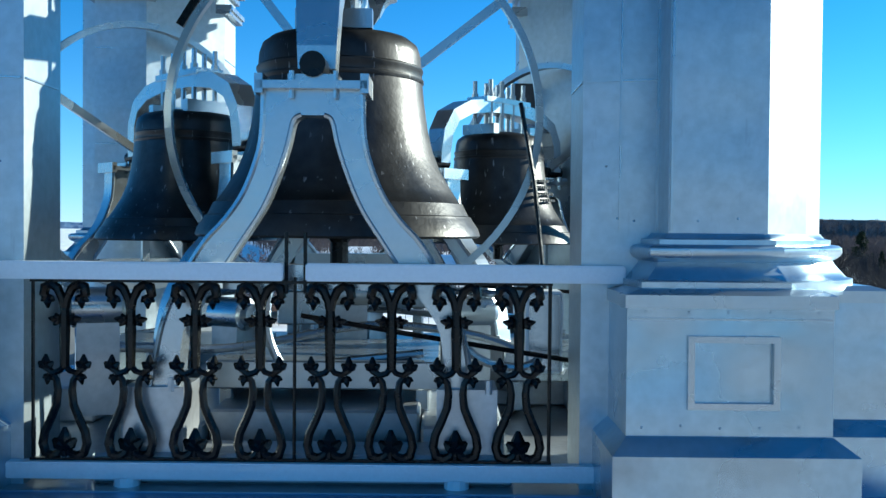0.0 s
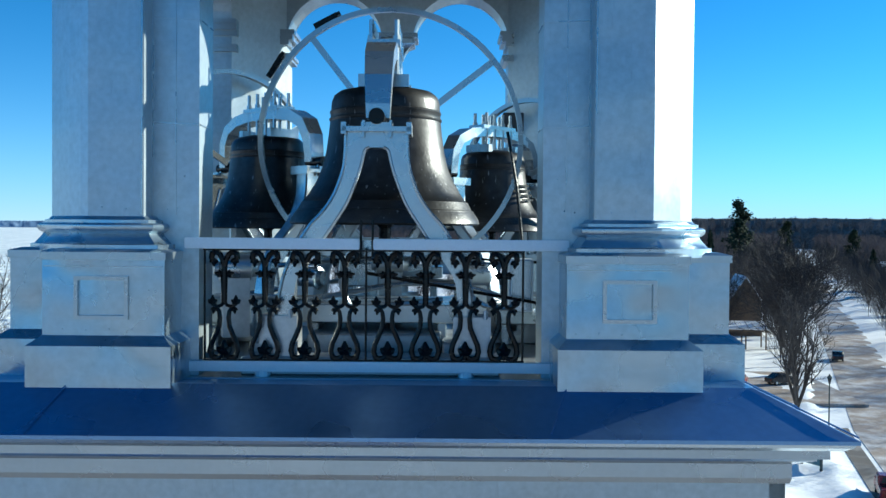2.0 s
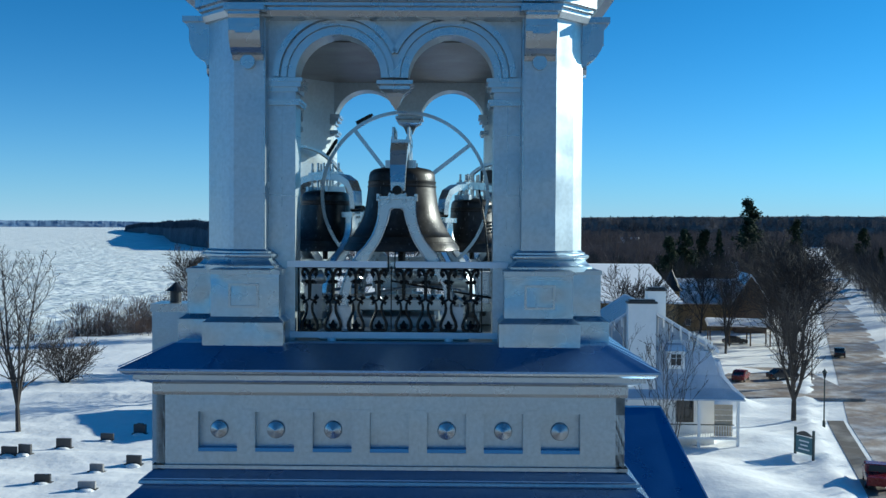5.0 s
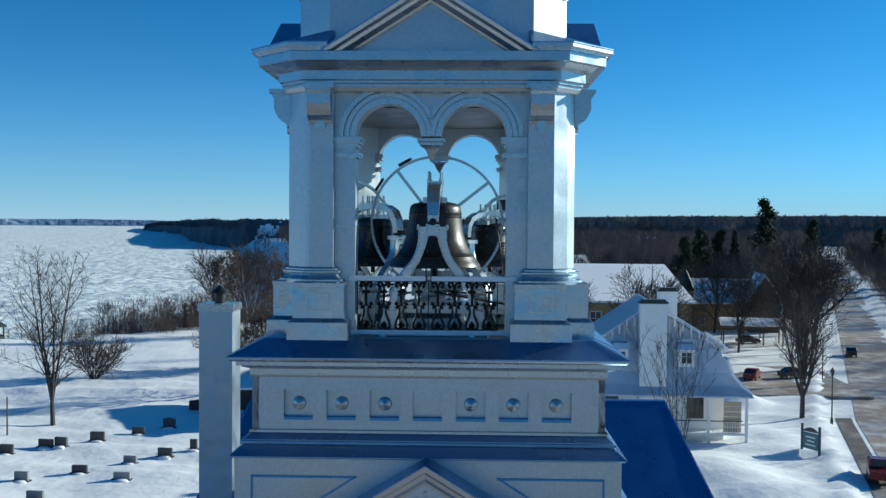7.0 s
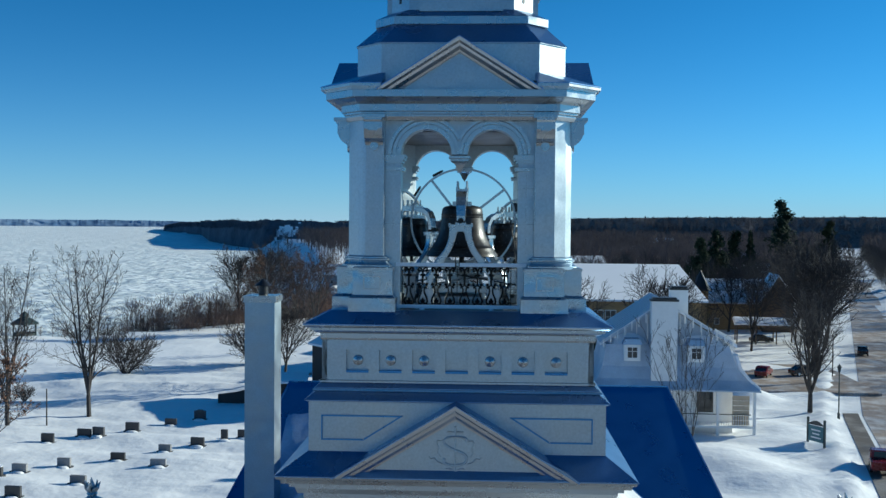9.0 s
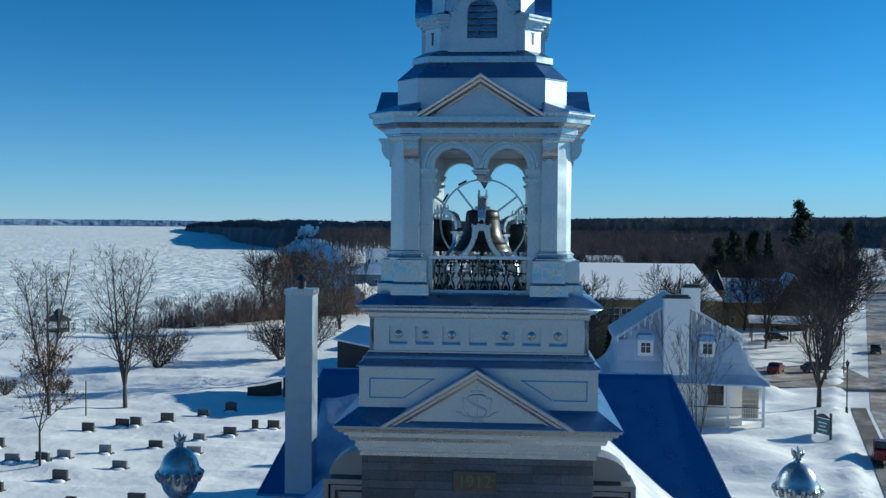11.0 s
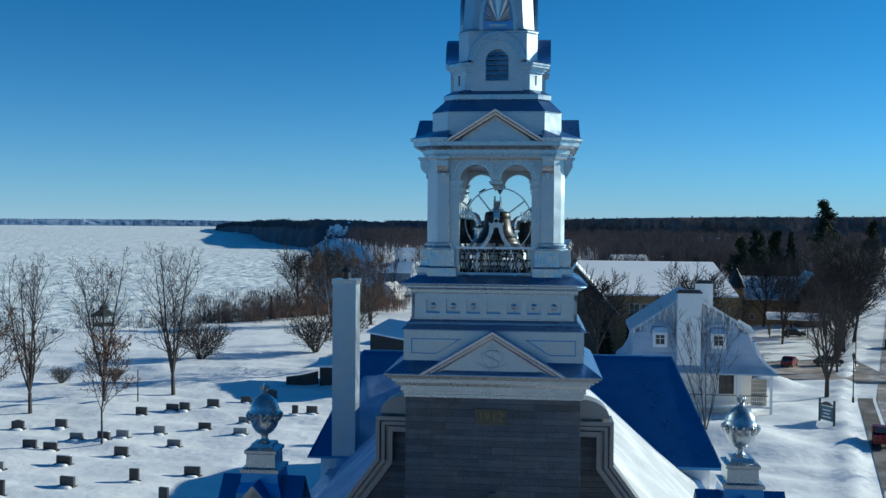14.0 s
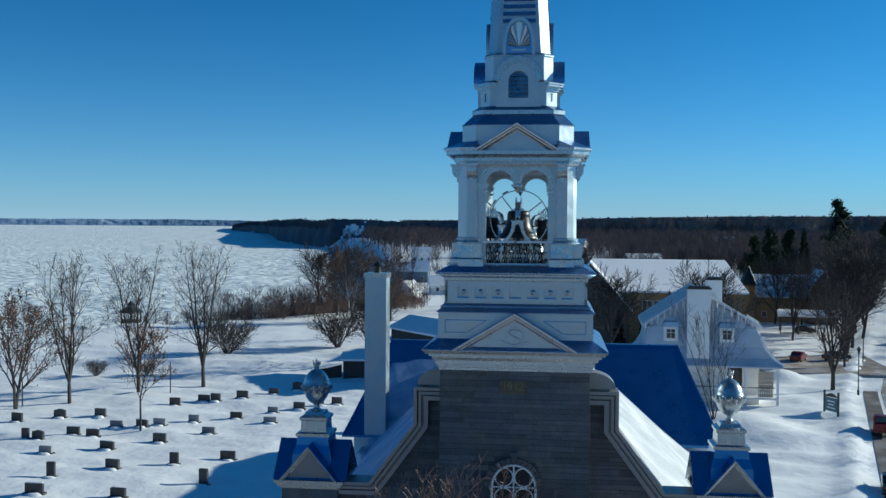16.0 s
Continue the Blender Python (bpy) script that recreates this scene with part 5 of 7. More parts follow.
# the church stands turned a little against the axes of the land
TURN = Matrix.Rotation(radians(2.74), 4, "Z")
for ob in list(scene.objects):
    if ob.parent is None and ob.type in ("MESH", "EMPTY"):
        ob.matrix_basis = TURN @ ob.matrix_basis

# ---- land, river and distance ----
BLUFF = [(-400, -60), (-190, 60), (-115, 141), (-78, 181), (-55, 214), (-70, 300), (-106, 450), (-172, 700), (-250, 950), (-345, 1180), (-453, 1430), (-680, 2000), (-1030, 2670), (-1000, 2900), (-800, 4700)]


def ice_level(x, y):
    d = math.hypot(x, y + 20)
    return -31 + 23 * min(1, max(0, (d - 200) / 4500))


def bluff_x(y):
    for (xa, ya), (xb, yb) in zip(BLUFF, BLUFF[1:]):
        if ya <= y <= yb:
            return xa + (xb - xa) * (y - ya) / (yb - ya)
    return BLUFF[0][0] if y < BLUFF[0][1] else BLUFF[-1][0]


def inland(x, y):
    """Metres from the top of the river bank; negative over the river."""
    best = 1e9
    for (xa, ya), (xb, yb) in zip(BLUFF, BLUFF[1:]):
        dx, dy = xb - xa, yb - ya
        t = min(1, max(0, ((x - xa) * dx + (y - ya) * dy) / (dx * dx + dy * dy)))
        best = min(best, math.hypot(x - xa - t * dx, y - ya - t * dy))
    return best if x > bluff_x(y) else -best


DIP = [(20, 0.3), (45, 0.5), (60, 0.7), (76, 1.0), (92, 1.0), (112, 0.15), (125, 0.0)]


def street_x(y):
    return 25.0 + 0.222 * (y - 45.6) + 0.078 * max(0, y - 100)


def land(x, y):
    """Height of the snow surface."""
    far = min(max(0, y - 260), 560)
    z = GROUND + 0.012 * far
    d = math.hypot(x, y)
    if d < 260:
        z += 0.30 * noise.noise(Vector((x * 0.045, y * 0.045, 3.0))) + 0.34 * noise.noise(Vector((x * 0.10 + y * 0.05, y * 0.22, 8.0))) + (0.16 if x < 0 else 0.06) * noise.noise(Vector((x * 0.42, y * 0.6, 5.0))) + 0.42 * max(0, noise.noise(Vector((x * 0.07, y * 0.34 + 0.05 * x, 12.0))))
    else:
        z += 1.2 * noise.noise(Vector((x * 0.008, y * 0.008, 3.0)))
    s = x - street_x(y)
    if -30 < s < 30 and y > 20:
        if 0 < s < 13.5:
            z = GROUND + 0.012 * far - 0.25
        elif -2.6 < s <= 0 or 13.5 <= s < 16:            # ploughed banks along the street
            w = 1 - abs((s + 1.3) / 1.3) if s <= 0 else 1 - abs((s - 14.75) / 1.25)
            z += 0.55 * max(0, w) * (0.7 + 0.6 * noise.noise(Vector((x * 0.3, y * 0.3, 1))))
    # drifts in front of the white house and by the parking
    for bx, by, br, bh in ((-97, 160, 9, 1.6), (18, 74, 9, 1.3), (27, 88, 6, 1.1), (29, 108, 5, 1.4), (22, 66, 7, 0.8)):
        q = math.hypot(x - bx, (y - by) * 1.1) / br
        if q < 1:
            z += bh * (1 - q * q) ** 2
    v = y - (104 + 0.09 * (x + 50))                       # the ploughed lane above the graves
    if x < -12 and abs(v) < 4.5:
        z -= 0.28 * (1 - (v / 4.5) ** 2)
    if x < -12 and 4.5 < abs(v) < 7:
        z += 0.35 * (0.6 + noise.noise(Vector((x * 0.2, y * 0.2, 2))))
    if x < -5 and 20 < y < 125:                           # the graves lie in a shallow dip
        for (ya, da), (yb, db) in zip(DIP, DIP[1:]):
            if ya <= y < yb:
                z -= (da + (db - da) * (y - ya) / (yb - ya)) * min(1, (-5 - x) / 14)
    i = inland(x, y)
    if i < 8:
        t = min(1, max(0, (8 - i) / 32))
        t = t * t * (3 - 2 * t)
        z = z * (1 - t) + (ice_level(x, y) - 6) * t
    return z


def sheet(name, xs, ys, mat, fn):
    verts = [(x, y, fn(x, y)) for y in ys for x in xs]
    nx = len(xs)
    faces = [(j * nx + i, j * nx + i + 1, (j + 1) * nx + i + 1, (j + 1) * nx + i) for j in range(len(ys) - 1) for i in range(nx - 1)]
    me = bpy.data.meshes.new(name)
    me.from_pydata(verts, [], faces)
    me.materials.append(M[mat])
    me.polygons.foreach_set("use_smooth", [True] * len(faces))
    return new(name, me)


def steps(spans):
    out = []
    for a, b, d in spans:
        n = max(1, round((b - a) / d))
        out += [a + (b - a) * i / n for i in range(n)]
    return out + [spans[-1][1]]


gx = steps(((-4600, -1500, 300), (-1500, -400, 60), (-400, -130, 15), (-130, -75, 2.5), (-75, 60, 1.0), (60, 130, 3), (130, 400, 15), (400, 1500, 90), (1500, 4600, 400)))
gy = steps(((-1500, -200, 150), (-200, 20, 12), (20, 130, 1.0), (130, 250, 3), (250, 500, 12), (500, 1500, 40), (1500, 4700, 160)))
tagged(sheet("ground", gx, gy, "snow", land), "drifted snow over level ground and river bank", "ground", kind="structure")
ix = steps(((-4700, -600, 120), (-600, 0, 30)))
iy = steps(((-200, 800, 30), (800, 4750, 110)))
tagged(sheet("river_ice", ix, iy, "ice", ice_level), "frozen river with rough snow-covered ice", "river ice", kind="structure")

# street and the strip of bare pavement beside it
def ribbon(name, a, b, y0, y1, dz, mat, step=4.0):
    ys = steps(((y0, y1, step),))
    vs, fs = [], []
    for y in ys:
        z = GROUND + 0.012 * max(0, y - 260) - 0.25 + dz
        vs += [(street_x(y) + a, y, z), (street_x(y) + b, y, z), (street_x(y) + b, y, z - 0.3), (street_x(y) + a, y, z - 0.3)]
    for j in range(len(ys) - 1):
        o = 4 * j
        for p, q in ((0, 1), (1, 2), (2, 3), (3, 0)):
            fs.append((o + p, o + q, o + 4 + q, o + 4 + p))
    fs += [(3, 2, 1, 0), tuple(4 * (len(ys) - 1) + i for i in range(4))]
    me = bpy.data.meshes.new(name)
    me.from_pydata(vs, [], fs)
    me.materials.append(M[mat])
    return new(name, me)


tagged(ribbon("road", 3.4, 12.5, 20, 700, 0.04, "road"), "bare wet street with snow dust", "road", kind="structure")
tagged(ribbon("pavement", 1.1, 2.9, 20, 101, 0.05, "asphalt"), "bare dark pavement strip between snow banks", "pavement", kind="structure")
bm = bmesh.new()
box(bm, 27.5, 47.5, 114, 141, GROUND - 0.6, GROUND + 0.16)
tagged(part("parking_lot", bm, "road"), "ploughed driveway beside the white house", "driveway", kind="structure")

# added ground out of view; sets what the front metal and soffits reflect
bm = bmesh.new()
box(bm, -60, 60, -62, -14, GROUND - 1.0, GROUND + 0.75)
tagged(part("forecourt", bm, "road"), "unseen street-coloured slab added to shape reflections in the church front", "forecourt", kind="structure")

# far shore across the river, with a pale town and bare cliffs
CRESTS = {}
RISE = 18


def ridge(name, label, pts, mat, seed, rough, snowy=None):
    """A far wooded rise: pts are (x, y, foot, top)."""
    vs, fs = [], []
    fine = []
    for a, b in zip(pts, pts[1:]):
        n = max(2, int(math.hypot(b[0] - a[0], b[1] - a[1]) / 3.5))
        fine += [tuple(a[k] + (b[k] - a[k]) * i / n for k in range(4)) for i in range(n)]
    fine.append(pts[-1])
    for i, (x, y, f, t) in enumerate(fine):
        d = math.hypot(x, y)
        h = t + rough * (noise.noise(Vector((i * 0.035, seed, 0))) + 0.7 * noise.noise(Vector((i * 0.45, seed, 4))))
        ux, uy = x / d, y / d
        for k in range(RISE + 1):
            q = k / RISE
            lump = 7 * noise.noise(Vector((i * 0.12, q * 2.5, seed + 3))) * math.sin(math.pi * q)
            vs.append((x + ux * (40 * q + lump), y + uy * (40 * q + lump), f + (h - f) * (q ** 0.85)))
        vs += [(x + ux * 500, y + uy * 500, h - 2), (x + ux * 500, y + uy * 500, f - 20)]
    n = RISE + 3
    for i in range(len(fine) - 1):
        for k in range(n - 1):
            fs.append((n * i + k, n * (i + 1) + k, n * (i + 1) + k + 1, n * i + k + 1))
    me = bpy.data.meshes.new(name)
    me.from_pydata(vs, [], fs)
    me.materials.append(M[mat])
    me.polygons.foreach_set("use_smooth", [True] * len(fs))
    if snowy:                                       # bare snow in the slanting gullies of the slope
        me.materials.append(M["snow"])
        for i in range(len(fine) - 1):
            x, y = fine[i][:2]
            for k in range(RISE):
                q = (k + 0.5) / RISE
                r = -x / (y + 30) - 0.014 * (0.6 - q)
                w = noise.noise(Vector((r * 210, q * 1.5 + seed, 2.0))) + 0.35 * noise.noise(Vector((r * 600, q * 6, 6.0))) - 3.5 * max(0, q - 0.62) - 3.2 * max(0, 0.55 - q)
                if w > (0.62 if not snowy[0] < r < snowy[1] else -0.45):
                    me.polygons[(n - 1) * i + k].material_index = 1
    CRESTS[name] = [vs[n * i + RISE] for i in range(len(fine))]
    return tagged(new(name, me), label, "far shore", kind="structure")


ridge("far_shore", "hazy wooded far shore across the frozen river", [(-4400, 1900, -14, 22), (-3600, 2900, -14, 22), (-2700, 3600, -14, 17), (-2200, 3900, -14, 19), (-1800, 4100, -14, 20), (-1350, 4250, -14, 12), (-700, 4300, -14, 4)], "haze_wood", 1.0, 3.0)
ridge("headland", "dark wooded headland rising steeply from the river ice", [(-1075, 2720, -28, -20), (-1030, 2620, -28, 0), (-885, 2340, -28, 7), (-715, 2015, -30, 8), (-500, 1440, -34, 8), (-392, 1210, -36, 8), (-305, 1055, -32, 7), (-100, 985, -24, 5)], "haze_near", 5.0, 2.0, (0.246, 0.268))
ridge("wooded_rise", "dark bare woods along the horizon", [(-120, 900, -16, 6), (60, 840, -16, 10.5), (250, 820, -16, 12.5), (480, 760, -16, 12.5), (760, 640, -16, 13), (1100, 300, -16, 13)], "skyline", 9.0, 0.8)
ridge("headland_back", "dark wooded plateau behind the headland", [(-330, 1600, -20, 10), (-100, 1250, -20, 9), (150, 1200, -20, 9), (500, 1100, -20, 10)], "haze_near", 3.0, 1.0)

# ---- trees ----
def grow(rng, height, spread, levels, kids, trunk_r, up=0.55, forks=1, low=0.22, droop=0.0, lean=0.16, stem=0.0):
    """Limbs of a bare tree as segments (start, end, radius, radius)."""
    segs = []

    def limb(p, d, length, r, level):
        n = 5 if level == 0 else 4 if level == 1 else 3
        pts = [p]
        for i in range(n):
            bend = 0.06 if level == 0 else 0.16
            d = (d + Vector((rng.gauss(0, bend), rng.gauss(0, bend), rng.gauss(0, bend) + (0.10 * up if level else 0.13 if stem else 0) - droop * level * 0.05))).normalized()
            q = pts[-1] + d * (length / n)
            f0, f1 = 1 - 0.85 * i / n, 1 - 0.85 * (i + 1) / n
            segs.append((pts[-1], q, r * f0, r * f1, level))
            pts.append(q)
        if level >= levels:
            return
        for k in range(kids[level]):
            t = (low if level == 0 else 0.15) + (1 - (low if level == 0 else 0.15)) * (k + rng.random()) / kids[level]
            i = min(n - 1, int(t * n))
            base = pts[i].lerp(pts[i + 1], t * n - i)
            az = 2.4 * k + rng.uniform(-0.5, 0.5)
            tilt = radians(rng.uniform(28, 58)) if level == 0 else radians(rng.uniform(25, 60))
            ax = d.orthogonal().normalized()
            ax.rotate(Matrix.Rotation(az, 3, d))
            nd = (d * math.cos(tilt) + ax * math.sin(tilt)).normalized()
            nd = (nd + Vector((0, 0, up * (0.5 if level == 0 else 0.25)))).normalized()
            ln = length * (spread * (1.05 - 1.5 * (t - 0.42) ** 2 - 0.25 * t) if level == 0 else 0.55 * (1 - 0.55 * t)) * rng.uniform(0.75, 1.2)
            limb(base, nd, ln, max(0.012, r * (1 - 0.7 * t) * 0.55), level + 1)

    fork = Vector((0, 0, -0.3))
    if stem:                                               # one bole up to the fork
        tip = Vector((rng.uniform(-0.2, 0.2), rng.uniform(-0.2, 0.2), stem * height))
        segs.append((fork, fork.lerp(tip, 0.15), trunk_r * 1.75, trunk_r * 1.45, 0))
        segs.append((fork.lerp(tip, 0.15), tip, trunk_r * 1.45, trunk_r * 1.25, 0))
        fork, height = tip, height * (1 - stem)
    for f in range(forks):
        a = 2 * math.pi * f / forks + 0.5
        d = Vector((math.cos(a) * lean, math.sin(a) * lean, 1)).normalized() if forks > 1 else Vector((0, 0, 1))
        limb(fork, d, height * rng.uniform(0.84, 1.0), trunk_r * rng.uniform(0.75, 1.0), 0)
    return segs


def limb_mesh(name, segs, mat, sides=3, least=0.014):
    vs, fs = [], []
    for a, b, ra, rb, lv in segs:
        d = (b - a)
        if d.length < 1e-5:
            continue
        u = d.orthogonal().normalized()
        v = d.cross(u).normalized()
        k = 6 if lv == 0 else sides
        o = len(vs)
        for p, r in ((a, max(ra, least)), (b, max(rb, least))):
            for i in range(k):
                t = 2 * math.pi * i / k
                vs.append(tuple(p + u * (r * math.cos(t)) + v * (r * math.sin(t))))
        if k == 2:
            fs.append((o, o + 1, o + 3, o + 2))
        else:
            for i in range(k):
                j = (i + 1) % k
                fs.append((o + i, o + j, o + k + j, o + k + i))
    me = bpy.data.meshes.new(name)
    me.from_pydata(vs, [], fs)
    me.materials.append(M[mat])
    return me


def leaf_mesh(name, rng, segs, count, size, mat):
    tips = [s for s in segs if s[4] >= 2]
    vs, fs = [], []
    for i in range(count):
        s = rng.choice(tips)
        p = s[0].lerp(s[1], rng.random())
        a = Vector((rng.gauss(0, 1), rng.gauss(0, 1), rng.gauss(0, 1))).normalized() * size
        b = a.orthogonal().normalized() * size * 0.7
        o = len(vs)
        vs += [tuple(p), tuple(p + a * 0.5 + b), tuple(p + a), tuple(p + a * 0.5 - b)]
        fs.append((o, o + 1, o + 2, o + 3))
    me = bpy.data.meshes.new(name)
    me.from_pydata(vs, [], fs)
    me.materials.append(M[mat])
    return me


def tree(at, variant, scale, rz, label, category="tree", group="bare trees"):
    """One bare tree with a trunk, limbs and twigs, its roots in the snow."""
    top = thing("bare_tree", label, category, group, at=(at[0], at[1], land(at[0], at[1]) - 0.1), rz=rz)
    top.scale = (scale, scale, scale)
    for nm, me in variant:
        ob = new(nm, me)
        ob.parent = top
    return top


def variety(seed, height, spread, levels, kids, trunk_r, up, forks=1, low=0.22, bark="bark", leaves=0, least=0.015, droop=0.0, lean=0.16, twig="twig", stem=0.0):
    rng = random.Random(seed)
    segs = grow(rng, height, spread, levels, kids, trunk_r, up, forks, low, droop, lean, stem)
    stem = [s for s in segs if s[4] == 0]
    big = [s for s in segs if s[4] == 1]
    fine = [s for s in segs if s[4] >= 2]
    out = [("trunk", limb_mesh("trunk", stem, bark)), ("limb_crown", limb_mesh("limb_crown", big, bark, 4)), ("twig_crown", limb_mesh("twig_crown", fine, twig, 3, least))]
    if leaves:
        out.append(("dry_leaves", leaf_mesh("dry_leaves", rng, segs, leaves, 0.16, "leaf")))
    return out


ELM_A = variety(11, 19.0, 0.38, 3, (11, 7, 5), 0.19, 0.65, 5, 0.03, lean=0.24, stem=0.14, least=0.013)
ELM_B = variety(12, 19.6, 0.38, 3, (11, 7, 5), 0.19, 0.65, 5, 0.03, lean=0.26, stem=0.12, least=0.013)
ELM_C = variety(13, 20.2, 0.40, 3, (13, 7, 5), 0.21, 0.65, 4, 0.05, lean=0.16, stem=0.14, least=0.013)
SPREADING = variety(14, 13.5, 0.85, 3, (16, 12, 9), 0.34, 0.55, 1, 0.22, least=0.028)
STREET = variety(24, 12.5, 0.42, 3, (8, 7, 6), 0.20, 0.85, 5, 0.12, lean=0.36, stem=0.17)
SMALL = variety(15, 9.5, 0.62, 3, (13, 8, 7), 0.16, 0.6, 1, 0.30, leaves=700)
LEAFY = variety(16, 12.0, 0.75, 3, (12, 9, 7), 0.26, 0.55, 2, 0.15, leaves=2600)
SLENDER = variety(17, 10.5, 0.36, 3, (7, 4, 3), 0.055, 1.2, 6, 0.15, lean=0.26, least=0.008)
BUSH = variety(18, 4.2, 0.60, 2, (7, 6), 0.05, 0.5, 22, 0.10, least=0.02, lean=0.65)
# FRONT borrows the paler scrub colour to look sunlit while standing in shade
FRONT = variety(27, 10.5, 0.50, 3, (12, 8, 6), 0.10, 1.0, 5, 0.15, bark="scrub", least=0.010, twig="scrub")
BIRCH = variety(19, 14.5, 0.60, 3, (14, 10, 8), 0.15, 0.7, 2, 0.3, bark="birch")

for at, v, sc, rz, lab in (((-51.4, 91.6), ELM_C, 0.95, 20, "tall bare elm with upswept limbs above the graves"), ((-62.3, 75.5), ELM_A, 0.95, 80, "tall bare forked tree standing in snow"),
                           ((-57.0, 83.4), ELM_B, 0.95, 150, "tall bare tree with many upright limbs"), ((-45.2, 60.2), SMALL, 1.05, 40, "small tree with a few dry leaves among headstones"),
                           ((-66.5, 70.5), LEAFY, 1.05, 10, "tree holding dry russet leaves over snow"), ((34.0, 98.6), STREET, 1.08, 200, "wide bare street tree with a short trunk"),
                           ((15.6, 72.0), SLENDER, 1.28, 60, "slender many-stemmed bare tree before the white house"), ((-40.5, 143.0), SLENDER, 1.1, 10, "bare tree behind the snow field"),
                           ((-33.0, 112.0), SPREADING, 0.72, 90, "bare tree beside the dark shed"), ((21.5, 124.0), SPREADING, 1.02, 300, "bare spreading tree before the ochre house"),
                           ((5.0, 122.0), SPREADING, 0.95, 30, "bare spreading tree by the ochre house wall"), ((45.0, 138.0), SPREADING, 1.2, 120, "bare spreading street tree"),
                           ((41.0, 122.0), ELM_B, 0.72, 20, "bare street tree beside the parked cars"), ((52.0, 165.0), ELM_A, 0.85, 70, "bare leafless street tree in snow"), ((40.0, 158.0), ELM_C, 0.75, 190, "bare leafless garden tree in snow"),
                           ((-51.0, 172.0), BIRCH, 1.05, 20, "white-stemmed birch at the top of the bank"), ((-43.0, 176.0), LEAFY, 1.2, 130, "tree with russet twigs at the top of the bank"),
                           ((-58.0, 186.0), LEAFY, 1.1, 220, "tree with russet twigs beside the birch"), ((-63.5, 190.0), SPREADING, 1.05, 20, "bare rounded tree at the top of the bank"), ((-60.0, 198.0), SPREADING, 1.15, 140, "bare rounded tree above the frozen river"), ((-54.0, 202.0), LEAFY, 1.15, 220, "tree with russet twigs above the river"), ((-66.0, 186.0), SLENDER, 0.9, 320, "slender bare tree on the bank"), ((54.5, 172.0), SPREADING, 1.25, 15, "large bare street tree with a dense crown"),
                           ((48.5, 148.0), SPREADING, 1.05, 200, "bare spreading tree at the edge of the ploughed drive"), ((53.5, 161.0), SPREADING, 1.1, 100, "bare spreading tree on the snowy verge"), ((56.5, 178.0), SPREADING, 1.15, 330, "large bare tree on the snowy verge"), ((62.0, 212.0), SPREADING, 1.3, 75, "large bare tree shading the street"), ((61.0, 190.0), ELM_B, 0.93, 310, "tall bare street tree in a row"),
                           ((66.0, 232.0), ELM_B, 0.95, 130, "tall bare tree beyond the carport"), ((42.5, 192.0), SPREADING, 0.95, 160, "bare tree before the turreted house"), ((48.0, 190.0), SPREADING, 0.8, 10, "small bare tree before the turreted house"),
                           ((-1.6, -5.0), FRONT, 1.19, 20, "bare treetop before the church front")):
    ob = tree(at, v, sc, rz, lab)
for at, sc, rz in (((-58.3, 118.0), 1.6, 0), ((-42.0, 128.0), 1.7, 90), ((-70.0, 96.0), 0.6, 20), ((-63.0, 98.0), 0.5, 50)):
    tree(at, BUSH, sc, rz, "leafless many-stemmed shrub in snow", "shrub", "leafless shrubs")


def conifer_mesh(seed, h, r):
    rng = random.Random(seed)
    vs, fs = [], []
    for i in range(3600):
        t = rng.random() ** 0.7
        z = h * (0.10 + 0.9 * (1 - t))
        rad = r * (0.12 + t) * rng.uniform(0.35, 1.0) * (0.8 + 0.25 * math.sin(z * 4 + seed))
        a = rng.uniform(0, 2 * math.pi)
        p = Vector((rad * math.cos(a), rad * math.sin(a), z - rad * 0.25))
        d = Vector((math.cos(a), math.sin(a), -0.3 + rng.uniform(-0.3, 0.3))).normalized() * rng.uniform(0.45, 0.9)
        s = d.orthogonal().normalized() * rng.uniform(0.10, 0.2)
        o = len(vs)
        vs += [tuple(p - d * 0.5), tuple(p + s), tuple(p + d * 0.6), tuple(p - s)]
        fs.append((o, o + 1, o + 2, o + 3))
    me = bpy.data.meshes.new("needles")
    me.from_pydata(vs, [], fs)
    me.materials.append(M["conifer"])
    return me


def trunk_mesh(h, r):
    b = bmesh.new()
    tube(b, [(0, 0, -0.5), (0, 0, h * 0.5), (0, 0, h * 0.95)], [r, r * 0.6, 0.03], 7)
    me = bpy.data.meshes.new("trunk")
    b.to_mesh(me)
    b.free()
    me.materials.append(M["bark"])
    return me


def pine_mesh(seed, h, r):
    """A tall pine: uneven tiers of needle sprays with gaps between them."""
    rng = random.Random(seed)
    vs, fs = [], []
    for tier in range(11):
        z0 = h * (0.16 + 0.80 * tier / 10)
        for limb in range(6):
            a = rng.uniform(0, 2 * math.pi)
            reach = r * (1.02 - 0.085 * tier) * rng.uniform(0.45, 1.0)
            for k in range(75):
                q = rng.random() ** 0.6
                c = Vector((math.cos(a) * reach * q, math.sin(a) * reach * q, z0 + 0.22 * reach * q + rng.gauss(0, 0.45)))
                c += Vector((rng.gauss(0, 0.35), rng.gauss(0, 0.35), 0))
                d = Vector((rng.gauss(0, 1), rng.gauss(0, 1), rng.gauss(0.2, 0.6))).normalized() * rng.uniform(0.4, 0.8)
                s = d.orthogonal().normalized() * rng.uniform(0.12, 0.24)
                o = len(vs)
                vs += [tuple(c - d * 0.5), tuple(c + s), tuple(c + d * 0.6), tuple(c - s)]
                fs.append((o, o + 1, o + 2, o + 3))
    me = bpy.data.meshes.new("needles")
    me.from_pydata(vs, [], fs)
    me.materials.append(M["conifer"])
    return me


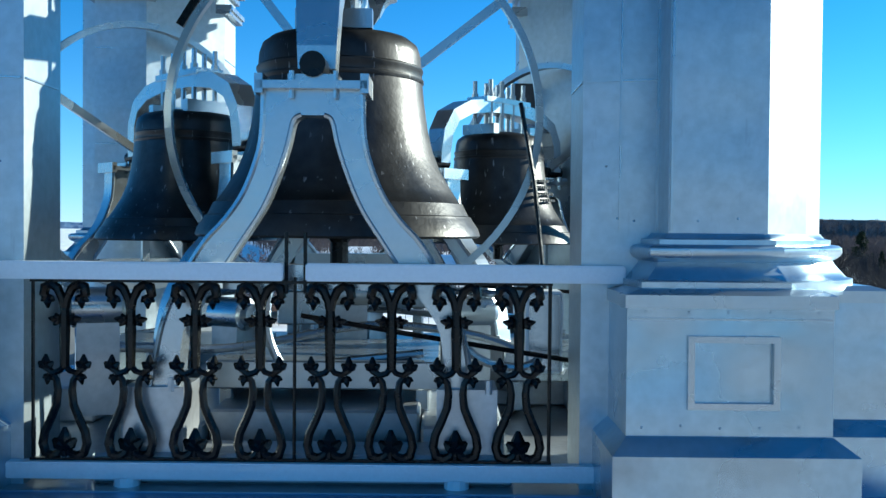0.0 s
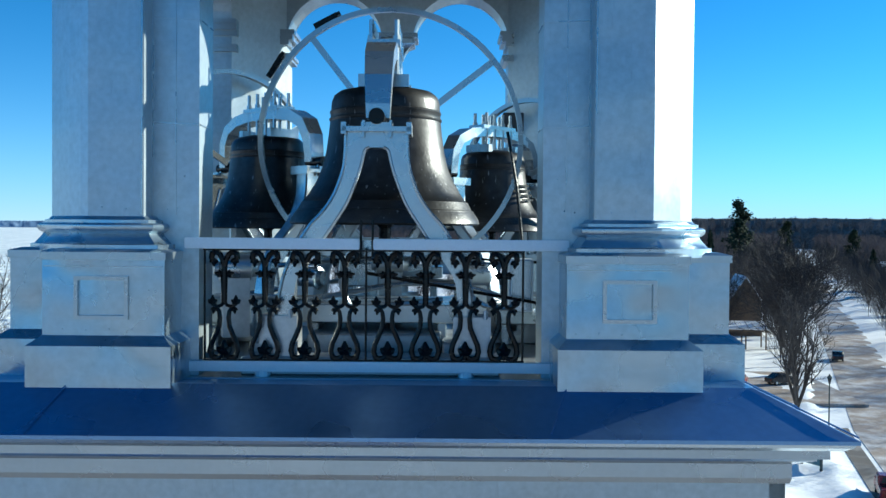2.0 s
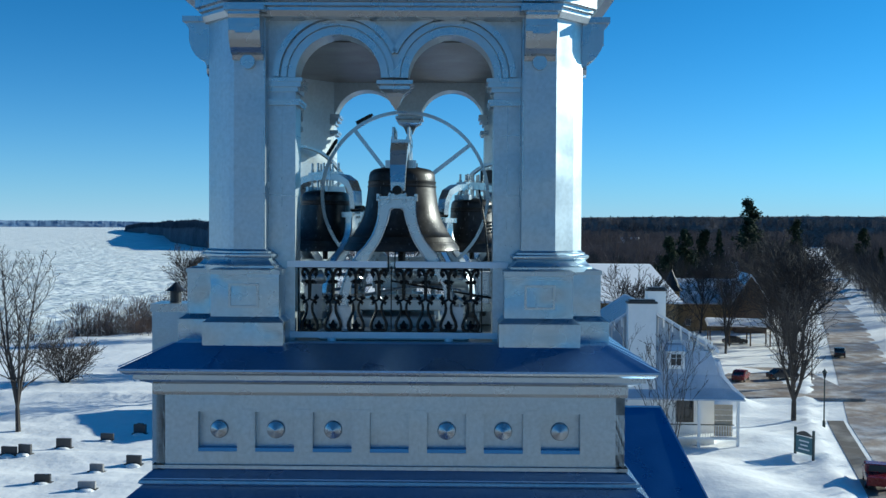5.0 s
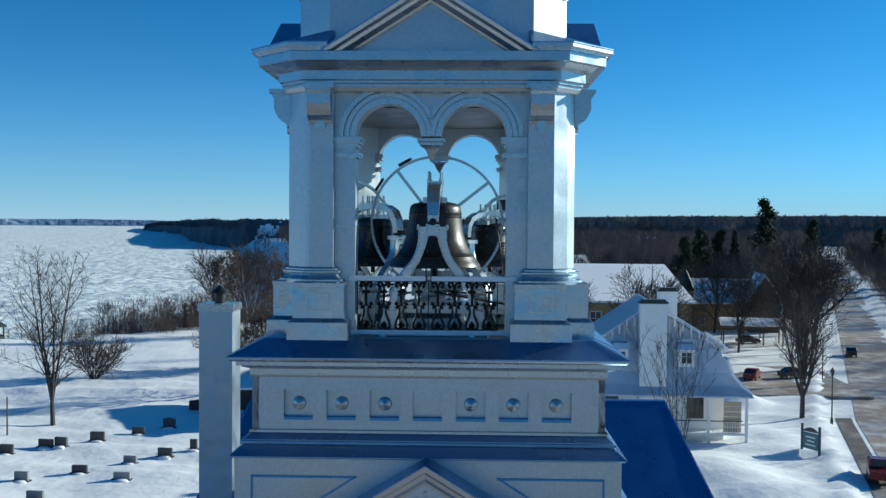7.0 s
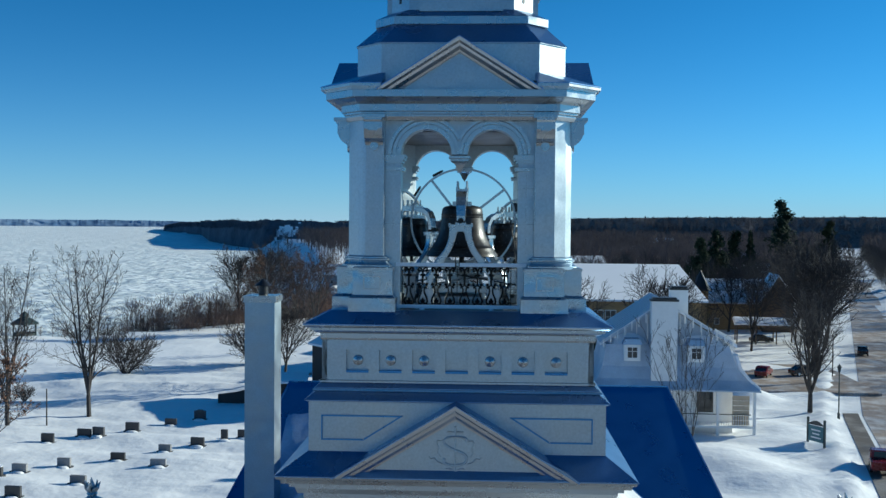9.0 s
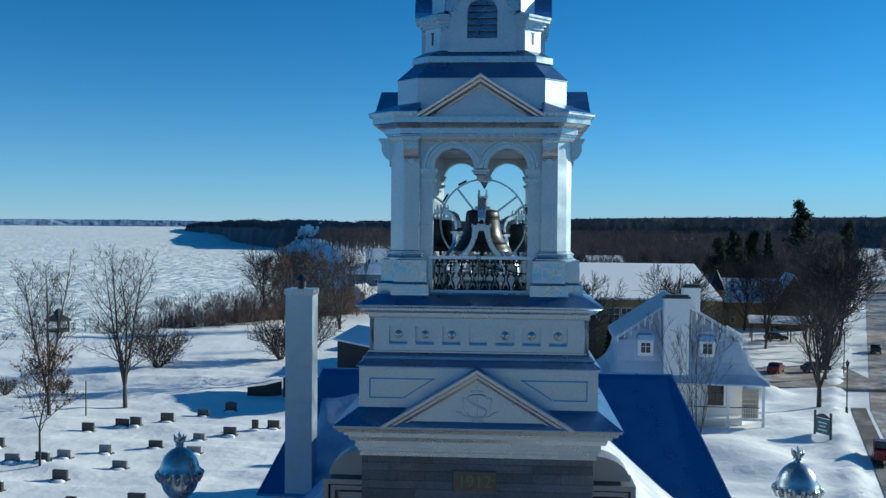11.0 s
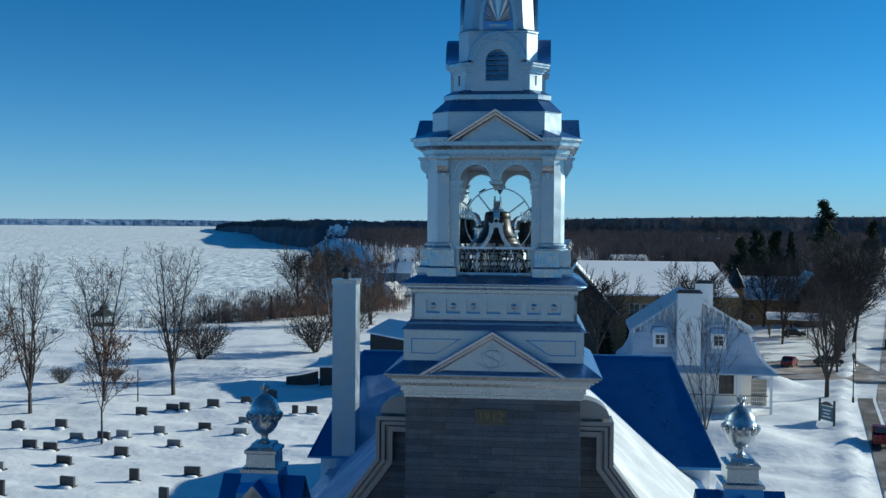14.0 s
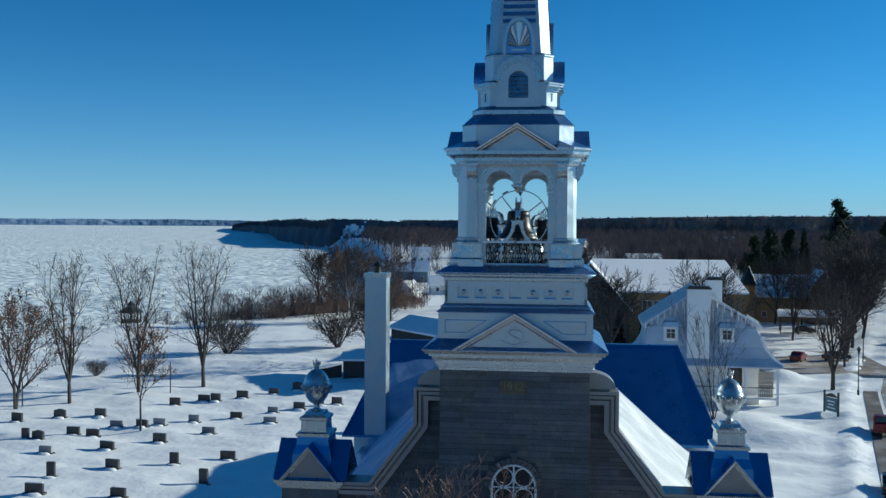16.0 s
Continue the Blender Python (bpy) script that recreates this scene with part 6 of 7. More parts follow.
M["conifer"].node_tree.nodes["Principled BSDF"].inputs["Specular IOR Level"].default_value = 0.1
CON = [conifer_mesh(1, 17, 3.4), conifer_mesh(2, 15, 3.0), conifer_mesh(3, 18, 2.6), pine_mesh(4, 18, 6.5)]
CON_T = trunk_mesh(16, 0.25)
for x, y, k, sc in ((98, 375, 3, 1.75), (74, 240, 1, 1.0), (70, 236, 2, 0.9), (10.5, 131, 2, 0.42), (12.5, 131.5, 1, 0.40), (6.5, 130, 0, 0.45),
                    (58, 292, 3, 1.12), (52, 286, 3, 1.0), (65, 298, 3, 1.1), (70, 300, 2, 1.15), (122, 395, 3, 1.3), (150, 398, 3, 1.1), (-70, 189, 2, 0.36), (-64, 193, 1, 0.30), (120, 300, 1, 1.0)):
    c = thing("conifer", "dark green conifer standing in snow", "conifer", "conifers", at=(x, y, land(x, y) - 0.1), rz=37 * x)
    c.scale = (sc, sc, sc)
    for nm, me in (("needles", CON[k]), ("trunk", CON_T)):
        ob = new(nm, me)
        ob.parent = c


# the bare woods in the middle distance and beyond, too many to count
def woods(name, label, spots, mat, twigs, width, seed, flare=1.15):
    rng = np.random.default_rng(seed)
    vs, fs = [], []
    base = 0
    allv, allf = [], []
    for x, y, z, h, w in spots:
        n = twigs
        # trunk and twigs as thin upright blades
        t = rng.random(n) ** 0.8
        az = rng.random(n) * 2 * np.pi
        rad = w * 0.5 * np.sqrt(rng.random(n)) * (0.25 + 0.95 * np.sin(np.pi * np.clip(0.12 + 0.8 * t, 0, 1)))
        zz = z + h * (0.18 + 0.75 * t)
        p0 = np.stack([x + rad * np.cos(az) * 0.55, y + rad * np.sin(az) * 0.55, zz - h * 0.06], 1)
        p1 = np.stack([x + rad * np.cos(az) * flare, y + rad * np.sin(az) * flare, zz + h * (0.07 + 0.09 * rng.random(n))], 1)
        side = np.stack([np.cos(az + 1.4), np.sin(az + 1.4) * 0.3, np.zeros(n)], 1) * (width * (0.5 + rng.random(n)))[:, None]
        p0[0], p1[0], side[0] = (x, y, z - 0.5), (x, y, z + h * 0.8), (width * 1.6, 0, 0)
        quad = np.stack([p0 - side, p0 + side, p1 + side * 0.4, p1 - side * 0.4], 1).reshape(-1, 3)
        allv.append(quad)
        idx = base + np.arange(n * 4).reshape(-1, 4)
        allf.append(idx)
        base += n * 4
    me = bpy.data.meshes.new(name)
    me.from_pydata(np.concatenate(allv).tolist(), [], np.concatenate(allf).tolist())
    me.materials.append(M[mat])
    return tagged(new(name, me), label, "woods", kind="stuff")


rw = random.Random(21)
near, mid, far = [], [], []
for i in range(15000):
    y = rw.uniform(125, 900)
    x = rw.uniform(-330, 460)
    s = x - street_x(y)
    if inland(x, y) < 4 or -7 < s < 20:
        continue
    if x < -8 and y < 200:
        continue
    if y < 240 and -12 < x < 66:
        continue
    if x < -5 and y < 600 and rw.random() < (0.86 if y < 420 else 0.7):
        continue
    h = rw.uniform(9, 15) if y > 300 else rw.uniform(8, 14)
    item = (x, y, land(x, y), h, h * rw.uniform(0.5, 0.85))
    if y < 330:
        if rw.random() < (0.5 if x < 0 else 0.42 if x < 55 else 0.8):
            near.append(item)
    elif y < 560:
        if rw.random() < (0.22 if x < 10 else 0.75):
            mid.append(item)
    elif rw.random() < 0.6:
        far.append(item)
woods("near_woods", "bare leafless woods standing in snow", near, "twig", 260, 0.035, 1)
woods("middle_woods", "bare brown woods beyond the village", mid, "wood_far", 110, 0.075, 2)
woods("far_woods", "far bare woods up to the horizon", far, "wood_far", 50, 0.16, 3)
street_row = []
for y in range(150, 640, 9):
    for s in (-4.5, 17.5):
        street_row.append((street_x(y) + s + rw.uniform(-1, 1), y + rw.uniform(-3, 3), GROUND, rw.uniform(11, 15), rw.uniform(8, 11)))
for y in range(60, 150, 11):
    street_row.append((street_x(y) + 19 + rw.uniform(-1, 2), y, GROUND, rw.uniform(10, 14), rw.uniform(8, 10)))
woods("street_woods", "bare trees lining the street", street_row, "twig", 300, 0.035, 4)
bank = []
for i in range(2600):
    t = rw.random()
    k = 2 + int(t * 3.999)
    a, b = BLUFF[min(k, 4)], BLUFF[min(k + 1, 5)]
    u = rw.random()
    x, y = a[0] + (b[0] - a[0]) * u + rw.uniform(-6, 14), a[1] + (b[1] - a[1]) * u + rw.uniform(-6, 14)
    if y > 222 or (y < 172 and rw.random() < 0.93):
        continue
    h = rw.choice((2.0, 2.6, 3.4, 3.4, 5.5, 7.5))
    if y < 150 and rw.random() < 0.7:
        h = rw.uniform(0.8, 1.8)
    bank.append((x, y, land(x, y), h, h * 1.1))
woods("bank_scrub", "brown leafless scrub along the river bank", bank, "scrub", 80, 0.035, 5)
slope = []
for i in range(3600):
    k = rw.choice((8, 8, 9, 9, 9, 10, 10, 11))
    a, b = BLUFF[k], BLUFF[k + 1]
    u = rw.random()
    x, y = a[0] + (b[0] - a[0]) * u + rw.uniform(-12, 75), a[1] + (b[1] - a[1]) * u + rw.uniform(-10, 30)
    if 1180 < y < 1340 or (0.236 < -x / (y + 30) < 0.286 and rw.random() < 0.93):
        continue
    slope.append((x, y, land(x, y), rw.uniform(9, 14), rw.uniform(7, 11)))
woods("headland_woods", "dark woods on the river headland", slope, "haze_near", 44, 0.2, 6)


# invented trees out of view, there to darken reflections in the church front
behind = []
for i in range(900):
    y = -rw.uniform(75, 420)
    x = rw.uniform(-330, 330)
    h = rw.uniform(9, 15)
    behind.append((x, y, land(x, y), h, h * 0.7))
woods("reflected_woods", "unseen bare trees added to darken reflections in the church front", behind, "wood_far", 60, 0.16, 7)

# ragged treetops along the far rises
for crest, label, mat, gap in (("wooded_rise", "treetops along the wooded horizon", "skyline", 3), ("headland", "dark treetops along the headland", "haze_near", 3), ("headland_back", "treetops behind the headland", "wood_far", 3)):
    tops = []
    for i, (x, y, z) in enumerate(CRESTS[crest]):
        d = math.hypot(x, y)
        bare = crest == "headland" and 0.240 < -x / (y + 30) < 0.278
        for k in range(1 if bare else 3):
            off = rw.uniform(0, 3 if bare else 42)
            tops.append((x - x / d * off + rw.uniform(-5, 5), y - y / d * off, z - 5.2 - rw.uniform(0, 1 if bare else 6), rw.uniform(5.5, 7.2), rw.uniform(6, 12)))
    woods("treetops", label, tops, mat, 34, 0.22, 11, 0.6)
hill = []                                                  # bare woods all down the near face of the rise
for x, y, z in CRESTS["wooded_rise"]:
    d = math.hypot(x, y)
    for k in range(5):
        q = rw.uniform(0.3, 0.97)
        back = 42 * (1 - q) + 3
        hill.append((x - x / d * back + rw.uniform(-4, 4), y - y / d * back, -16 + (z + 16) * q - 6.5, rw.uniform(6, 9), rw.uniform(5, 9)))
woods("rise_woods", "bare brown woods on the face of the far rise", hill, "wood_far", 40, 0.17, 15)
# ---- graves, houses, cars and street things ----
def headstone(at, w, h, d, rz, kind):
    """A granite headstone on its base, a little sunk in snow."""
    z = land(*at)
    top = thing("headstone", {"slab": "dark polished granite headstone in snow", "arch": "dark granite headstone with a curved head", "pale": "pale grey granite headstone in snow", "pillar": "narrow dark granite grave pillar"}[kind],
                "headstone", "headstones", at=(at[0], at[1], z - 0.1), rz=rz)
    b = bmesh.new()
    outline = [(-w / 2, 0.15), (w / 2, 0.15), (w / 2, h)]
    if kind == "arch":
        outline += [(w * 0.3, h), (w * 0.18, h + 0.12), (-w * 0.18, h + 0.12), (-w * 0.3, h)]
    outline += [(-w / 2, h)]
    prism(b, outline, lambda a, c, e: (a, -d / 2 + e, c), d)
    bmesh.ops.bevel(b, geom=b.edges[:], offset=0.02, segments=1, affect="EDGES")
    part("stone", b, "pale_granite" if kind == "pale" else "granite", top)
    b = bmesh.new()
    box(b, -w / 2 - 0.15, w / 2 + 0.15, -d / 2 - 0.12, d / 2 + 0.12, -0.2, 0.17)
    part("plinth", b, "granite", top)
    b = bmesh.new()
    blob(b, (0.1, -d / 2 - 0.35, 0.05), 0.55, 10, 5, (1.3, 0.8, 0.45), 0.12)
    part("snow_drift", b, "snow", top, smooth=True)
    if kind == "slab" and rh.random() < 0.3:
        b = bmesh.new()
        box(b, -w / 2 + 0.02, w / 2 - 0.02, -d / 2 + 0.02, d / 2 - 0.02, h - 0.01, h + 0.07)
        bmesh.ops.bevel(b, geom=b.edges[:], offset=0.025, segments=1, affect="EDGES")
        part("snow_cap", b, "snow", top)
    return top


ROW = [(-61.2, 62.7, "slab"), (-58.2, 66.4, "arch"), (-54.1, 68.1, "slab"), (-54.8, 54.2, "pillar"), (-53.5, 54.4, "arch"), (-51.4, 57.5, "slab"), (-49.1, 57.3, "slab"), (-48.4, 61.1, "pale"), (-41.6, 57.2, "slab"),
       (-45.0, 64.4, "pale"), (-42.0, 66.8, "pale"), (-49.1, 77.3, "slab"), (-46.5, 80.2, "slab"), (-45.0, 80.4, "slab"), (-43.0, 84.5, "slab"), (-39.8, 87.7, "slab"), (-37.5, 90.9, "arch"), (-44.8, 52.3, "slab"),
       (-49.3, 48.9, "pale"), (-44.0, 41.0, "pillar"), (-40.3, 44.9, "slab"), (-35.7, 47.8, "pillar"), (-38.4, 70.4, "slab"), (-35.4, 74.7, "pale"), (-33.1, 77.7, "slab"), (-45.7, 61.6, "slab"), (-31.6, 50.7, "slab"),
       (-30.1, 41.4, "pillar"), (-35.2, 36.2, "slab"), (-41.7, 34.8, "slab"), (-33.5, 68.2, "pale"), (-64.5, 58.0, "slab"), (-60.0, 50.5, "slab"), (-29.5, 82.0, "slab"), (-31.0, 80.0, "pillar"), (-56.0, 45.0, "slab"), (-38.0, 61.4, "pale")]
rh = random.Random(8)
for x, y, kind in ROW:
    w, h = {"slab": (1.45, 1.0), "arch": (1.5, 1.05), "pale": (1.4, 0.85), "pillar": (0.75, 1.35)}[kind]
    headstone((x, y), w * rh.uniform(0.9, 1.1), h * rh.uniform(0.85, 1.1), 0.32, rh.uniform(-4, 10) - 6, kind)


def window(parent, w, h, place, frame_mat="white", mullion=True):
    """A framed window as a part with its pane; place(a, b, d) puts width, height and outward depth."""
    f = bmesh.new()
    t = 0.10
    for a0, a1, b0, b1 in ((-w / 2 - t, w / 2 + t, h, h + t), (-w / 2 - t, w / 2 + t, -t, 0), (-w / 2 - t, -w / 2, 0, h), (w / 2, w / 2 + t, 0, h)) + (((-0.03, 0.03, 0, h), (-w / 2, w / 2, h * 0.6, h * 0.6 + 0.05)) if mullion else ()):
        loft(f, [[place(a, b, d) for a, b in ((a0, b0), (a1, b0), (a1, b1), (a0, b1))] for d in (-0.05, 0.08)])
    fr = part("window_frame", f, frame_mat, parent)
    p = bmesh.new()
    loft(p, [[place(a, b, d) for a, b in ((-w / 2, 0), (w / 2, 0), (w / 2, h), (-w / 2, h))] for d in (-0.04, 0.02)])
    part("pane", p, "glass", fr)
    return fr


# white presbytery with a flared mansard roof and a porch
G0 = GROUND
pres = thing("presbytery", "white house with a flared snow-covered roof, dormers and a front porch", "house")
bm = bmesh.new()
box(bm, 9.2, 22.6, 86.3, 99, G0 - 1, -15.2)
part("wall", bm, "white", pres)
bm = bmesh.new()
rings = []
for x0, x1, y0, y1, z in ((7.3, 25.0, 83.7, 101.5, -15.45), (7.3, 25.0, 83.7, 101.5, -15.3), (8.2, 23.9, 84.8, 100.4, -14.4), (8.8, 22.9, 85.7, 99.6, -13.2), (9.1, 22.4, 86.3, 99.0, -11.6), (9.2, 22.2, 86.5, 98.8, -10.95)):
    rings.append([(x0, y0, z), (x1, y0, z), (x1, y1, z), (x0, y1, z)])
loft(bm, rings)
part("mansard_roof", bm, "roof_frost", pres, "flared roof slopes under thin snow, coloured blue for shade")
bm = bmesh.new()
apex = (15.35, -6.6)
loft(bm, [[(x, y, z) for x, z in ((9.1, -10.95), (22.3, -10.95), apex)] for y in (87.2, 98.6)])
part("gable", bm, "roof_frost", pres)
for xa, xb, h in ((9.6, 13.6, 1.3), (16.7, 21.6, 1.1)):    # snow caught at the foot of the gable
    bm = bmesh.new()
    for i in range(9):
        x0, x1 = xa + (xb - xa) * i / 9, xa + (xb - xa) * (i + 1) / 9
        e0, e1 = h * math.sin(math.pi * i / 9) ** 0.6, h * math.sin(math.pi * (i + 1) / 9) ** 0.6
        loft(bm, [[(x, 86.45, -10.93), (x, 87.3, -10.93), (x, 87.3, -10.9 + e)] for x, e in ((x0, e0), (x1, e1))])
    part("gable_snow", bm, "snow_roof", pres)
bm = bmesh.new()                                           # thick snow on the sunny flare
flare = [(25.02, -15.28), (24.0, -14.4), (23.0, -13.2), (22.5, -11.7)]
loft(bm, [[(x + dx, y, z + dz) for x, z, dx, dz in [(*q, -0.05, -0.05) for q in flare] + [(*q, 0.16, 0.14) for q in reversed(flare)]] for y in (84.4, 86.6, 90, 95, 101.2)])
part("flare_snow", bm, "snow_roof", pres)
bm = bmesh.new()
for s, xe in ((-1, 8.5), (1, 23.0)):
    q = [(apex[0], apex[1] + 0.05), (apex[0], apex[1] + 0.35), (xe, -10.85), (xe, -11.15)]
    loft(bm, [[(x, y, z) for x, z in q] for y in (86.4, 99.4)])
part("upper_roof", bm, "roof_frost", pres)
for i in range(10):                                        # standing seams over the upper roof
    y = 86.5 + i * 1.42
    for xe in (8.5, 23.0):
        bm = bmesh.new()
        loft(bm, [[(x, y + d, z) for x, z in ((apex[0], apex[1] + 0.33), (apex[0], apex[1] + 0.47), (xe, -10.73), (xe, -10.87))] for d in (0, 0.13)])
        part("roof_seam", bm, "white", pres)
for i in range(11):
    bm = bmesh.new()
    x = 10.2 + i * 1.15
    zt = apex[1] - abs(x - apex[0]) / (22.3 - apex[0]) * 4.0 - 0.1
    if zt > -10.7:
        box(bm, x - 0.06, x + 0.06, 87.05, 87.2, -10.9, zt)
        part("batten", bm, "white", pres)
for sgn, xe in ((-1, 8.6), (1, 22.9)):                     # pale brackets along the rakes
    for i in range(9):
        f = (i + 0.6) / 9
        x, z = apex[0] + (xe - apex[0]) * f, apex[1] - 4.0 * f
        bm = bmesh.new()
        box(bm, x - 0.07, x + 0.07, 86.25, 86.4, z - 0.85, z + 0.1)
        part("rake_bracket", bm, "white", pres)
for x0, x1, y0, y1, zt, zb in ((13.8, 16.5, 84.6, 85.9, -5.85, -16.0), (17.0, 19.0, 94, 95.6, -5.2, -11.0)):
    bm = bmesh.new()
    box(bm, x0, x1, y0, y1, zb, zt - 0.3)
    c = part("chimney_shaft", bm, "white", pres)
    bm = bmesh.new()
    box(bm, x0 - 0.12, x1 + 0.12, y0 - 0.12, y1 + 0.12, zt - 0.3, zt - 0.1)
    box(bm, x0 + 0.1, x1 - 0.1, y0 + 0.1, y1 - 0.1, zt - 0.1, zt + 0.1)
    part("chimney_cap", bm, "granite", c)
for x in (11.9, 18.6):
    bm = bmesh.new()
    box(bm, x - 0.85, x + 0.85, 85.3, 87.5, -12.6, -10.85)
    d = part("dormer", bm, "white", pres)
    bm = bmesh.new()
    loft(bm, [[(x - 1.05, y, -10.85), (x + 1.05, y, -10.85), (x + 0.75, y, -10.25), (x - 0.75, y, -10.25)] for y in (85.1, 87.5)])
    part("dormer_roof", bm, "roof", d)
    window(d, 1.0, 1.1, lambda a, b, e, x=x: (x + a, 85.3 - e, -12.25 + b))
for x in (11.0, 19.7):
    window(pres, 1.5, 2.1, lambda a, b, e, x=x: (x + a, 86.3 - e, -17.95 + b), "granite")
for i in range(6):
    bm = bmesh.new()
    box(bm, 22.25, 24.0, 84.62, 84.70, -19.05 + i * 0.52, -18.56 + i * 0.52)
    part("screen_board", bm, "porch_wood", pres, "porch screen board coloured as if sunlit")
for i in range(5):
    x = 24.45 - i * 3.75
    bm = bmesh.new()
    box(bm, x - 0.14, x + 0.14, 84.25, 84.53, G0 - 0.5, -15.4)
    part("porch_post", bm, "white", pres)
bm = bmesh.new()
box(bm, 8.2, 24.4, 84.1, 86.3, -19.3, -19.1)
part("porch_floor", bm, "white", pres)
bm = bmesh.new()
box(bm, 8.4, 24.1, 84.33, 84.45, -17.95, -17.86)
part("porch_rail", bm, "green_dark", pres)
for i in range(62):
    bm = bmesh.new()
    x = 8.6 + i * 0.25
    box(bm, x - 0.025, x + 0.025, 84.36, 84.42, -19.1, -17.95)
    part("picket", bm, "white", pres)
bm = bmesh.new()
for i in range(8):
    box(bm, 22.6, 22.75, 88 + i * 1.25, 88.3 + i * 1.25, -12.6, -10.2)
part("side_louvres", bm, "white", pres)

# ochre house with a great snowy roof
och = thing("ochre_house", "ochre-walled house under a broad snow-covered roof", "house")
bm = bmesh.new()
box(bm, 7.6, 27.5, 137, 189, G0 - 1, -10.0)
part("wall", bm, "yellow_wall", och)
bm = bmesh.new()
loft(bm, [[(5.5, 136, -10.1), (28.6, 136, -10.1), (28.6, 190, -10.1), (5.5, 190, -10.1)], [(5.5, 136, -9.8), (28.6, 136, -9.8), (28.6, 190, -9.8), (5.5, 190, -9.8)], [(1.65, 164, -5.2), (28.0, 164, -5.2), (28.0, 166, -5.2), (1.65, 166, -5.2)]])
part("roof", bm, "snow_roof", och, "thick unbroken roof snow")
bm = bmesh.new()
loft(bm, [[(x, y, z) for x, z in ((-4.5, G0 - 1), (8.4, G0 - 1), (8.4, -13.0), (1.6, -5.2), (-4.5, -13.0))] for y in (134.5, 137.5)])
part("gable_wing", bm, "brown", och)
bm = bmesh.new()
for xe in (-5.2, 9.0):
    loft(bm, [[(x, y, z) for x, z in ((1.6, -5.1), (1.6, -4.8), (xe, -13.2), (xe, -13.5))] for y in (134.0, 148)])
part("wing_roof", bm, "snow_roof", och)
for x in (11.5, 13.5):
    window(och, 1.6, 2.6, lambda a, b, e, x=x: (x + a, 137 - e, -14.2 + b), "white")
for x in (20.0, 24.0):
    window(och, 1.2, 1.2, lambda a, b, e, x=x: (x + a, 137 - e, -12.0 + b))

# houses further off
def cottage(name, label, x, y, w, d, wall_h, roof_h, wall, rz=0, roof="snow_roof", ridge_along="x", base=None, wins=3):
    z = land(x, y) if base is None else base
    top = thing(name, label, "house", "village houses", at=(x, y, z), rz=rz)
    b = bmesh.new()
    box(b, -w / 2, w / 2, -d / 2, d / 2, -1.5, wall_h)
    part("wall", b, wall, top)
    b = bmesh.new()
    if ridge_along == "x":
        loft(b, [[(-w / 2, -d / 2, wall_h), (-w / 2, d / 2, wall_h), (-w / 2, 0, wall_h + roof_h)], [(w / 2, -d / 2, wall_h), (w / 2, d / 2, wall_h), (w / 2, 0, wall_h + roof_h)]])
    else:
        loft(b, [[(-w / 2, -d / 2, wall_h), (w / 2, -d / 2, wall_h), (0, -d / 2, wall_h + roof_h)], [(-w / 2, d / 2, wall_h), (w / 2, d / 2, wall_h), (0, d / 2, wall_h + roof_h)]])
    part("gable", b, wall, top)
    b = bmesh.new()
    o, t = 0.45, 0.28
    if ridge_along == "x":
        for s in (-1, 1):
            e = s * (d / 2 + o)
            ze = wall_h - roof_h * o / (d / 2)
            loft(b, [[(xx, 0, wall_h + roof_h + 0.02), (xx, 0, wall_h + roof_h + t), (xx, e, ze + t), (xx, e, ze + 0.02)] for xx in (-w / 2 - o, w / 2 + o)])
    else:
        for s in (-1, 1):
            e = s * (w / 2 + o)
            ze = wall_h - roof_h * o / (w / 2)
            loft(b, [[(0, yy, wall_h + roof_h + 0.02), (0, yy, wall_h + roof_h + t), (e, yy, ze + t), (e, yy, ze + 0.02)] for yy in (-d / 2 - o, d / 2 + o)])
    part("roof", b, roof, top)
    for i in range(wins):
        xx = -w / 2 + w * (i + 0.5) / wins
        window(top, 0.9, 1.2, lambda a, c, e, xx=xx: (xx + a, -d / 2 - e, min(wall_h - 1.5, 1.0) + c), "white", False)
    return top


inn = cottage("turreted_house", "tawny house with a steep snowy roof and a pointed turret", 46.5, 207, 15, 24, 5.6, 4.4, "yellow_wall", -4)
bm = bmesh.new()
lathe(bm, [(1.7, -1.0), (1.7, 8.2), (1.9, 8.3)], 8, (-8.6, -13.0, 0))
turret = part("turret_wall", bm, "yellow_wall", inn)
bm = bmesh.new()
lathe(bm, [(2.2, 8.25), (2.2, 8.4), (1.2, 10.4), (0.05, 12.7)], 8, (-8.6, -13.0, 0))
part("turret_roof", bm, "granite", turret, "dark pointed roof")
bm = bmesh.new()
loft(bm, [[(x, y, z) for x, z in ((4.2, -1.0), (10.4, -1.0), (10.4, 7.0), (7.3, 11.6), (4.2, 7.0))] for y in (-15.0, -3.0)])
wing = part("gable_wing", bm, "brown", inn)
bm = bmesh.new()
for xe in (3.7, 10.9):
    loft(bm, [[(x, y, z) for x, z in ((7.3, 11.65), (7.3, 11.95), (xe, 6.5), (xe, 6.2))] for y in (-15.4, -3.0)])
part("wing_roof", bm, "snow_roof", wing)
cottage("village_house", "white two-storey house with snow on its roof", -90, 471, 11, 9, 4.6, 3, "white", 10)
cottage("village_house", "grey-blue house with snow on its roof", -65, 316, 12, 9, 4.2, 3, "slate_wall", 5)
cottage("village_house", "two-storey dark house with a broad snowy roof", -20.5, 104.8, 15, 7, 6.9, 1.5, "bark", -48, "snow_roof", "x", None, 3)
cottage("village_shed", "small white shed with a gabled snowy roof", -54, 252, 6, 6, 2.6, 2.2, "white", -20, "snow_roof", "y", None, 0)
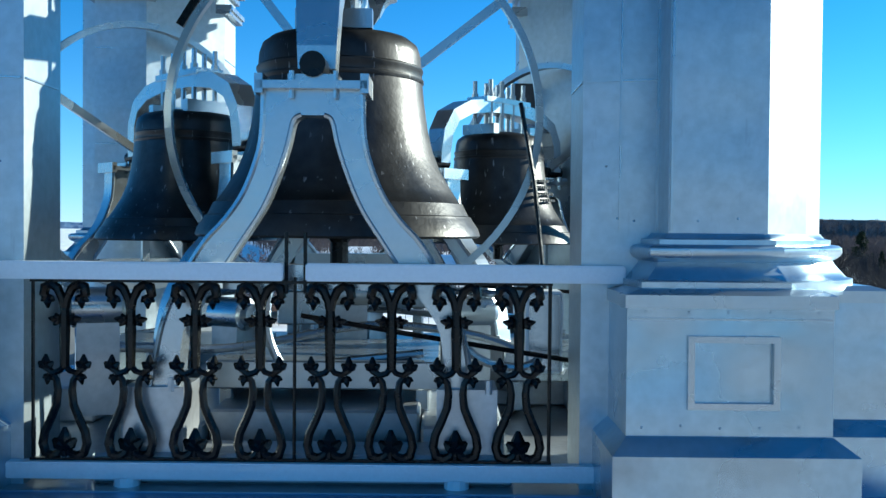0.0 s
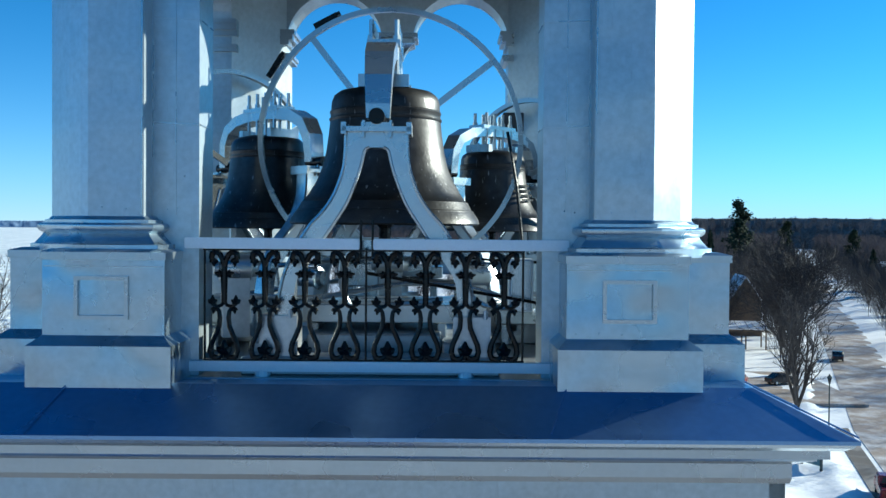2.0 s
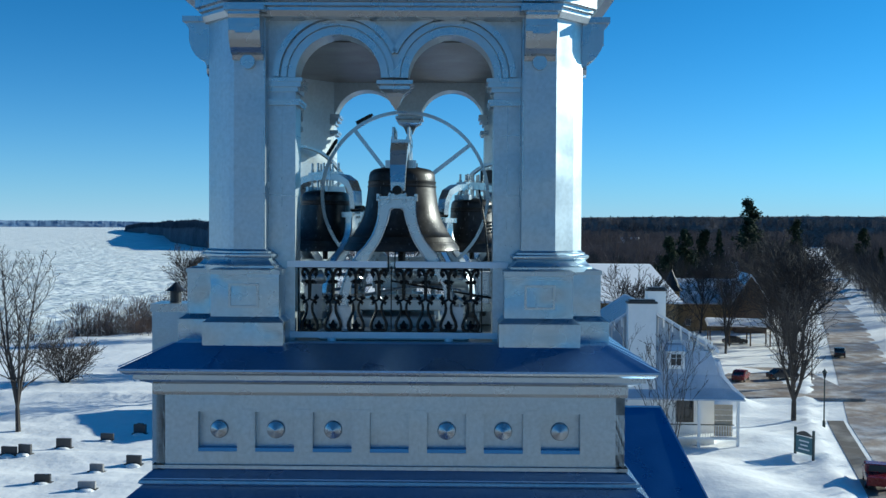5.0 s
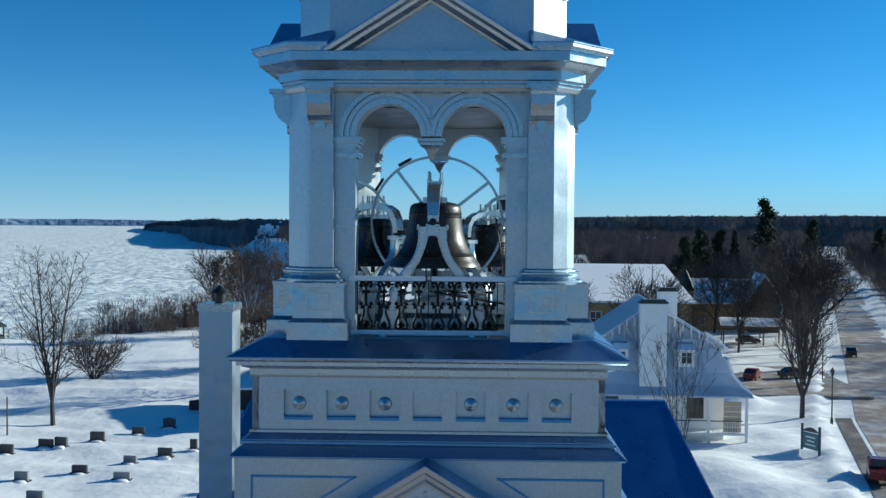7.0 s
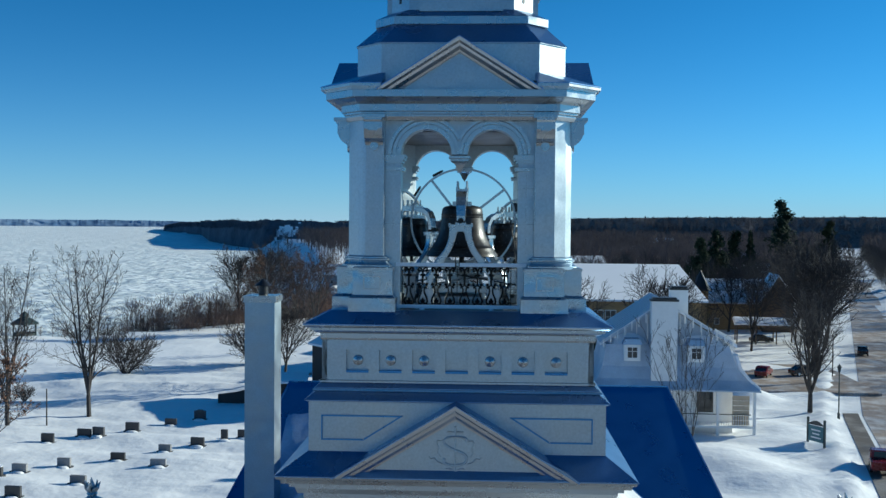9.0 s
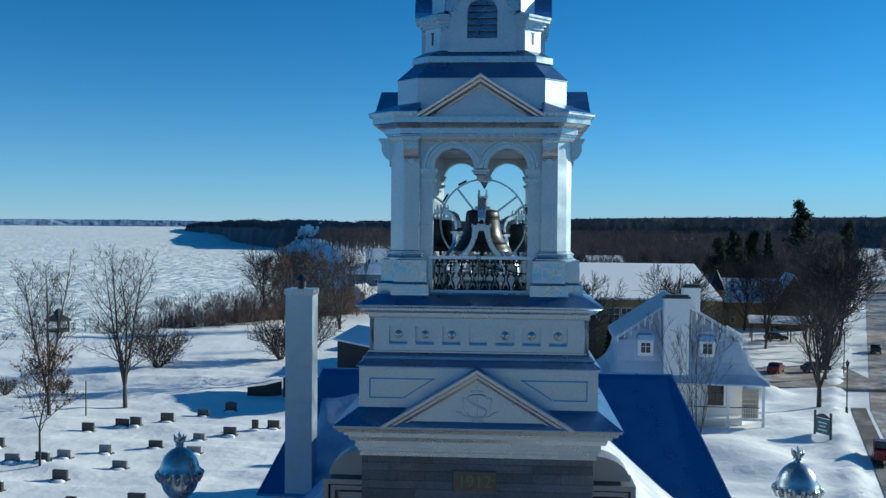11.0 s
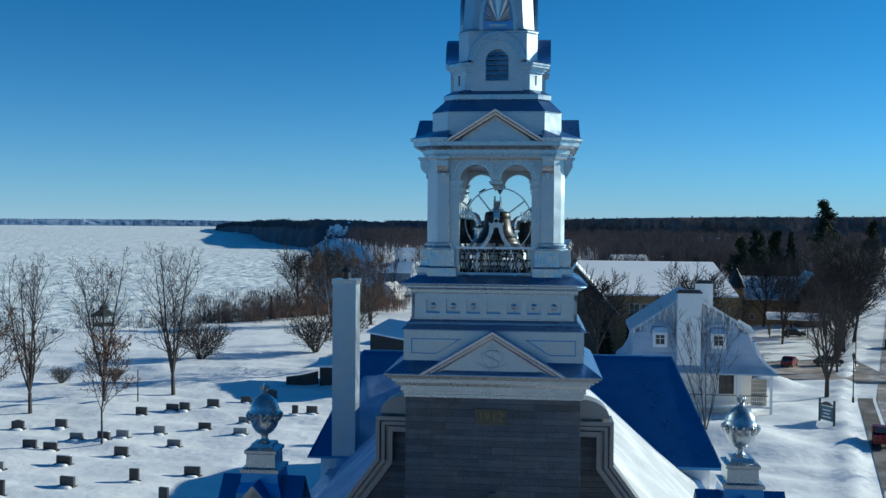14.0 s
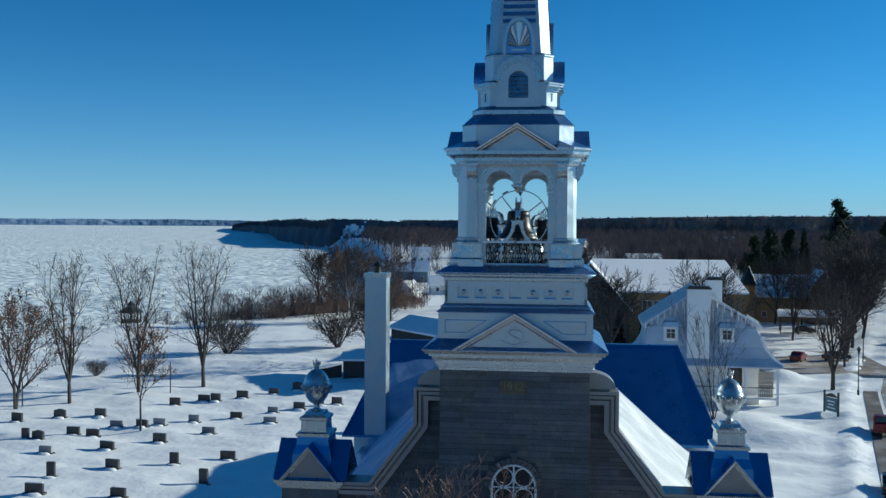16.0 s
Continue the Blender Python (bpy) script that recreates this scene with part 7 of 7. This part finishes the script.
cottage("village_house", "white bungalow by the river bank", -44, 268, 12, 8, 3, 2.6, "white", 15)
cottage("village_shed", "dark wooden shed half buried in snow", -30.6, 102, 6.0, 6.0, 2.5, 0.6, "bark", 8, "snow_roof", "x", None, 0)
bm = bmesh.new()
loft(bm, [[(x, y, z) for y, z in ((99.4, -1.0), (99.9, -1.0), (99.9, h), (99.4, h))] for x, h in ((-38.2, 0.25), (-36.0, 0.55), (-33.7, 1.15))])
low = part("low_wall", bm, "bark")
low.location.z = GROUND + 0.25
tagged(low, "low dark wall running out of the snow beside the shed", "wall")
rq = random.Random(33)
for x, y in ((-45, 330), (-20, 420), (-70, 520), (20, 350), (40, 430), (75, 330), (95, 420), (-10, 560), (55, 560), (130, 480), (-35, 720), (140, 330), (85, 640), (-60, 610)):
    cottage("village_house", "distant house with a snow-covered roof among bare trees", x, y, rq.uniform(10, 15), rq.uniform(8, 10), rq.uniform(4, 7), rq.uniform(3, 4), rq.choice(("white", "white", "yellow_wall", "slate_wall")), rq.uniform(-25, 25), "snow_roof", "x", None, 3)
shelter = thing("carport", "open shelter on dark posts under a thick snow roof", "carport", at=(45.5, 172, GROUND), rz=-8)
shelter.scale = (1.15, 1.15, 1.3)
bm = bmesh.new()
loft(bm, [[(-5, y, z0), (5, y, z0), (5, y, z1), (-5, y, z1)] for y, z0, z1 in ((-3, 2.6, 2.8), (3, 3.1, 3.3))])
part("roof", bm, "brown", shelter)
bm = bmesh.new()
loft(bm, [[(-5.1, y, z0), (5.1, y, z0), (4.9, y, z1), (-4.9, y, z1)] for y, z0, z1 in ((-3.1, 2.8, 3.0), (-2.5, 2.86, 3.2), (2.5, 3.26, 3.6), (3.1, 3.3, 3.45))])
part("roof_snow", bm, "snow_roof", shelter)
for x in (-4.6, -1.6, 1.6, 4.6):
    for y, h in ((-2.7, 2.62), (2.7, 3.08)):
        bm = bmesh.new()
        box(bm, x - 0.1, x + 0.1, y - 0.1, y + 0.1, -0.5, h)
        part("post", bm, "brown", shelter)


def car(at, rz, paint, label, truck=False):
    top = thing("parked_car", label, "car", "parked cars", at=at, rz=rz)
    b = bmesh.new()
    prof = [(-2.2, 0.35), (2.2, 0.35), (2.25, 0.75), (2.05, 0.95), (1.0, 1.02), (0.45, 1.50), (-0.95, 1.55), (-1.75, 1.05), (-2.2, 0.95)]
    if truck:
        prof = [(-2.7, 0.5), (2.6, 0.5), (2.65, 1.0), (2.45, 1.2), (1.3, 1.28), (0.75, 1.85), (-0.6, 1.88), (-0.75, 1.25), (-2.7, 1.2)]
    hw = 0.88 if not truck else 0.98
    rings = []
    for y in (-hw, -hw * 0.86, hw * 0.86, hw):
        k = 0.93 if abs(y) > hw * 0.9 else 1.0
        rings.append([(x * k, y, 0.35 + (z - 0.35) * (k if z > 1.1 else 1)) for x, z in prof])
    loft(b, rings)
    part("body", b, paint, top, smooth=False)
    for s in (-1, 1):
        b = bmesh.new()
        x0, x1, zz0, zz1 = (-1.5, 0.75, 1.06, 1.42) if not truck else (-0.55, 1.0, 1.3, 1.72)
        loft(b, [[(x, s * yy, z) for x, z in ((x0, zz0), (x1, zz0), (x1 - 0.4, zz1), (x0 + 0.5, zz1))] for yy in (hw * 0.9, hw + 0.01)])
        part("side_window", b, "glass", top)
    for sx in (-1, 1):
        b = bmesh.new()
        xa = 0.98 if sx > 0 else -1.72
        xb = 0.52 if sx > 0 else -1.02
        if truck:
            xa, xb = (1.28, 0.82) if sx > 0 else (-0.76, -0.70)
        loft(b, [[(xa + sx * 0.03, -0.7, 1.06 + 0.24 * truck), (xa + sx * 0.03, 0.7, 1.06 + 0.24 * truck), (xb + sx * 0.03, 0.62, 1.48 + 0.3 * truck), (xb + sx * 0.03, -0.62, 1.48 + 0.3 * truck)],
                 [(xa - sx * 0.05, -0.7, 1.04 + 0.24 * truck), (xa - sx * 0.05, 0.7, 1.04 + 0.24 * truck), (xb - sx * 0.05, 0.62, 1.46 + 0.3 * truck), (xb - sx * 0.05, -0.62, 1.46 + 0.3 * truck)]])
        part("windscreen", b, "glass", top)
        for s in (-1, 1):
            b = bmesh.new()
            tube(b, [(sx * 1.38, s * (hw - 0.22), 0.33), (sx * 1.38, s * (hw + 0.01), 0.33)], 0.33, 16)
            w = part("wheel", b, "tyre", top)
            b = bmesh.new()
            tube(b, [(sx * 1.38, s * (hw), 0.33), (sx * 1.38, s * (hw + 0.02), 0.33)], 0.19, 12)
            part("rim", b, "silver_smooth", w)
            b = bmesh.new()
            xx = (2.22 if not truck else 2.62) * sx
            box(b, min(xx, xx - sx * 0.06), max(xx, xx - sx * 0.06), s * 0.62 - 0.16, s * 0.62 + 0.16, 0.66, 0.82)
            part("lamp", b, "white" if sx > 0 else "red", top)
    return top


GZ = GROUND + 0.16
car((35.2, 127.5, GZ), 65, "red", "dark red car parked on the ploughed drive")
car((41.4, 129.0, GZ), 20, "dark_car", "dark car parked beside the street tree")
car((33.4, 73.0, GROUND - 0.2), 74, "red", "red pickup truck parked at the kerb", True)
car((59.2, 158.0, GROUND - 0.2), 73, "dark_car", "dark car standing in the street")
car((45.0, 172.5, GROUND - 0.05), 10, "dark_car", "grey car under the open shelter")
car((27.5, 48.5, GROUND - 0.2), 77, "dark_car", "dark car parked by the pavement")

# street lamp
lamp = thing("street_lamp", "black post-top street lamp with a lantern head", "street lamp", at=(36.8, 97.0, GROUND))
bm = bmesh.new()
lathe(bm, [(0.16, -0.3), (0.16, 0.5), (0.08, 0.6), (0.07, 5.2), (0.10, 5.25)], 12)
part("post", bm, "green_dark", lamp)
bm = bmesh.new()
lathe(bm, [(0.10, 5.25), (0.22, 5.8), (0.24, 5.85)], 8)
part("lantern", bm, "glass", lamp)
bm = bmesh.new()
lathe(bm, [(0.30, 5.85), (0.26, 5.95), (0.08, 6.15), (0.02, 6.3)], 8)
part("lantern_cap", bm, "green_dark", lamp)
for x, y, h in ((-66.5, 72.0, 3.2), (-53.5, 85.5, 4.2), (45.5, 129, 6)):
    bm = bmesh.new()
    tube(bm, [(0, 0, -0.5), (0, 0, h)], [0.09, 0.07], 8)
    p = part("wooden_post", bm, "bark")
    p.location = (x, y, land(x, y))
    tagged(p, "plain dark wooden post standing in snow", "post", "wooden posts")

# parish notice sign
sign = thing("notice_sign", "dark-framed notice sign with a teal board under a small pediment", "sign", at=(30.0, 81.7, land(30.0, 81.7)), rz=-60)
for s in (-1, 1):
    bm = bmesh.new()
    box(bm, s * 1.1 - 0.09, s * 1.1 + 0.09, -0.09, 0.09, -0.5, 2.7)
    part("post", bm, "green_dark", sign)
bm = bmesh.new()
box(bm, -1.0, 1.0, -0.04, 0.04, 0.35, 1.95)
part("board", bm, "teal", sign)
bm = bmesh.new()
prism(bm, [(-1.05, 2.0)] + [(1.05 - 2.1 * i / 10, 2.05 + 0.42 * math.sin(math.pi * i / 10)) for i in range(11)], lambda a, b, d: (a, -0.05 + d, b), 0.1)
part("pediment", bm, "granite", sign)
bm = bmesh.new()
for i, w in enumerate((1.2, 0.9, 1.3)):
    box(bm, -w / 2, w / 2, -0.055, -0.04, 1.45 - i * 0.38, 1.58 - i * 0.38)
part("lettering_bar", bm, "white", sign)

# open pavilion above the river
gaz = thing("pavilion", "open timber pavilion with a dark tented roof", "pavilion", at=(-97, 160, land(-97, 160) + 0.5))
for i in range(6):
    a = 2 * math.pi * i / 6
    bm = bmesh.new()
    tube(bm, [(2.3 * math.cos(a), 2.3 * math.sin(a), -0.5), (2.3 * math.cos(a), 2.3 * math.sin(a), 3.0)], 0.13, 6)
    part("post", bm, "green_dark", gaz)
    bm = bmesh.new()
    b_ = 2 * math.pi * (i + 1) / 6
    bar(bm, (2.3 * math.cos(a), 2.3 * math.sin(a), 0.95), (2.3 * math.cos(b_), 2.3 * math.sin(b_), 0.95), 0.1, 0.5)
    part("rail", bm, "green_dark", gaz)
bm = bmesh.new()
lathe(bm, [(2.9, 2.9), (2.9, 3.05), (1.2, 4.0), (0.9, 4.1), (0.9, 4.5), (1.1, 4.5), (0.05, 5.4)], 6)
part("roof", bm, "green_dark", gaz)

# ---- facing stones of the tower and the facade's flanks ----
def stone_mesh(w, h, d):
    b = bmesh.new()
    box(b, 0, w, -d, 0.05, 0, h)
    bmesh.ops.bevel(b, geom=[e for e in b.edges if all(v.co.y < -d * 0.5 for v in e.verts)], offset=0.005, segments=1, affect="EDGES")
    me = bpy.data.meshes.new("stone_block")
    b.to_mesh(me)
    b.free()
    me.materials.append(M["stone"])
    return me


rs = random.Random(77)
SHAPES = {}


def block(parent, x0, x1, z0, z1, y):
    key = (round(x1 - x0 - 0.004, 3), round(z1 - z0 - 0.004, 3), rs.choice((0.036, 0.039, 0.042)))
    if key not in SHAPES:
        SHAPES[key] = stone_mesh(*key)
    ob = new("stone_block", SHAPES[key])
    ob.parent = parent
    ob.location = (x0 + 0.002, y, z0 + 0.002)


def courses(parent, left, right, y, z_top, z_low, skip):
    z = z_top
    while z > z_low:
        h = rs.choice((0.15, 0.17, 0.20, 0.24))
        a, b = left(z - h / 2), right(z - h / 2)
        x = a
        while x < b - 0.05:
            w = round(rs.uniform(0.6, 1.7) / 0.05) * 0.05
            e = b if b - (x + w) < 0.35 else x + w
            if not skip(x, e, z - h, z):
                block(parent, x, e, z - h, z, y)
            x = e
        z -= h


courses(tower_wall, lambda z: -2.82, lambda z: 2.80, CY - 2.745, -3.98, -10.2, lambda x, e, z0, z1: z0 < -7.2 and e > -1.0 and x < 1.0 and (z1 < -8.36 or math.hypot((x + e) / 2, (z0 + z1) / 2 + 8.36) < 1.2))


def edge(z):
    return 3.45 if z > -6.2 else 3.45 + (-6.2 - z) * 0.66 if z > -8.9 else 8.9


courses(church_wall, lambda z: 2.82, lambda z: edge(z) + 0.05, FY + 0.075, -5.3, -10.2, lambda x, e, z0, z1: x > edge((z0 + z1) / 2) - 0.1 or e > 6.7)
courses(church_wall, lambda z: -edge(z) - 0.05, lambda z: -2.82, FY + 0.075, -5.3, -10.2, lambda x, e, z0, z1: e < -edge((z0 + z1) / 2) + 0.1 or x < -6.7)
